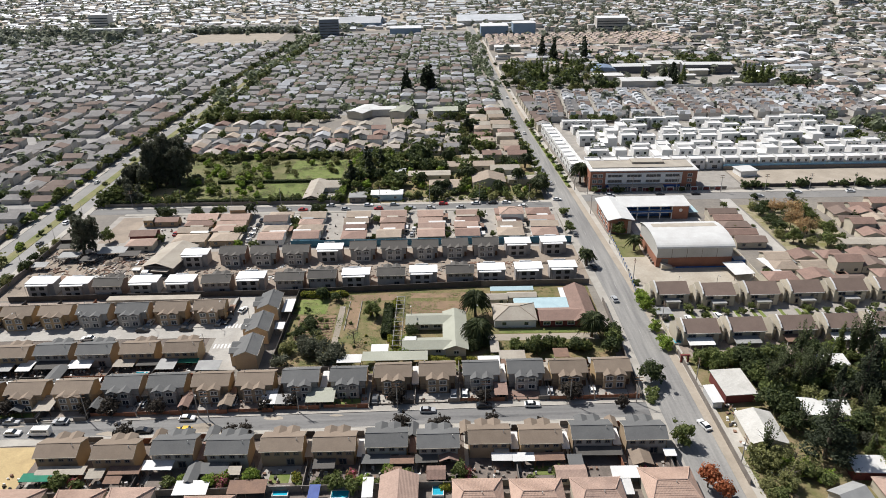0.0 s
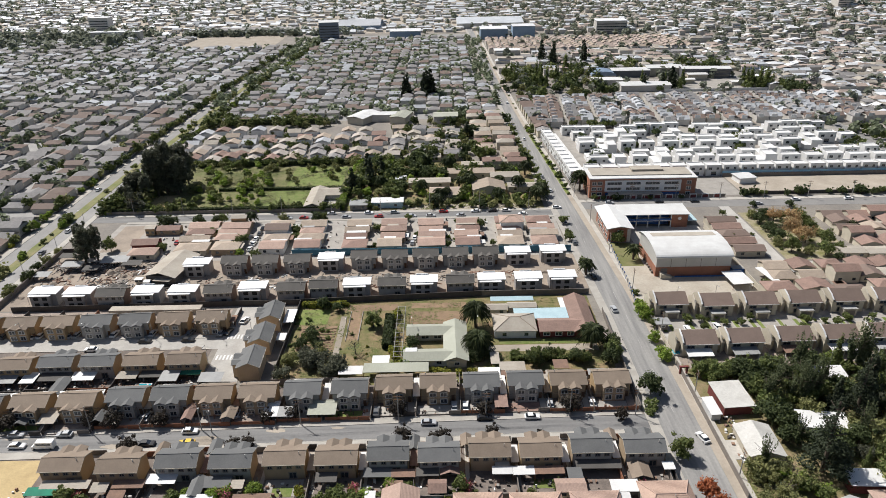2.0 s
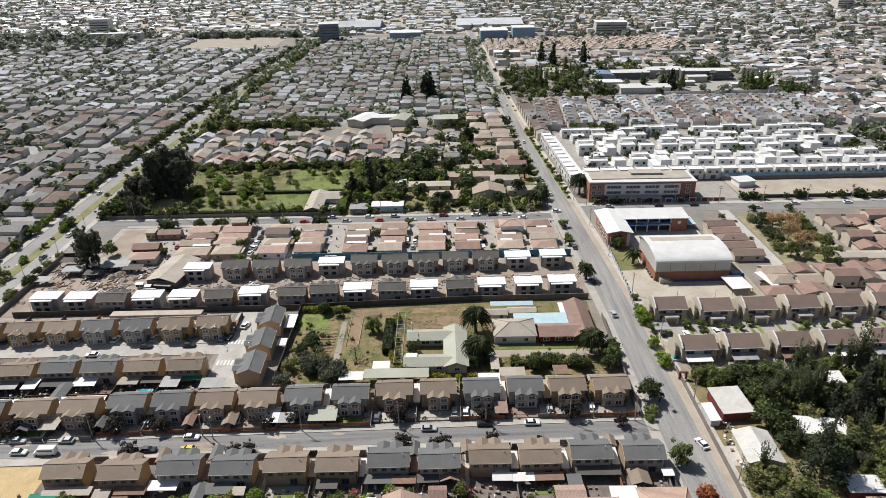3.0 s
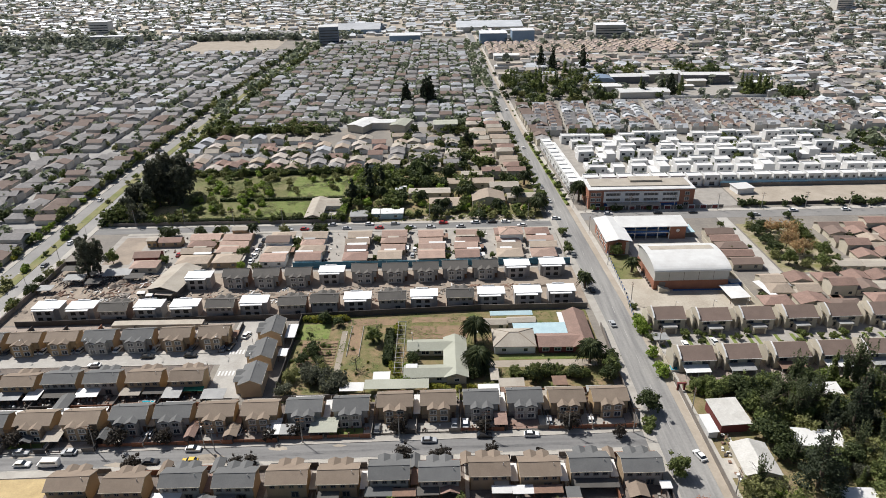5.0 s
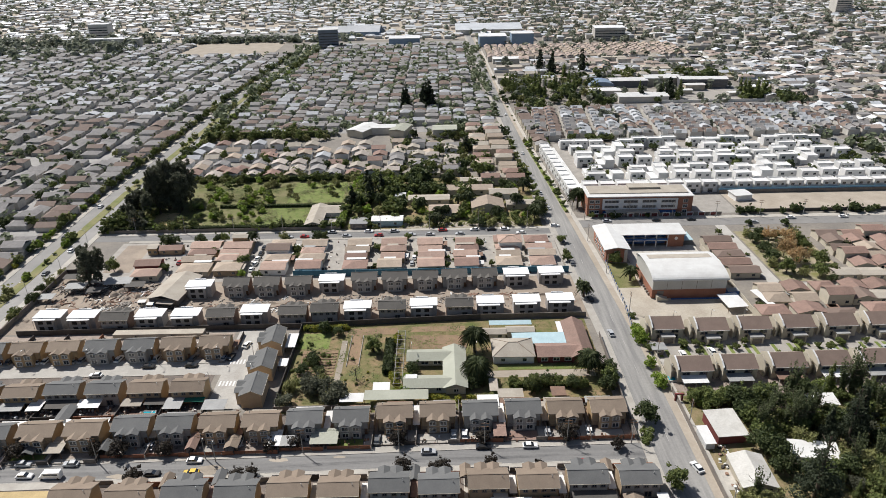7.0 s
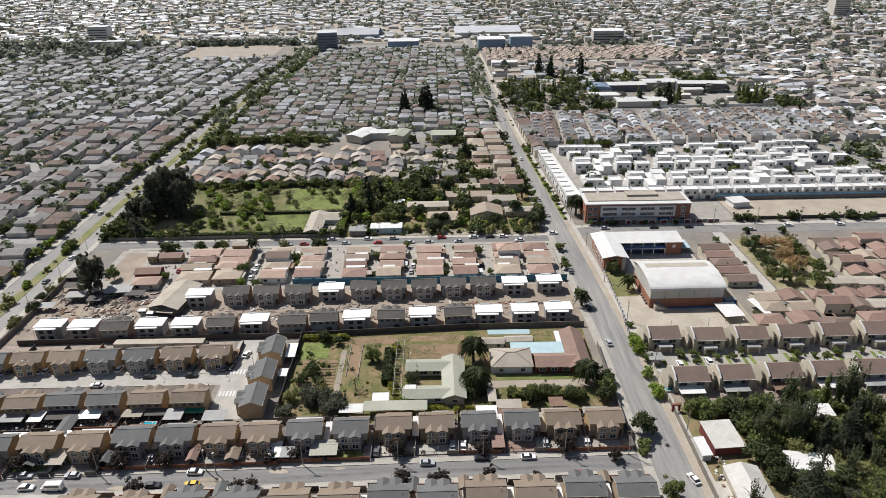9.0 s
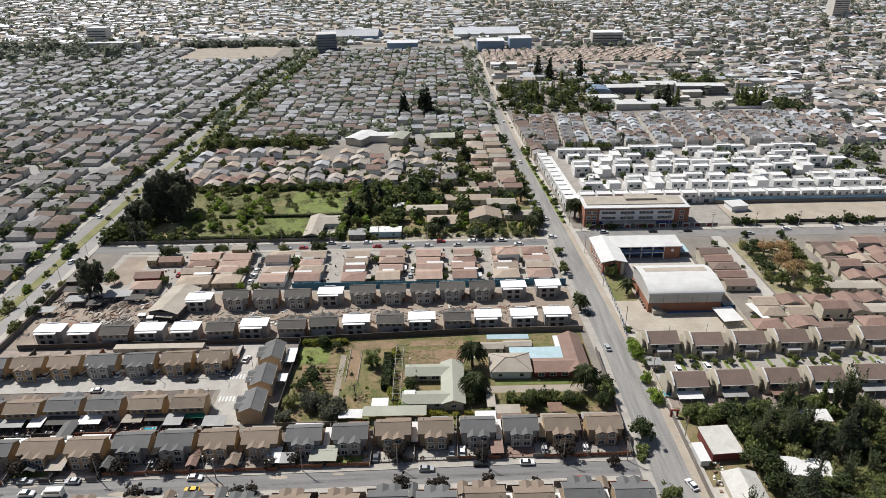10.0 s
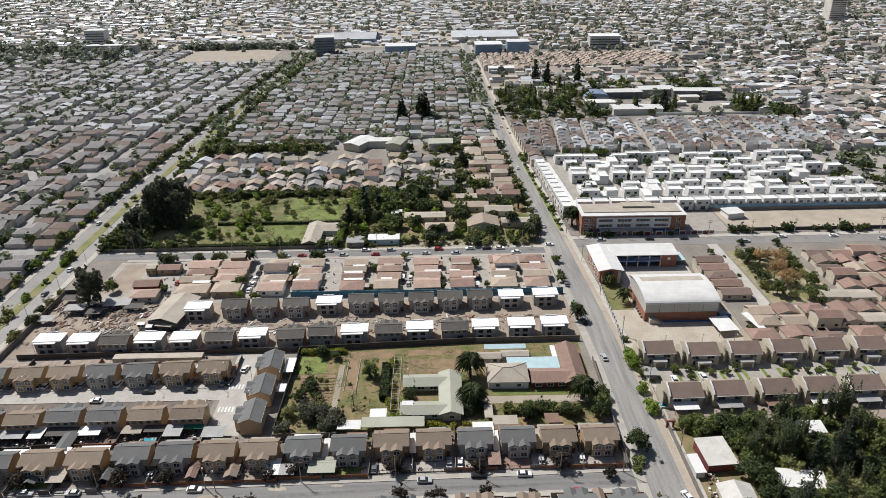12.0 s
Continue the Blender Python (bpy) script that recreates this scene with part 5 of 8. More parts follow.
for x, y in ROW_C:
    wall_run("yard_fence", x + 6.5, 200.5, x + 6.5, 210.5, 1.6, "red_fence" if -135 < x < -128 else "dark_fence", "garden fence between two houses", category="fence")
    structure("driveway", boxes((x + 3.8, x + 6.2, 194.6, 201.0, 0, 0.06)), M["pale_road"], "pale concrete driveway beside a house", "driveway")
    if x > -135:
        structure("front_lawn", boxes((x - 3.4, x + 0.4, 194.7, 196.4, 0, 0.07)), M["lawn"], "small watered front lawn", "lawn")
    if x > -150:
        lean_to(x + 6.3, 201.4, 2.0, 4.0, 2.3, 2.5, rnd.choice(("white_sheet", "white_sheet", "wood_roof")), "narrow sheet roof between two houses")
lean_to(-54.0, 202.0, 3.6, 8.5, 2.6, 2.8, "white_sheet", "white sheet carport roof behind a corner house")
lean_to(-54.4, 189.0, 3.0, 4.2, 2.5, 2.6, "white_sheet", "small white garden canopy")
structure("shed_long", boxes((-121, -88, 208.9, 212.2, 0, 1.9)), M["dust_roof"], "long low pale site shed", "shed")

# ---- garden houses ----
def garden_house():
    ob = thing("garden_house", "U-shaped single-storey house with sage green sheet roof", "house")
    part("wall", boxes((-12.0, 0.6, 188.6, 193.6, 0, 2.8)), M["cream_wall"], ob)
    part("east_wall", boxes((0.4, 6.6, 173.2, 194.0, 0, 2.8)), M["cream_wall"], ob)
    part("south_wall", boxes((-12.6, 0.4, 174.0, 178.8, 0, 2.8)), M["white_wall"], ob)
    bm = bmesh.new()
    gable_x(bm, -12.8, 3.4, 187.6, 194.6, 2.8, 4.1)
    part("north_roof", bm, M["sage_roof"], ob)
    bm = bmesh.new()
    gable_y(bm, -0.6, 7.4, 172.6, 195.6, 2.85, 4.3)
    part("east_roof", bm, M["sage_roof"], ob)
    bm = bmesh.new()
    gable_x(bm, -13.3, 3.4, 173.0, 179.8, 2.8, 4.0)
    part("south_roof", bm, M["sage_roof"], ob)
    for x in (-6.6, -2.4):
        window(ob, x, 188.6, 0.8, 2.6, 1.4)
    for x in (-10, -6, -2):
        window(ob, x, 174.0, 0.9, 1.6, 1.2)
    window(ob, 3.6, 173.2, 0.9, 1.6, 1.2)
    part("gable_wall", shaped(gable_wall_y, 173.2, 0.4, 6.6, 2.8, 4.0), M["cream_wall"], ob)
    part("roof_box", boxes((-12.6, -8.9, 176.6, 178.8, 3.0, 4.0)), M["white_sheet"], ob, "white box on the sage roof")
    return ob


garden_house()
structure("court_lawn", boxes((-9, -0.6, 180.2, 183.4, 0, 0.07)), M["lawn"], "small lawn in the courtyard", "lawn")
small("hipbig", 23.6, 194.4, -0.5, 14.6, 11.4, 3.0, 2.2, "hip", "dust_roof", "white_wall", "white bungalow with dusty hipped sheet roof")


def tiled_wings():
    ob = thing("tiled_house", "L-shaped bungalow with weathered red tile roofs", "house")
    part("wall", boxes((31.8, 46, 189.2, 196.0, 0, 2.9)), M["maroon"], ob, "dark red painted wall")
    part("east_wall", boxes((43.4, 50.0, 188.8, 210, 0, 2.9)), M["maroon"], ob)
    bm = bmesh.new()
    gable_x(bm, 31.4, 46.5, 188.4, 196.8, 2.9, 4.6)
    part("front_roof", bm, M["red_tile"], ob)
    bm = bmesh.new()
    gable_y(bm, 42.8, 50.9, 187.8, 211, 2.95, 4.9)
    part("side_roof", bm, M["red_tile"], ob)
    part("white_porch", boxes((41.0, 42.8, 203.5, 211, 2.6, 2.8)), M["white_sheet"], ob, "white sheet porch roof")
    for x in (34, 38, 42):
        window(ob, x, 189.2, 0.8, 2.2, 1.4)
    return ob


tiled_wings()
lean_to(33.4, 200.0, 18.6, 6.6, 2.9, 3.2, "blue_sheet", "large pale blue shade mesh roof")
lean_to(24.4, 210.6, 15.5, 2.8, 2.9, 3.1, "blue_sheet", "pale blue shade mesh roof")
small("outb", 17.8, 205.6, 0, 9.4, 4.4, 2.6, 0.8, "x", "dust_roof", "cream_wall", "low outbuilding with dusty sheet roof")
small("outb", 27.6, 206.6, 0, 10.4, 4.0, 2.6, 0.8, "x", "dust_roof", "cream_wall", "low outbuilding with dusty sheet roof")
lean_to(-15.2, 169.8, 20, 4.6, 2.9, 3.1, "sage_roof", "long low pale green sheet roof")
lean_to(-29.0, 169.0, 7.4, 4.2, 2.8, 2.9, "white_sheet", "white sheet roof behind terrace houses")
lean_to(-20.2, 174.2, 5.4, 4.4, 2.7, 2.9, "white_sheet", "white sheet garden shed roof")
lean_to(13.2, 166.2, 6.6, 5.4, 2.8, 3.0, "white_sheet", "white sheet roof behind terrace houses")
lean_to(20.5, 170.2, 8, 4.2, 2.4, 2.6, "dust_roof", "dusty pale garden shed roof")
lean_to(15.5, 174.5, 2.8, 6.2, 2.5, 2.7, "dust_roof", "dusty pale carport roof")
lean_to(35.5, 170.6, 4.6, 4.4, 2.5, 2.7, "wood_roof", "brown wooden garden shed roof")
# pergola with a vine
pergola = thing("pergola", "long grey timber pergola in a garden", "pergola")
for k in range(12):
    y = 176 + 2.8 * k
    for x in (-16.4, -13.8):
        part("post", boxes((x - 0.07, x + 0.07, y - 0.07, y + 0.07, 0, 2.5)), M["pole"], pergola)
    part("beam", boxes((-16.8, -13.4, y - 0.06, y + 0.06, 2.5, 2.62)), M["pole"], pergola)
for x in (-16.4, -13.8):
    part("rail", boxes((x - 0.06, x + 0.06, 175.8, 207.0, 2.62, 2.74)), M["pole"], pergola)

# ---- orchard and grove buildings ----
def l_house():
    ob = thing("orchard_house", "L-shaped single-storey house with pale dusty roof", "house")
    part("wall", boxes((-61, -51.5, 320, 329, 0, 2.8)), M["white_wall"], ob)
    part("west_wall", boxes((-67, -60, 304.8, 329, 0, 2.8)), M["cream_wall"], ob)
    bm = bmesh.new()
    gable_x(bm, -64, -50.8, 319, 330, 2.8, 4.2)
    part("north_roof", bm, M["dust_roof"], ob)
    bm = bmesh.new()
    gable_y(bm, -68, -59, 304, 330, 2.85, 4.3)
    part("west_roof", bm, M["dust_roof"], ob)
    return ob


l_house()
structure("orchard_court", boxes((-60, -51, 305, 319, 0, 0.09)), M["paving"], "pale paved courtyard", "ground")
small("blueshed", -41, 308, 0, 9, 8, 3.0, 0.8, "x", "grey_sheet", "fence", "grey shed with dark flat roof")
small("whiteshed", -27, 310, 0, 16, 7, 3.2, 0.7, "x", "white_sheet", "blue_sheet", "long shed with white roof and pale blue wall")
small("grove1", 1.5, 321, 0, 16, 12, 3.2, 1.8, "x", "tan_tile", "cream_wall", "long bungalow with tan tiled roof")
small("grove2", 24, 325, 0, 17, 13, 4.2, 2.4, "y", "tan_tile", "cream_wall", "large house with low tan gable roof")
small("grove3", 42, 329, 0, 16, 7, 3.0, 0.8, "x", "dust_roof", "cream_wall", "low house with dusty sheet roof")
small("grove4", -6.5, 338.5, 0, 22.5, 8, 2.9, 0.7, "x", "dust_roof", "cream_wall", "long low house with dusty sheet roof")
small("grove6", 20.4, 365.5, 0, 18.5, 7, 3.0, 0.9, "x", "dust_roof", "cream_wall", "long low house with dusty sheet roof behind trees")
small("grove7", 38.4, 371.0, -3, 12, 7.5, 3.0, 1.0, "x", "dust_roof", "cream_wall", "low house with dusty sheet roof beside the avenue")
small("grove8", -22.0, 342.5, 0, 6, 6, 3.3, 0.5, "x", "white_sheet", "white_wall", "small white-roofed outhouse among trees")
small("grove5", 16, 352, 0, 26, 9, 3.2, 1.6, "x", "tan_tile", "cream_wall", "long bungalow with tan tiled roof")
small("grove5", 34, 345, 0, 16, 9, 3.2, 1.4, "x", "dust_roof", "white_wall", "low house with dusty sheet roof")

# ---- building yard ----
def long_shed():
    ob = thing("workshop_shed", "long rusty gabled sheet-roof workshop in the building yard", "shed")
    part("wall", boxes((-6, 6, -10, 10, 0, 3.2)), M["fence"], ob)
    bm = bmesh.new()
    gable_y(bm, -6.8, 6.8, -10.8, 10.8, 3.2, 5.0)
    part("roof", bm, M["dust_roof"], ob)
    part("porch", boxes((-2, 5, -12.4, -10.2, 2.2, 2.4)), M["dust_roof"], ob)
    return ob


place(long_shed(), -109.5, 242.5, -9)
lean_to(-136, 250, 11, 6, 2.5, 2.8, "grey_sheet", "grey sheet shelter in the building yard", 4)
lean_to(-152, 246, 8, 5, 2.6, 2.8, "grey_sheet", "grey-green sheet shelter in the yard", 2)
wall_run("site_wall", -164.5, 205, -164.0, 262, 2.2, "fence", "grey site wall beside the avenue", category="fence")
wall_run("site_wall", -164.0, 262, -152, 263, 2.0, "dark_fence", "dark site fence beside the avenue", category="fence")
for x_, y_, w_, d_, s_ in ((-158, 255, 7, 4, "dark_roof"), (-143, 243, 6, 4, "dark_roof"), (-160, 238, 6, 4, "grey_sheet"), (-128, 247, 8, 4, "dark_roof"), (-145, 226, 5, 3, "wood_roof")):
    yard_roof(x_, y_, w_, d_, s_, 2.4)
small("hut", -115.5, 231, 0, 2.6, 2.6, 2.2, 0.3, "x", "white_sheet", "blue_paint", "small blue site cabin")
small("hut", -119.5, 233, 0, 3.2, 2.4, 2.2, 0.3, "x", "white_sheet", "cream_wall", "small pale site cabin")
bm = bmesh.new()
for k in range(16):  # heaps of earth
    cx, cy, r_ = rnd.uniform(-163, -118), rnd.uniform(222, 250), rnd.uniform(0.8, 2.2)
    n_ = 9
    ring = [bm.verts.new((cx + math.cos(2 * math.pi * i / n_) * r_ * rnd.uniform(0.8, 1.3), cy + math.sin(2 * math.pi * i / n_) * r_ * rnd.uniform(0.8, 1.3), 0.02)) for i in range(n_)]
    mid = [bm.verts.new((cx + (v.co.x - cx) * 0.5 + rnd.uniform(-0.1, 0.1), cy + (v.co.y - cy) * 0.5, r_ * rnd.uniform(0.4, 0.6))) for v in ring]
    tip = bm.verts.new((cx, cy, r_ * 0.75))
    for i in range(n_):
        j = (i + 1) % n_
        bm.faces.new((ring[i], ring[j], mid[j], mid[i]))
        bm.faces.new((mid[i], mid[j], tip))
for k in range(46):  # a broken ridge of dug earth along the lane
    cx, cy, r_ = -96 + 3.2 * k + rnd.uniform(-1.5, 1.5), 233.5 + 0.025 * (-96 + 3.2 * k) + rnd.uniform(-1.3, 1.3), rnd.uniform(0.5, 1.6)
    n_ = 8
    ring = [bm.verts.new((cx + math.cos(2 * math.pi * i / n_) * r_ * rnd.uniform(1.0, 2.0), cy + math.sin(2 * math.pi * i / n_) * r_ * rnd.uniform(0.5, 1.0), 0.02)) for i in range(n_)]
    mid = [bm.verts.new((cx + (v.co.x - cx) * 0.5, cy + (v.co.y - cy) * 0.5 + rnd.uniform(-0.1, 0.1), r_ * rnd.uniform(0.3, 0.5))) for v in ring]
    tip = bm.verts.new((cx, cy, r_ * 0.6))
    for i in range(n_):
        j = (i + 1) % n_
        bm.faces.new((ring[i], ring[j], mid[j], mid[i]))
        bm.faces.new((mid[i], mid[j], tip))
tagged(part("earth_heaps", bm, M["dirt"]), "small heaps of earth in the building yard", "earth heap", kind="stuff")

# ---- right: roofs among the trees beside the avenue ----
def mono(x, y, w, d, h, roof, wall, label, rz):
    ob = thing("outbuilding", label, "outbuilding")
    part("wall", boxes((-w / 2 + 0.3, w / 2 - 0.3, -d / 2 + 0.3, d / 2 - 0.3, 0, h)), M[wall], ob)
    bm = bmesh.new()
    slab(bm, [(-w / 2, -d / 2, h), (w / 2, -d / 2, h), (w / 2, d / 2, h + 0.7), (-w / 2, d / 2, h + 0.7)], 0.15)
    part("roof", bm, M[roof], ob)
    return place(ob, x, y, rz)


mono(81.3, 153.6, 9.2, 11.0, 3.0, "pale_sheet", "maroon", "maroon outbuilding with a white sheet roof", 4)
mono(74.2, 149.4, 3.2, 7.0, 2.3, "white_sheet", "white_wall", "small white-walled outbuilding beside trees", 4)
small("greyhip", 81.2, 135.0, -2, 9.6, 12.4, 2.8, 1.5, "y", "pale_sheet", "cream_wall", "low house with pale corrugated roof")
structure("patio_slab", boxes((73.9, 77.2, 131.0, 138.2, 0, 0.14)), M["kerb"], "pale concrete patio slab beside a shed", "patio")
mono(100.8, 121.2, 8.8, 5.2, 2.8, "white_sheet", "maroon", "maroon house with a white sheet roof", -3)
mono(101.4, 142.2, 13, 6.4, 2.7, "white_sheet", "white_wall", "white shed roof under trees", -8)
mono(113.6, 163.0, 10, 5, 3.2, "white_sheet", "white_wall", "white sheet roof among trees", 0)
small("br", 103.5, 113.4, 0, 9, 8, 2.8, 1.5, "hip", "pink_tile", "cream_wall")
small("br2", 91.5, 112.0, 20, 8, 6, 2.8, 1.5, "x", "grey_sheet", "cream_wall", "low house with grey roof")

# brown cottages round the park
for k in range(8):
    if k > 2:
        small("brownA", 125.5 + (k % 2) * 0.6, 234 + 7.6 * (k - 1), 0, 13, 7.0, 2.8, 1.3, rnd.choice(("x", "hip", "x")), rnd.choice(("red_tile", "umber_roof", "red_tile")), "cream_wall", "small house with dull red tiled roof beside a park")
    small("brownB", 122 + 13.4 * k, 214 + rnd.uniform(-1, 1), 0, 11.5, 7.5, rnd.choice((2.8, 4.6)), 1.4, rnd.choice(("x", "hip", "y")), rnd.choice(("red_tile", "umber_roof", "red_tile")), rnd.choice(("cream_wall", "white_wall")), "house with dull red tiled roof behind the gated row")
for j in range(8):
    for k in range(9):
        x, y = 178 + 11.2 * k + rnd.uniform(-1, 1) - (0.0 if j > 2 else 22), 246 + 7.6 * (j - 2) + rnd.uniform(-1, 1)
        if j < 2:
            y = 226 + 8.0 * j + rnd.uniform(-1, 1)
            x = 130 + 11.0 * k + rnd.uniform(-1.5, 1.5)
        elif x < 164:
            x += 22 if k else 200
        if x > 330:
            continue
        r = rnd.random()
        if r < 0.14:
            small("rt", x, y, 0, 10.5, 7.5, 5.0, 1.4, "x", "red_tile", "cream_wall", "two-storey house with dull red roof")
        elif r < 0.24:
            small("rw", x, y, 0, 11, 7.0, 2.8, 0.6, "x", "dust_roof", "cream_wall", "low house with pale sheet roof")
        else:
            small("rb", x, y, rnd.choice((-2, 0, 2)), 9.6, 7.6, 2.8, 1.5, rnd.choice(("y", "hip", "y", "x")), rnd.choice(("red_tile", "red_tile", "red_tile", "umber_roof", "tan_tile")), "cream_wall", "small house with dull red tiled roof")
lean_to(111.5, 224, 8, 10, 2.6, 2.9, "white_sheet", "white sheet roof beside the sports hall", 6)
lean_to(124, 225, 3, 13, 2.7, 3.0, "white_sheet", "long white sheet lean-to", 12)

def gate_hut():
    ob = thing("gate_hut", "small grey gatehouse with a flat overhanging roof", "gatehouse")
    part("wall", boxes((-1.6, 1.6, -1.4, 1.4, 0, 2.5)), M["fence"], ob)
    part("roof", boxes((-2.6, 2.6, -2.2, 2.2, 2.5, 2.8)), M["grey_sheet"], ob)
    window(ob, 0, -1.4, 1.0, 1.4, 1.0)
    return ob


place(gate_hut(), 73.8, 193.8)
arch = thing("gate_arch", "small dark red arch over a garden gate", "gate")
for x in (71.6, 73.6):
    part("pillar", boxes((x - 0.25, x + 0.25, 167.6, 168.1, 0, 2.4)), M["maroon"], arch)
part("lintel", boxes((71.2, 74.0, 167.5, 168.2, 2.4, 2.8)), M["maroon"], arch)
# ---- white flat-roofed estate ----
def white_house(w, d):
    ob = thing("white_house", "white two-storey modern house with a flat roof", "house", "white flat-roofed houses")
    part("wall", boxes((-w / 2, w / 2, -d / 2, d / 2 - 2.5, 0, 5.6)), M["white_wall"], ob)
    part("low_wing", boxes((-w / 2, w / 2, d / 2 - 2.5, d / 2 + 1.5, 0, 3.0)), M["white_wall"], ob)
    bm = bmesh.new()
    for b in ((-w / 2, w / 2, -d / 2, -d / 2 + 0.25, 5.6, 6.1), (-w / 2, w / 2, d / 2 - 2.75, d / 2 - 2.5, 5.6, 6.1), (-w / 2, -w / 2 + 0.25, -d / 2 + 0.25, d / 2 - 2.75, 5.6, 6.1), (w / 2 - 0.25, w / 2, -d / 2 + 0.25, d / 2 - 2.75, 5.6, 6.1)):
        box(bm, *b)
    part("parapet", bm, M["white_wall"], ob)
    for b in ((-w / 4 - 0.9, -w / 4 + 0.9, 3.4, 4.7), (w / 4 - 0.6, w / 4 + 0.7, 3.4, 4.7), (-1.2, 1.5, 0.3, 2.3)):
        part("window", boxes((b[0], b[1], -d / 2 - 0.05, -d / 2 + 0.05, b[2], b[3])), M["glass"], ob, "dark window pane")
    return ob


white_a, white_b = Stock(lambda: white_house(8.0, 9.0)), Stock(lambda: white_house(9.5, 8.0))
for k in range(19):
    white_a.at(82 + 9.4 * k, 349.5 + 0.2 * (k % 3), 0)
    if k % 5 != 3:
        white_b.at(84 + 9.6 * k, 432 + 1.2 * (k % 2), 0, scale=(0.94, 1, rnd.uniform(0.8, 1.12)))
for j, y in enumerate((366, 378, 394, 406, 419)):
    for k in range(14):
        if rnd.random() < 0.86:
            (white_a if (k + j) % 3 else white_b).at(88 + 12.3 * k + rnd.uniform(-1.5, 1.5) + (j % 2) * 3, y + rnd.uniform(-1, 1), rnd.choice((0, 0, 0, 90)), scale=(rnd.uniform(0.95, 1.2), 1, rnd.uniform(0.82, 1.1)))
terrace_units = Stock(lambda: white_house(7.5, 8.2))
for k in range(11):
    terrace_units.at(main_mid(341 + 7.6 * k) + 14.6, 343 + 7.6 * k, 272)

# ---- houses of the middle distance, one by one ----
PLAIN = {}


def plain_house(w, d, h, rise, kind, roof, wall, label, group):
    ob = thing("house", label, "house", group)
    part("wall", boxes((-w / 2 + 0.35, w / 2 - 0.35, -d / 2 + 0.35, d / 2 - 0.35, 0, h)), M[wall], ob)
    bm = bmesh.new()
    {"hip": hip, "x": gable_x, "y": gable_y}[kind](bm, -w / 2, w / 2, -d / 2, d / 2, h, h + rise)
    if kind != "hip":
        for s in (-1, 1):
            if kind == "x":
                gable_wall_x(bm, s * (w / 2 - 0.5) - 0.1, -d / 2 + 0.4, d / 2 - 0.4, h, h + rise * 0.8)
            else:
                gable_wall_y(bm, s * (d / 2 - 0.5) - 0.1, -w / 2 + 0.4, w / 2 - 0.4, h, h + rise * 0.8)
    part("roof", bm, M[roof], ob)
    return ob


def plain(x, y, rz, w, d, h, rise, kind, roof, wall, label, group):
    k = (w, d, h, rise, kind, roof, wall)
    if k not in PLAIN:
        PLAIN[k] = Stock(lambda: plain_house(w, d, h, rise, kind, roof, wall, label, group))
    return PLAIN[k].at(x, y, rz)


for j, y in enumerate((383, 391.5, 404, 418, 428, 442)):
    for k in range(12):
        x = -160 + 11.9 * k + rnd.uniform(-0.8, 0.8) + (j % 2) * 2
        if y > 425 and x > -40 and rnd.random() < 0.5:
            continue
        if rnd.random() < 0.1:
            continue
        roof = rnd.choice(("pale_tile", "far_roof", "fibre", "tan_tile", "pale_tile", "dust_roof", "red_tile"))
        plain(x, y + rnd.uniform(-0.6, 0.6), rnd.uniform(-2, 2), 9.4, 8.0, rnd.choice((2.5, 2.5, 4.0)), 1.7, rnd.choice(("y", "y", "y", "x")), roof, "white_wall", "small house with pale clay tile roof in a dense row", "dense rows of tiled houses")
for k in range(26):  # houses beside the avenue beyond the grove
    y = 366 + 9.2 * (k // 2) + rnd.uniform(-1, 1)
    x = main_mid(y) - (14.5, 27)[k % 2] + rnd.uniform(-2, 1)
    plain(x, y, rnd.uniform(-2, 2), 11.0, 8.0, rnd.choice((2.8, 4.8)), 1.4, rnd.choice(("x", "hip")), rnd.choice(("tan_tile", "dust_roof", "red_tile")), "cream_wall", "house with tan roof beside the avenue", "houses along the avenue")
for k in range(34):  # houses among trees behind the grove
    x, y = -27 + 11.0 * (k % 4) + rnd.uniform(-2, 2), 383 + 9.6 * (k // 4) + rnd.uniform(-1.5, 1.5)
    if y < 444 or x < -60:
        plain(x, y, rnd.uniform(-4, 4), 9.4, 7.4, rnd.choice((2.6, 4.2)), 1.5, rnd.choice(("x", "y", "hip")), rnd.choice(("pale_tile", "far_roof", "dust_roof", "tan_tile")), rnd.choice(("cream_wall", "white_wall")), "house with weathered roof among garden trees", "houses behind the grove")
for k in range(11):  # first column beyond the white terrace
    y = 428 + 9.4 * k
    plain(main_mid(y) + 13.4, y, rnd.uniform(-2, 2), 9.4, 7.4, 4.2, 1.5, rnd.choice(("x", "y")), rnd.choice(("far_roof", "umber_roof")), "cream_wall", "grey-roofed house beside the avenue", "houses along the avenue")
# left district: columns along the avenue, nearest houses one by one
LEFT = []
for c in range(24):
    block, side = divmod(c, 2)
    x = -198 - 36 * block - 15.5 * side
    for k in range(78):
        y = 205 + 8.9 * k + rnd.uniform(-0.5, 0.5) + 2 * (c % 3)
        if abs((y - 300) % 120 - 5) < 6 or (y > 815 and x > -330):
            continue
        LEFT.append((x + west_mid(y) + 179.0 + rnd.uniform(-0.7, 0.7), y))
LEFT.sort(key=lambda p: p[1] - 0.35 * p[0])
for x, y in LEFT[:56]:
    plain(x, y, rnd.uniform(-2.5, 2.5), 11.2, 8.2, rnd.choice((2.6, 2.6, 4.2)), 1.7, rnd.choice(("x", "y", "y", "hip", "hip")), rnd.choice(("far_roof", "far_roof", "umber_roof", "red_tile", "far_roof")), rnd.choice(("far_wall", "cream_wall")), "grey-roofed suburban house in a long row", "houses of the western district")

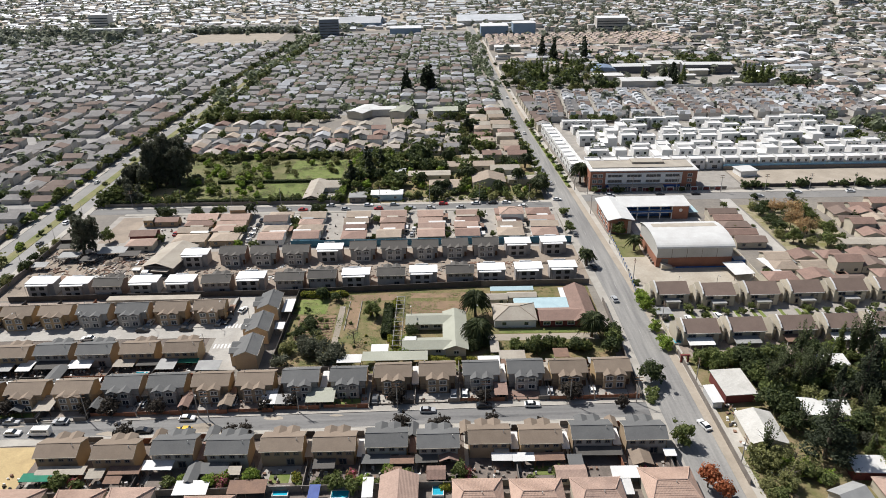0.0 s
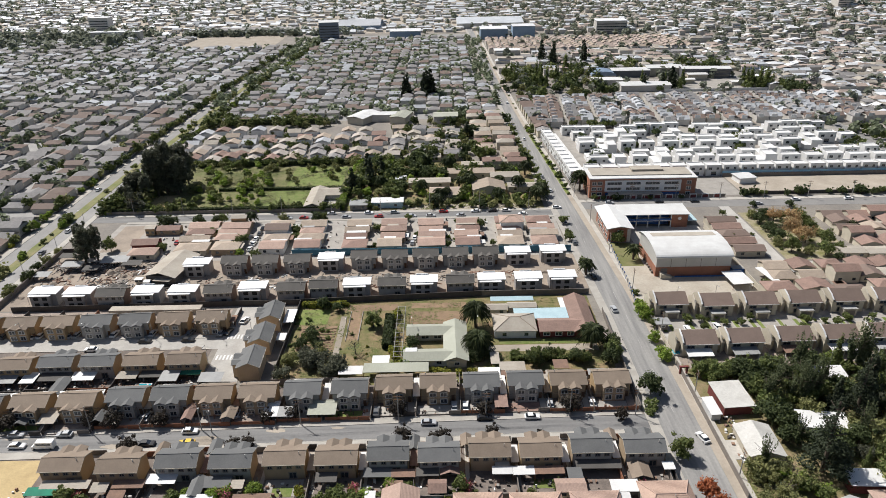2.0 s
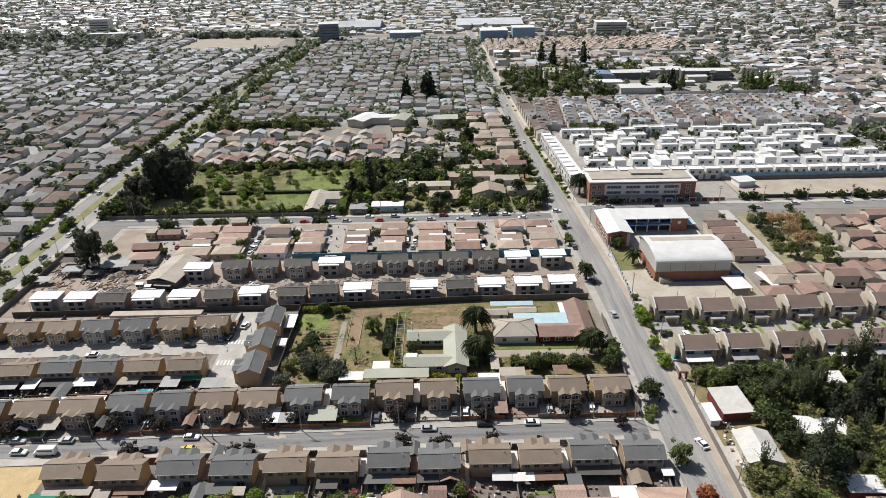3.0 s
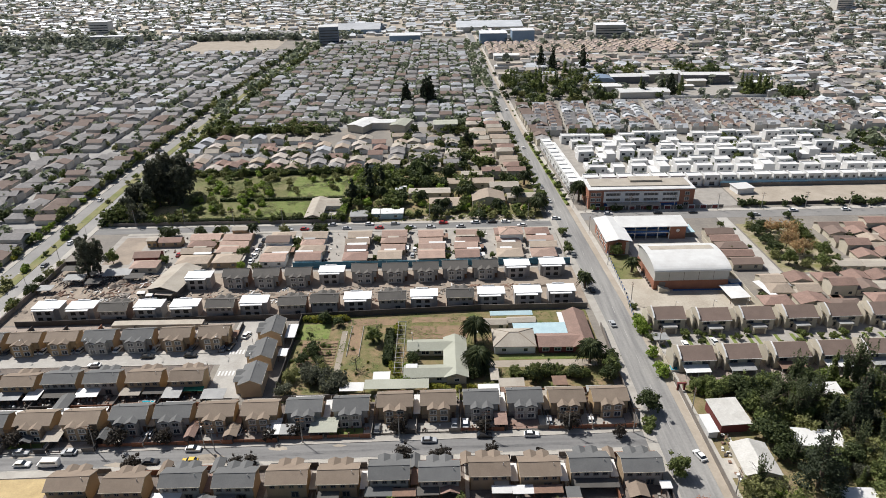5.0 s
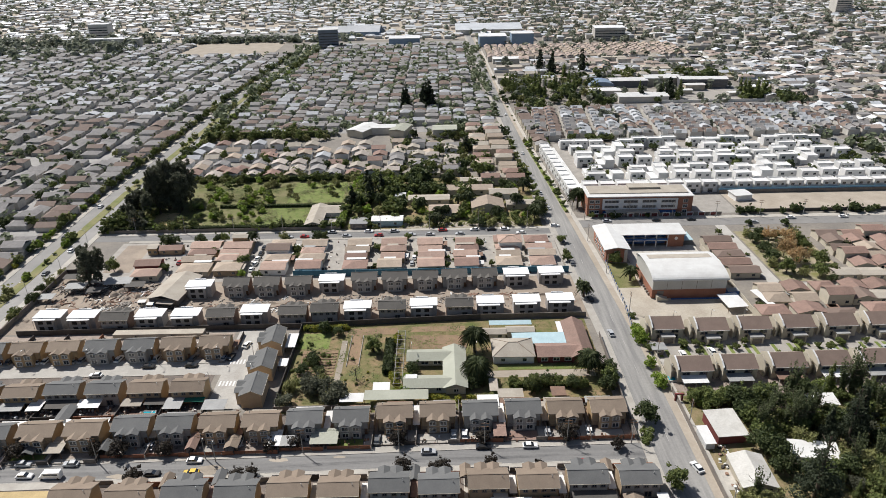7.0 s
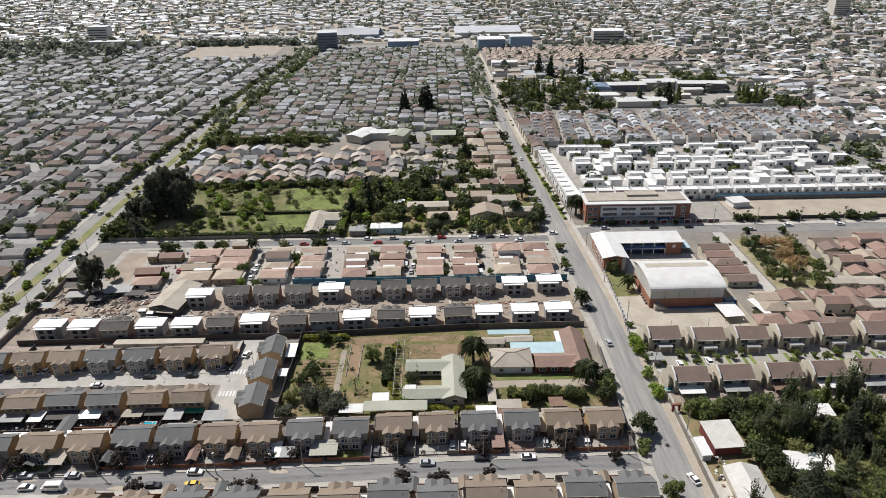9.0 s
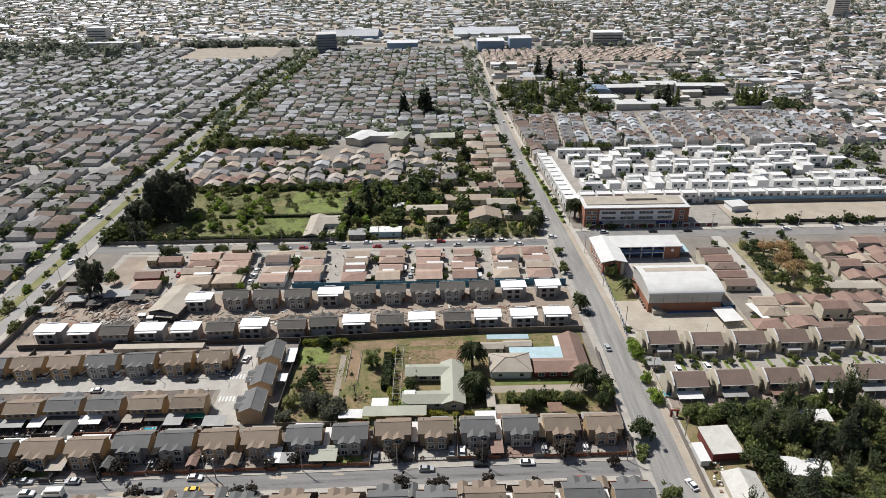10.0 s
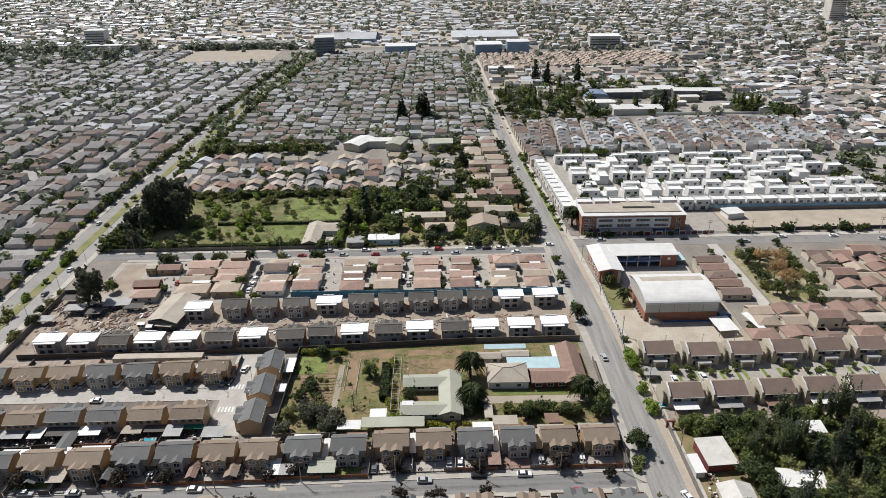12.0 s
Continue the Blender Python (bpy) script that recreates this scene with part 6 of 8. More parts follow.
# ---- far districts, joined ----
def district(name, spots, mats, label, w=(9.5, 11), d=(7, 8.5), h=(2.6, 5.0), rise=1.6, kinds=("hip", "x", "y")):
    """Many far houses: one mesh of walls and one for each roof colour."""
    walls, roofs = bmesh.new(), {m: bmesh.new() for m in mats}
    for x, y in spots:
        ww, dd, hh, k = rnd.uniform(*w), rnd.uniform(*d), rnd.choice(h), rnd.choice(kinds)
        box(walls, x - ww / 2 + 0.3, x + ww / 2 - 0.3, y - dd / 2 + 0.3, y + dd / 2 - 0.3, 0, hh)
        bm = roofs[rnd.choice(mats)]
        if k == "flat":
            box(bm, x - ww / 2, x + ww / 2, y - dd / 2, y + dd / 2, hh, hh + 0.4)
        else:
            {"hip": hip, "x": gable_x, "y": gable_y}[k](bm, x - ww / 2, x + ww / 2, y - dd / 2, y + dd / 2, hh, hh + rise)
    ob = thing(name, label, "houses", kind="stuff")
    tagged(part("walls", walls, M["far_wall"], ob), kind="stuff")
    for m, bm in roofs.items():
        tagged(part("roofs", bm, M[m], ob), kind="stuff")


district("western_houses", [p for p in LEFT[56:] if p[1] < 520], ("far_roof", "far_roof", "umber_roof"), "long rows of grey-roofed houses reaching into the distance", w=(10.4, 12), d=(7.6, 8.6), h=(2.5, 2.5, 4.3), kinds=("hip", "hip", "y", "x"))
# beyond 520 m the roof colour turns paler and bluer, haze put into paint
district("western_far_houses", [p for p in LEFT[56:] if p[1] >= 520], ("fibre", "far_roof", "far_roof"), "rows of far houses with roofs paled for haze", w=(10.4, 12), d=(7.6, 8.6), h=(2.5, 2.5, 4.0), kinds=("hip", "hip", "y", "x"))
spots = []
for j in range(34):
    y = 474 + 11.6 * j
    for k in range(22):
        x = -172 + 10.4 * k + rnd.uniform(-0.6, 0.6)
        if west_mid(y) + 17 < x < main_mid(y) - 12.5 and not (y > 806 and x < -138) and not (y < 488 and -75 < x < 16) and rnd.random() < 0.96:
            spots.append((x, y + rnd.uniform(-0.5, 0.5)))
district("middle_houses", spots, ("far_roof", "umber_roof", "far_roof", "fibre", "far_roof"), "rows of hip-roofed houses beyond the school", w=(8.8, 9.8), d=(6.8, 8.0), h=(2.5, 2.5, 4.2), kinds=("hip", "hip", "x"))
spots = []
for b in range(11):
    for s in range(2):
        for k in range(9):
            spots.append((70 + 21.5 * b + 9.4 * s + 0.8 * k + rnd.uniform(-0.4, 0.4), 451 + 8.6 * k + 3 * (b % 2)))
district("grey_terraces", spots, ("far_roof", "umber_roof", "fibre"), "terraces of grey-roofed houses behind the white estate", w=(8.4, 9.2), d=(7.2, 7.8), h=(4.0, 4.4), rise=1.9, kinds=("y", "x", "x"))
ends = bmesh.new()
for x, y in spots:  # pale party walls that stand proud of the roofs
    box(ends, x - 3.6, x + 0.2, y - 4.2, y - 3.9, 3.9, 6.3)
tagged(part("party_walls", ends, M["white_wall"]), "pale party walls standing proud of terrace roofs", "walls", kind="stuff")
spots = []
for j in range(8):
    for k in range(34):
        x, y = 58 + 8.6 * k + rnd.uniform(-0.5, 0.5), 752 + 10.5 * j
        if x < 280:
            spots.append((x, y))
district("pink_terraces", spots, ("far_pink", "far_pink", "tan_tile"), "rows of pink-roofed terraces near the factories", w=(7, 7.6), h=(5.0,), kinds=("y", "y", "x"))


def scatter(n, x0, x1, y0, y1, keep=lambda x, y: True):
    out = []
    while len(out) < n:
        x, y = rnd.uniform(x0, x1), rnd.uniform(y0, y1)
        if keep(x, y):
            out.append((round(x / 13) * 13 + rnd.uniform(-2, 2), round(y / 11) * 11 + rnd.uniform(-1.5, 1.5)))
    return out


district("factory_side_houses", scatter(260, 62, 330, 628, 756), ("far_roof", "galvanised", "dust_roof", "far_pink"), "low houses and sheds behind the factories", w=(8, 18), d=(7, 11), kinds=("hip", "x", "flat"))
district("eastern_houses", scatter(2500, 270, 1000, 250, 1350, lambda x, y: x > 330 or y > 445), ("far_white", "galvanised", "far_pink", "dust_roof", "far_roof"), "low mixed houses with pale roofs to the east", w=(7, 15), d=(6, 10), kinds=("hip", "x", "y", "flat", "flat"))
district("eastern_near_houses", scatter(620, 330, 620, 225, 460), ("far_pink", "dust_roof", "far_roof", "galvanised"), "close low houses east of the white estate", w=(8, 13), d=(6, 9), kinds=("hip", "x", "y", "flat"))
district("eastern_middle_houses", scatter(1000, 300, 640, 445, 780), ("far_white", "galvanised", "far_pink", "dust_roof", "far_roof"), "close low houses with pale roofs behind the factories", w=(8, 14), d=(6, 10), kinds=("hip", "x", "y", "flat"))
district("northern_houses", scatter(2600, 60, 1000, 880, 1800), ("far_white", "galvanised", "dust_roof", "galvanised", "fibre", "far_pink"), "low mixed city roofs in the north", w=(7, 15), d=(6, 10), kinds=("hip", "x", "flat", "flat"))
district("far_city", scatter(5200, -1300, 60, 922, 1900), ("galvanised", "fibre", "galvanised", "dust_roof", "fibre", "far_white"), "far city of pale low roofs", w=(7, 16), d=(6, 10), h=(2.5, 3.0), kinds=("hip", "x", "flat", "flat"))
district("western_edge", scatter(500, -1100, -620, 300, 905), ("far_roof", "far_pink"), "grey roofs at the western edge of the town")


def hall(x, y, w, d, h, roof, wall, label, rz=0.0, floors=0, name="industrial_hall", low=True):
    """A large far building with a flat roof, a parapet and window bands."""
    ob = thing(name, label, "building")
    part("wall", boxes((-w / 2, w / 2, -d / 2, d / 2, 0, h)), M[wall], ob)
    if low:
        bm = bmesh.new()
        gable_x(bm, -w / 2 - 0.5, w / 2 + 0.5, -d / 2 - 0.5, d / 2 + 0.5, h, h + 0.08 * d, 0.3)
        part("roof", bm, M[roof], ob)
    else:
        part("roof", boxes((-w / 2 - 0.4, w / 2 + 0.4, -d / 2 - 0.4, d / 2 + 0.4, h, h + 0.6)), M[roof], ob)
    for f_ in range(floors):
        part("window_band", boxes((-w / 2 + 1, w / 2 - 1, -d / 2 - 0.12, -d / 2 + 0.05, 1.3 + 3.2 * f_, 2.4 + 3.2 * f_)), M["glass"], ob)
    return place(ob, x, y, rz)


hall(-55, 474, 22, 13, 5, "white_sheet", "cream_wall", "school block with folded white roof", 62)
hall(-28, 472, 18, 11, 5, "sage_roof", "cream_wall", "school block with folded pale roof", 75)
hall(-42, 476, 20, 9, 5, "white_sheet", "far_wall", "long white-roofed school wing")
hall(3.6, 468, 16.5, 12, 5.5, "sage_roof", "far_wall", "long building with olive roof")
hall(169.5, 560, 41, 16, 5, "white_sheet", "far_wall", "long low white-roofed factory")
hall(204, 622, 32, 16, 7, "white_sheet", "cream_wall", "cream factory hall with white roof")
hall(172, 617, 34, 14, 6, "white_sheet", "far_dark", "dark factory hall with white roof")
hall(144, 584, 25, 12, 4.5, "white_sheet", "far_wall", "low white factory hall building")
hall(-136, 868, 24, 22, 22, "white_sheet", "far_glass", "dark eight-storey office block with pale top", 8, 6, "office_block", False)
hall(-42, 878, 38, 24, 9, "far_white", "far_blue", "long low blue-walled warehouse building", 0, 0, "warehouse", False)
hall(67.5, 862, 33, 26, 12, "far_white", "far_blue", "tall blue-walled warehouse by the avenue", 0, 0, "warehouse", False)
hall(103.5, 858, 27, 22, 15, "far_white", "far_blue", "blue-walled office building by warehouses", 0, 0, "warehouse", False)
hall(219, 893, 38, 22, 15, "far_white", "far_wall", "pale glass-fronted office building", -3, 4, "office_block", False)
hall(70, 980, 90, 60, 7, "galvanised", "far_wall", "large grey-roofed distribution hall")
hall(-120, 985, 80, 60, 6, "fibre", "far_blue", "large blue-grey distribution hall")
hall(-420, 905, 70, 12, 10, "far_white", "far_wall", "long grey hall at the field", 0, 0, "industrial_hall", False)
hall(-250, 940, 120, 26, 6, "far_roof", "far_wall", "long grey hall at the field", 0, 0, "industrial_hall", False)
hall(-460, 960, 26, 16, 22, "far_white", "white_wall", "pale apartment slab in the distance", 0, 6, "apartment_block", False)
hall(640, 1120, 24, 22, 34, "far_wall", "far_wall", "pale tower block in the distance", 0, 11, "apartment_block", False)
hall(-560, 700, 60, 20, 6, "far_white", "far_wall", "long low white hall")
hall(430, 500, 40, 14, 5, "far_white", "far_wall", "long low white hall")
hall(480, 640, 60, 16, 6, "far_white", "far_wall", "long low white hall")

hall(237, 608, 42, 13, 8, "white_sheet", "far_dark", "long two-storey factory wing with white roof", -5, 2)
hall(226, 596, 17, 8, 5, "white_sheet", "cream_wall", "low factory annex with pale roof")
hall(214, 582, 10, 6, 3.5, "white_sheet", "cream_wall", "small white-roofed factory shed")
hall(262, 572, 30, 5, 3, "white_sheet", "far_wall", "long narrow white-roofed factory shed", 2)
structure("factory_wall", boxes((184, 277, 549.0, 549.4, 0, 2.2)), M["white_wall"], "long pale wall before the factory grounds", "wall")
hall(73, 744, 28, 14, 5, "white_sheet", "far_wall", "low white-roofed depot by the avenue")
hall(106.5, 671, 23, 8, 4, "far_pink", "far_wall", "long low pink-roofed block among trees")


def vault_hall():
    ob = thing("industrial_hall", "blue-grey vaulted factory hall among trees", "building")
    part("wall", boxes((-10.5, 10.5, -9, 9, 0, 4)), M["far_wall"], ob)
    bm = bmesh.new()
    arc = [(-11 * math.cos(math.pi * i / 12), 4 + 3.6 * math.sin(math.pi * i / 12)) for i in range(13)]
    solid(bm, [(x, -9.5, z) for x, z in arc], [(x, 9.5, z) for x, z in arc])
    part("roof", bm, M["blue_vault"], ob, "blue-grey sheet vault")
    return place(ob, 145.4, 608)


vault_hall()
# white hut and parked trailer on the lot past the school
hut_ = thing("gate_building", "low white building with a pale flat roof", "building")
part("wall", boxes((-4.5, 4.5, -4, 4, 0, 3.0)), M["white_wall"], hut_)
part("roof", boxes((-5, 5, -4.5, 4.5, 3.0, 3.25)), M["white_sheet"], hut_)
place(hut_, 160.5, 336.0, 8)

# ---- trees ----
def crown_mesh(name, material, lobes, count, size, seed, shell=0.45):
    """Leaf clumps strewn over uneven lobes (x, y, z, rx, rz): each clump is a crossed pair of small bent blades."""
    r = random.Random(seed)
    verts, faces = [], []
    weights = [l[3] * l[3] + l[3] * l[4] for l in lobes]
    for _ in range(count):
        lx, ly, lz, rx, rz = r.choices(lobes, weights)[0]
        v = Vector((r.gauss(0, 1), r.gauss(0, 1), r.gauss(0, 1))).normalized() * (r.uniform(shell, 1.0) ** 0.7 if r.random() < 0.8 else r.uniform(0.9, 1.5))
        c = Vector((lx + v.x * rx, ly + v.y * rx, lz + v.z * rz))
        n = (v + Vector((r.uniform(-1, 1), r.uniform(-1, 1), r.uniform(-0.4, 1))) * 0.8).normalized()
        turn = n.to_track_quat("Z", "Y").to_matrix() @ Matrix.Rotation(r.uniform(0, 6.28), 3, "Z")
        s = size * r.uniform(0.6, 1.4)
        i = len(verts)
        for p in ((-s, -0.55 * s, -0.15 * s), (0.7 * s, -0.75 * s, 0.12 * s), (s, 0.5 * s, -0.2 * s), (-0.5 * s, 0.85 * s, 0.12 * s)):
            verts.append(tuple(c + turn @ Vector(p)))
        faces.append((i, i + 1, i + 2, i + 3))
    me = bpy.data.meshes.new(name)
    me.from_pydata(verts, [], faces)
    me.materials.append(material)
    return me


def join_last(bm, n):
    """Grows the newest limb, from vertex n on, out of the wood before it."""
    vs = list(bm.verts)
    bm.faces.new((vs[n], vs[n + 1], min(vs[:n], key=lambda v: (v.co - vs[n].co).length)))


def trunk_bm(h, r, limbs, seed):
    g = random.Random(seed)
    spread = 0.35 if h < 9 else 0.1
    bm = bmesh.new()
    mid = Vector((g.uniform(-0.15, 0.15), g.uniform(-0.15, 0.15), h * 0.55))
    tube(bm, (0, 0, -0.1), mid, r, r * 0.75, 7)
    tube(bm, mid, (mid.x * 1.5, mid.y * 1.5, h), r * 0.75, r * 0.4, 6)
    join_last(bm, 14)
    for i in range(limbs):
        n = len(bm.verts)
        a = 2 * math.pi * i / limbs + g.uniform(-0.4, 0.4)
        z = h * g.uniform(0.5, 0.9)
        l = h * spread * g.uniform(0.8, 1.2)
        tube(bm, (mid.x, mid.y, z), (mid.x + math.cos(a) * l, mid.y + math.sin(a) * l, z + l * 0.8), r * 0.35, r * 0.12, 5)
        join_last(bm, n)
    return bm


def round_lobes(rad, h, n, seed):
    """An uneven crown: a core, a ring of lobes and small tufts that break the outline."""
    g = random.Random(seed)
    out = [(0, 0, h - rad * 0.85, rad * 0.6, rad * 0.6)]
    for i in range(n):
        a = 2 * math.pi * i / n + g.uniform(-0.5, 0.5)
        q = rad * g.uniform(0.45, 0.7)
        out.append((math.cos(a) * q, math.sin(a) * q, h - rad * g.uniform(0.55, 1.45), rad * g.uniform(0.28, 0.5), rad * g.uniform(0.25, 0.42)))
    for i in range(n):
        a = g.uniform(0, 6.28)
        q = rad * g.uniform(0.5, 1.0)
        out.append((math.cos(a) * q, math.sin(a) * q, h - rad * g.uniform(0.2, 1.5), rad * g.uniform(0.12, 0.24), rad * g.uniform(0.12, 0.24)))
    return out


def tree(name, leaf, lobes, count, size, trunk_h, trunk_r, limbs, label, seed, group=""):
    ob = thing(name, label, "tree", group)
    if name != "shrub":
        part("trunk", trunk_bm(trunk_h, trunk_r, limbs, seed), M["bark"], ob)
    crown = new("crown", crown_mesh("crown", M["leaf_" + leaf], lobes, int(count * (1.1 if name == "shrub" else 1.4)), size * (0.85 if name == "shrub" else 0.75), seed))
    crown.parent = ob
    return ob


def palm_tree(h, fronds, reach, seed):
    g = random.Random(seed)
    ob = thing("palm_tree", "tall palm with a full crown of drooping fronds", "palm tree")
    bm = bmesh.new()
    tube(bm, (0, 0, -0.1), (0.1, 0, h * 0.5), 0.55, 0.42, 9)
    tube(bm, (0.1, 0, h * 0.5), (0.1, 0.05, h), 0.42, 0.5, 9)
    part("trunk", bm, M["bark"], ob)
    verts, faces = [], []
    for i in range(fronds):
        a, up = g.uniform(0, 6.28), g.uniform(-0.45, 1.25)
        l = reach * g.uniform(0.8, 1.1)
        side = Vector((-math.sin(a), math.cos(a), 0))
        prev = None
        for k in range(9):
            t = k / 8
            rr = l * (math.sin(up) * 0.0 + math.cos(up) * t + 0.12 * t)
            z = h + 0.3 + l * (math.sin(up) * t - 0.75 * t * t)
            c = Vector((math.cos(a) * rr, math.sin(a) * rr, z))
            w = 0.5 * math.sin(math.pi * min(t + 0.12, 1.0)) + 0.05
            if prev is not None:
                for s in (-1, 1):
                    j = len(verts)
                    out = (c - prev).normalized()
                    verts += [tuple(prev), tuple(c), tuple(c + side * s * w + out * 0.25 - Vector((0, 0, 0.28))), tuple(prev + side * s * w + out * 0.05 - Vector((0, 0, 0.22)))]
                    faces.append((j, j + 1, j + 2, j + 3))
            prev = c
    me = bpy.data.meshes.new("crown")
    me.from_pydata(verts, [], faces)
    me.materials.append(M["leaf_palm"])
    new("crown", me).parent = ob
    return ob


def tall_lobes(rad, h, n, seed, base=0.15):
    g = random.Random(seed)
    out = []
    for i in range(n):
        t = i / (n - 1)
        rr = rad * (1 - 0.8 * t) * g.uniform(0.75, 1.1)
        a = g.uniform(0, 6.28)
        out.append((math.cos(a) * rad * 0.3 * (1 - t), math.sin(a) * rad * 0.3 * (1 - t), h * (base + (0.95 - base) * t), rr, h * 0.9 / n))
    return out


def gum_lobes(seed):
    """A tall ragged crown of hanging tufts from near the ground to the top."""
    g = random.Random(seed)
    out = []
    for i in range(64):
        t = g.random() ** 0.8
        z = 3.0 + 15.5 * t
        rad = 4.6 * (1 - 0.7 * abs(t - 0.35) ** 1.2) * g.uniform(0.1, 1.0)
        a = g.uniform(0, 6.28)
        out.append((math.cos(a) * rad, math.sin(a) * rad, z, g.uniform(0.5, 1.3), g.uniform(0.8, 2.0)))
    return out


def wisp_lobes(seed):
    """Upright sprays of fine leaves that fan out from a low fork, with gaps between them."""
    g = random.Random(seed)
    out = []
    for i in range(15):
        a, lean, top = g.uniform(0, 6.28), g.uniform(0.3, 3.0), g.uniform(7.0, 11.5)
        for k in range(7):
            t = (k + 1) / 7
            out.append((math.cos(a) * lean * t, math.sin(a) * lean * t, 2.0 + (top - 2.0) * t, 0.55 - 0.35 * t, 0.95))
    return out


def cedar_lobes(rad, h, seed):
    """Flat drooping tiers of boughs round a straight stem, with gaps between them."""
    g = random.Random(seed)
    out = []
    for i in range(12):
        t = i / 11
        q = rad * (1 - 0.92 * t)
        for k in range(max(2, int(7 * (1 - t)))):
            a = g.uniform(0, 6.28)
            p = q * g.uniform(0.35, 0.8)
            out.append((math.cos(a) * p, math.sin(a) * p, h * (0.14 + 0.83 * t) - 0.12 * p, 0.3 + q * g.uniform(0.2, 0.42), g.uniform(0.3, 0.55)))
    return out


# name, leaf, lobes, clumps, clump size, trunk height and radius, limbs, label
SORTS = {
    "green": ("tree", "green", round_lobes(3.0, 6.5, 8, 1), 1000, 0.34, 4.5, 0.2, 5, "leafy green garden tree with broad crown"),
    "green2": ("tree", "green", round_lobes(2.6, 5.2, 7, 2), 800, 0.32, 3.6, 0.18, 5, "small leafy green garden tree"),
    "deep": ("tree", "deep", round_lobes(3.2, 6.5, 9, 3), 1100, 0.34, 4.2, 0.22, 5, "dense dark green garden tree"),
    "bright": ("tree", "bright", round_lobes(2.4, 4.6, 7, 4), 700, 0.3, 3.0, 0.15, 5, "bright green small street tree"),
    "olive": ("tree", "olive", round_lobes(2.8, 5.2, 9, 5), 900, 0.28, 3.6, 0.18, 6, "olive-leaved spreading garden tree"),
    "plum": ("street_tree", "plum", round_lobes(2.2, 4.4, 7, 6), 620, 0.26, 3.0, 0.12, 5, "dark plum-leaved street tree on the pavement"),
    "rust": ("street_tree", "rust", round_lobes(2.6, 6.5, 8, 7), 900, 0.3, 4.2, 0.18, 5, "rusty red-leaved tree beside the avenue"),
    "ochre": ("tree", "ochre", round_lobes(3.8, 9.5, 15, 8), 950, 0.30, 6.8, 0.28, 6, "large plane tree with browning leaves"),
    "conifer": ("conifer", "needle", tall_lobes(3.4, 15, 11, 9), 1700, 0.38, 12.5, 0.3, 6, "tall dark conifer in a dense grove"),
    "cedar": ("conifer", "needle", cedar_lobes(3.9, 15, 12), 3600, 0.2, 14, 0.32, 6, "tall dark cedar with layered boughs"),
    "poplar": ("poplar", "green", tall_lobes(2.0, 13, 9, 10), 1300, 0.27, 10.5, 0.22, 5, "tall slender green poplar"),
    "gum": ("eucalyptus", "gum", gum_lobes(21), 2500, 0.44, 15, 0.45, 6, "huge dark eucalyptus beside the orchard"),
    "wisp": ("eucalyptus", "sage", wisp_lobes(33), 1500, 0.21, 8, 0.2, 9, "tall wispy grey-green tree with upright sprays"),
    "grey": ("tree", "gum", round_lobes(2.8, 5.4, 9, 35), 950, 0.28, 3.6, 0.18, 7, "grey-green garden tree with thin dusty leaves"),
    "bloom": ("shrub", "bloom", round_lobes(1.6, 3.0, 6, 22), 420, 0.24, 1.8, 0.1, 4, "pink flowering garden shrub"),
    "vine": ("shrub", "yellowing", round_lobes(1.7, 2.6, 7, 23), 420, 0.26, 1.8, 0.1, 4, "yellow-green climbing garden shrub"),
    "bush": ("shrub", "green", round_lobes(1.4, 2.2, 6, 24), 380, 0.23, 1.2, 0.08, 4, "low green garden shrub"),
    "bare": ("bare_tree", "dusty", round_lobes(2.4, 5.0, 6, 25), 60, 0.2, 4.4, 0.16, 12, "almost leafless grey garden tree"),
}
TREES = {k: Stock(lambda v=v, i=i: tree(*v, 40 + i)) for i, (k, v) in enumerate(SORTS.items())}
TREES["palm"] = Stock(lambda: palm_tree(7.5, 190, 4.9, 26))
TREES["palm_small"] = Stock(lambda: palm_tree(5.0, 80, 3.4, 27))
POOL = {}  # far trees by stretch of land, joined later


def stretch(x, y):
    if x < -160:
        return "western_avenue_trees", "rows of trees along the western avenue"
    if y < 382:
        return ("orchard_trees", "scattered orchard trees and hedges on dry grass") if x < -52 else ("grove_trees", "thick garden trees round low houses") if x < 60 else ("estate_trees", "small trees between white houses and street")
    return ("school_trees", "dense trees round the white school") if x < 60 else ("factory_trees", "dense trees round the factories")


def plant(kind, x, y, s=1.0):
    scale = (s * rnd.uniform(0.9, 1.1), s * rnd.uniform(0.9, 1.1), s * rnd.uniform(0.88, 1.12))
    turn = rnd.uniform(0, 360)
    if y < 296 and x > -172 or kind in ("palm", "palm_small", "gum"):
        TREES[kind].at(x, y, turn, 0, scale=scale)
    else:
        POOL.setdefault((*stretch(x, y), kind), []).append((x, y, radians(turn), scale))


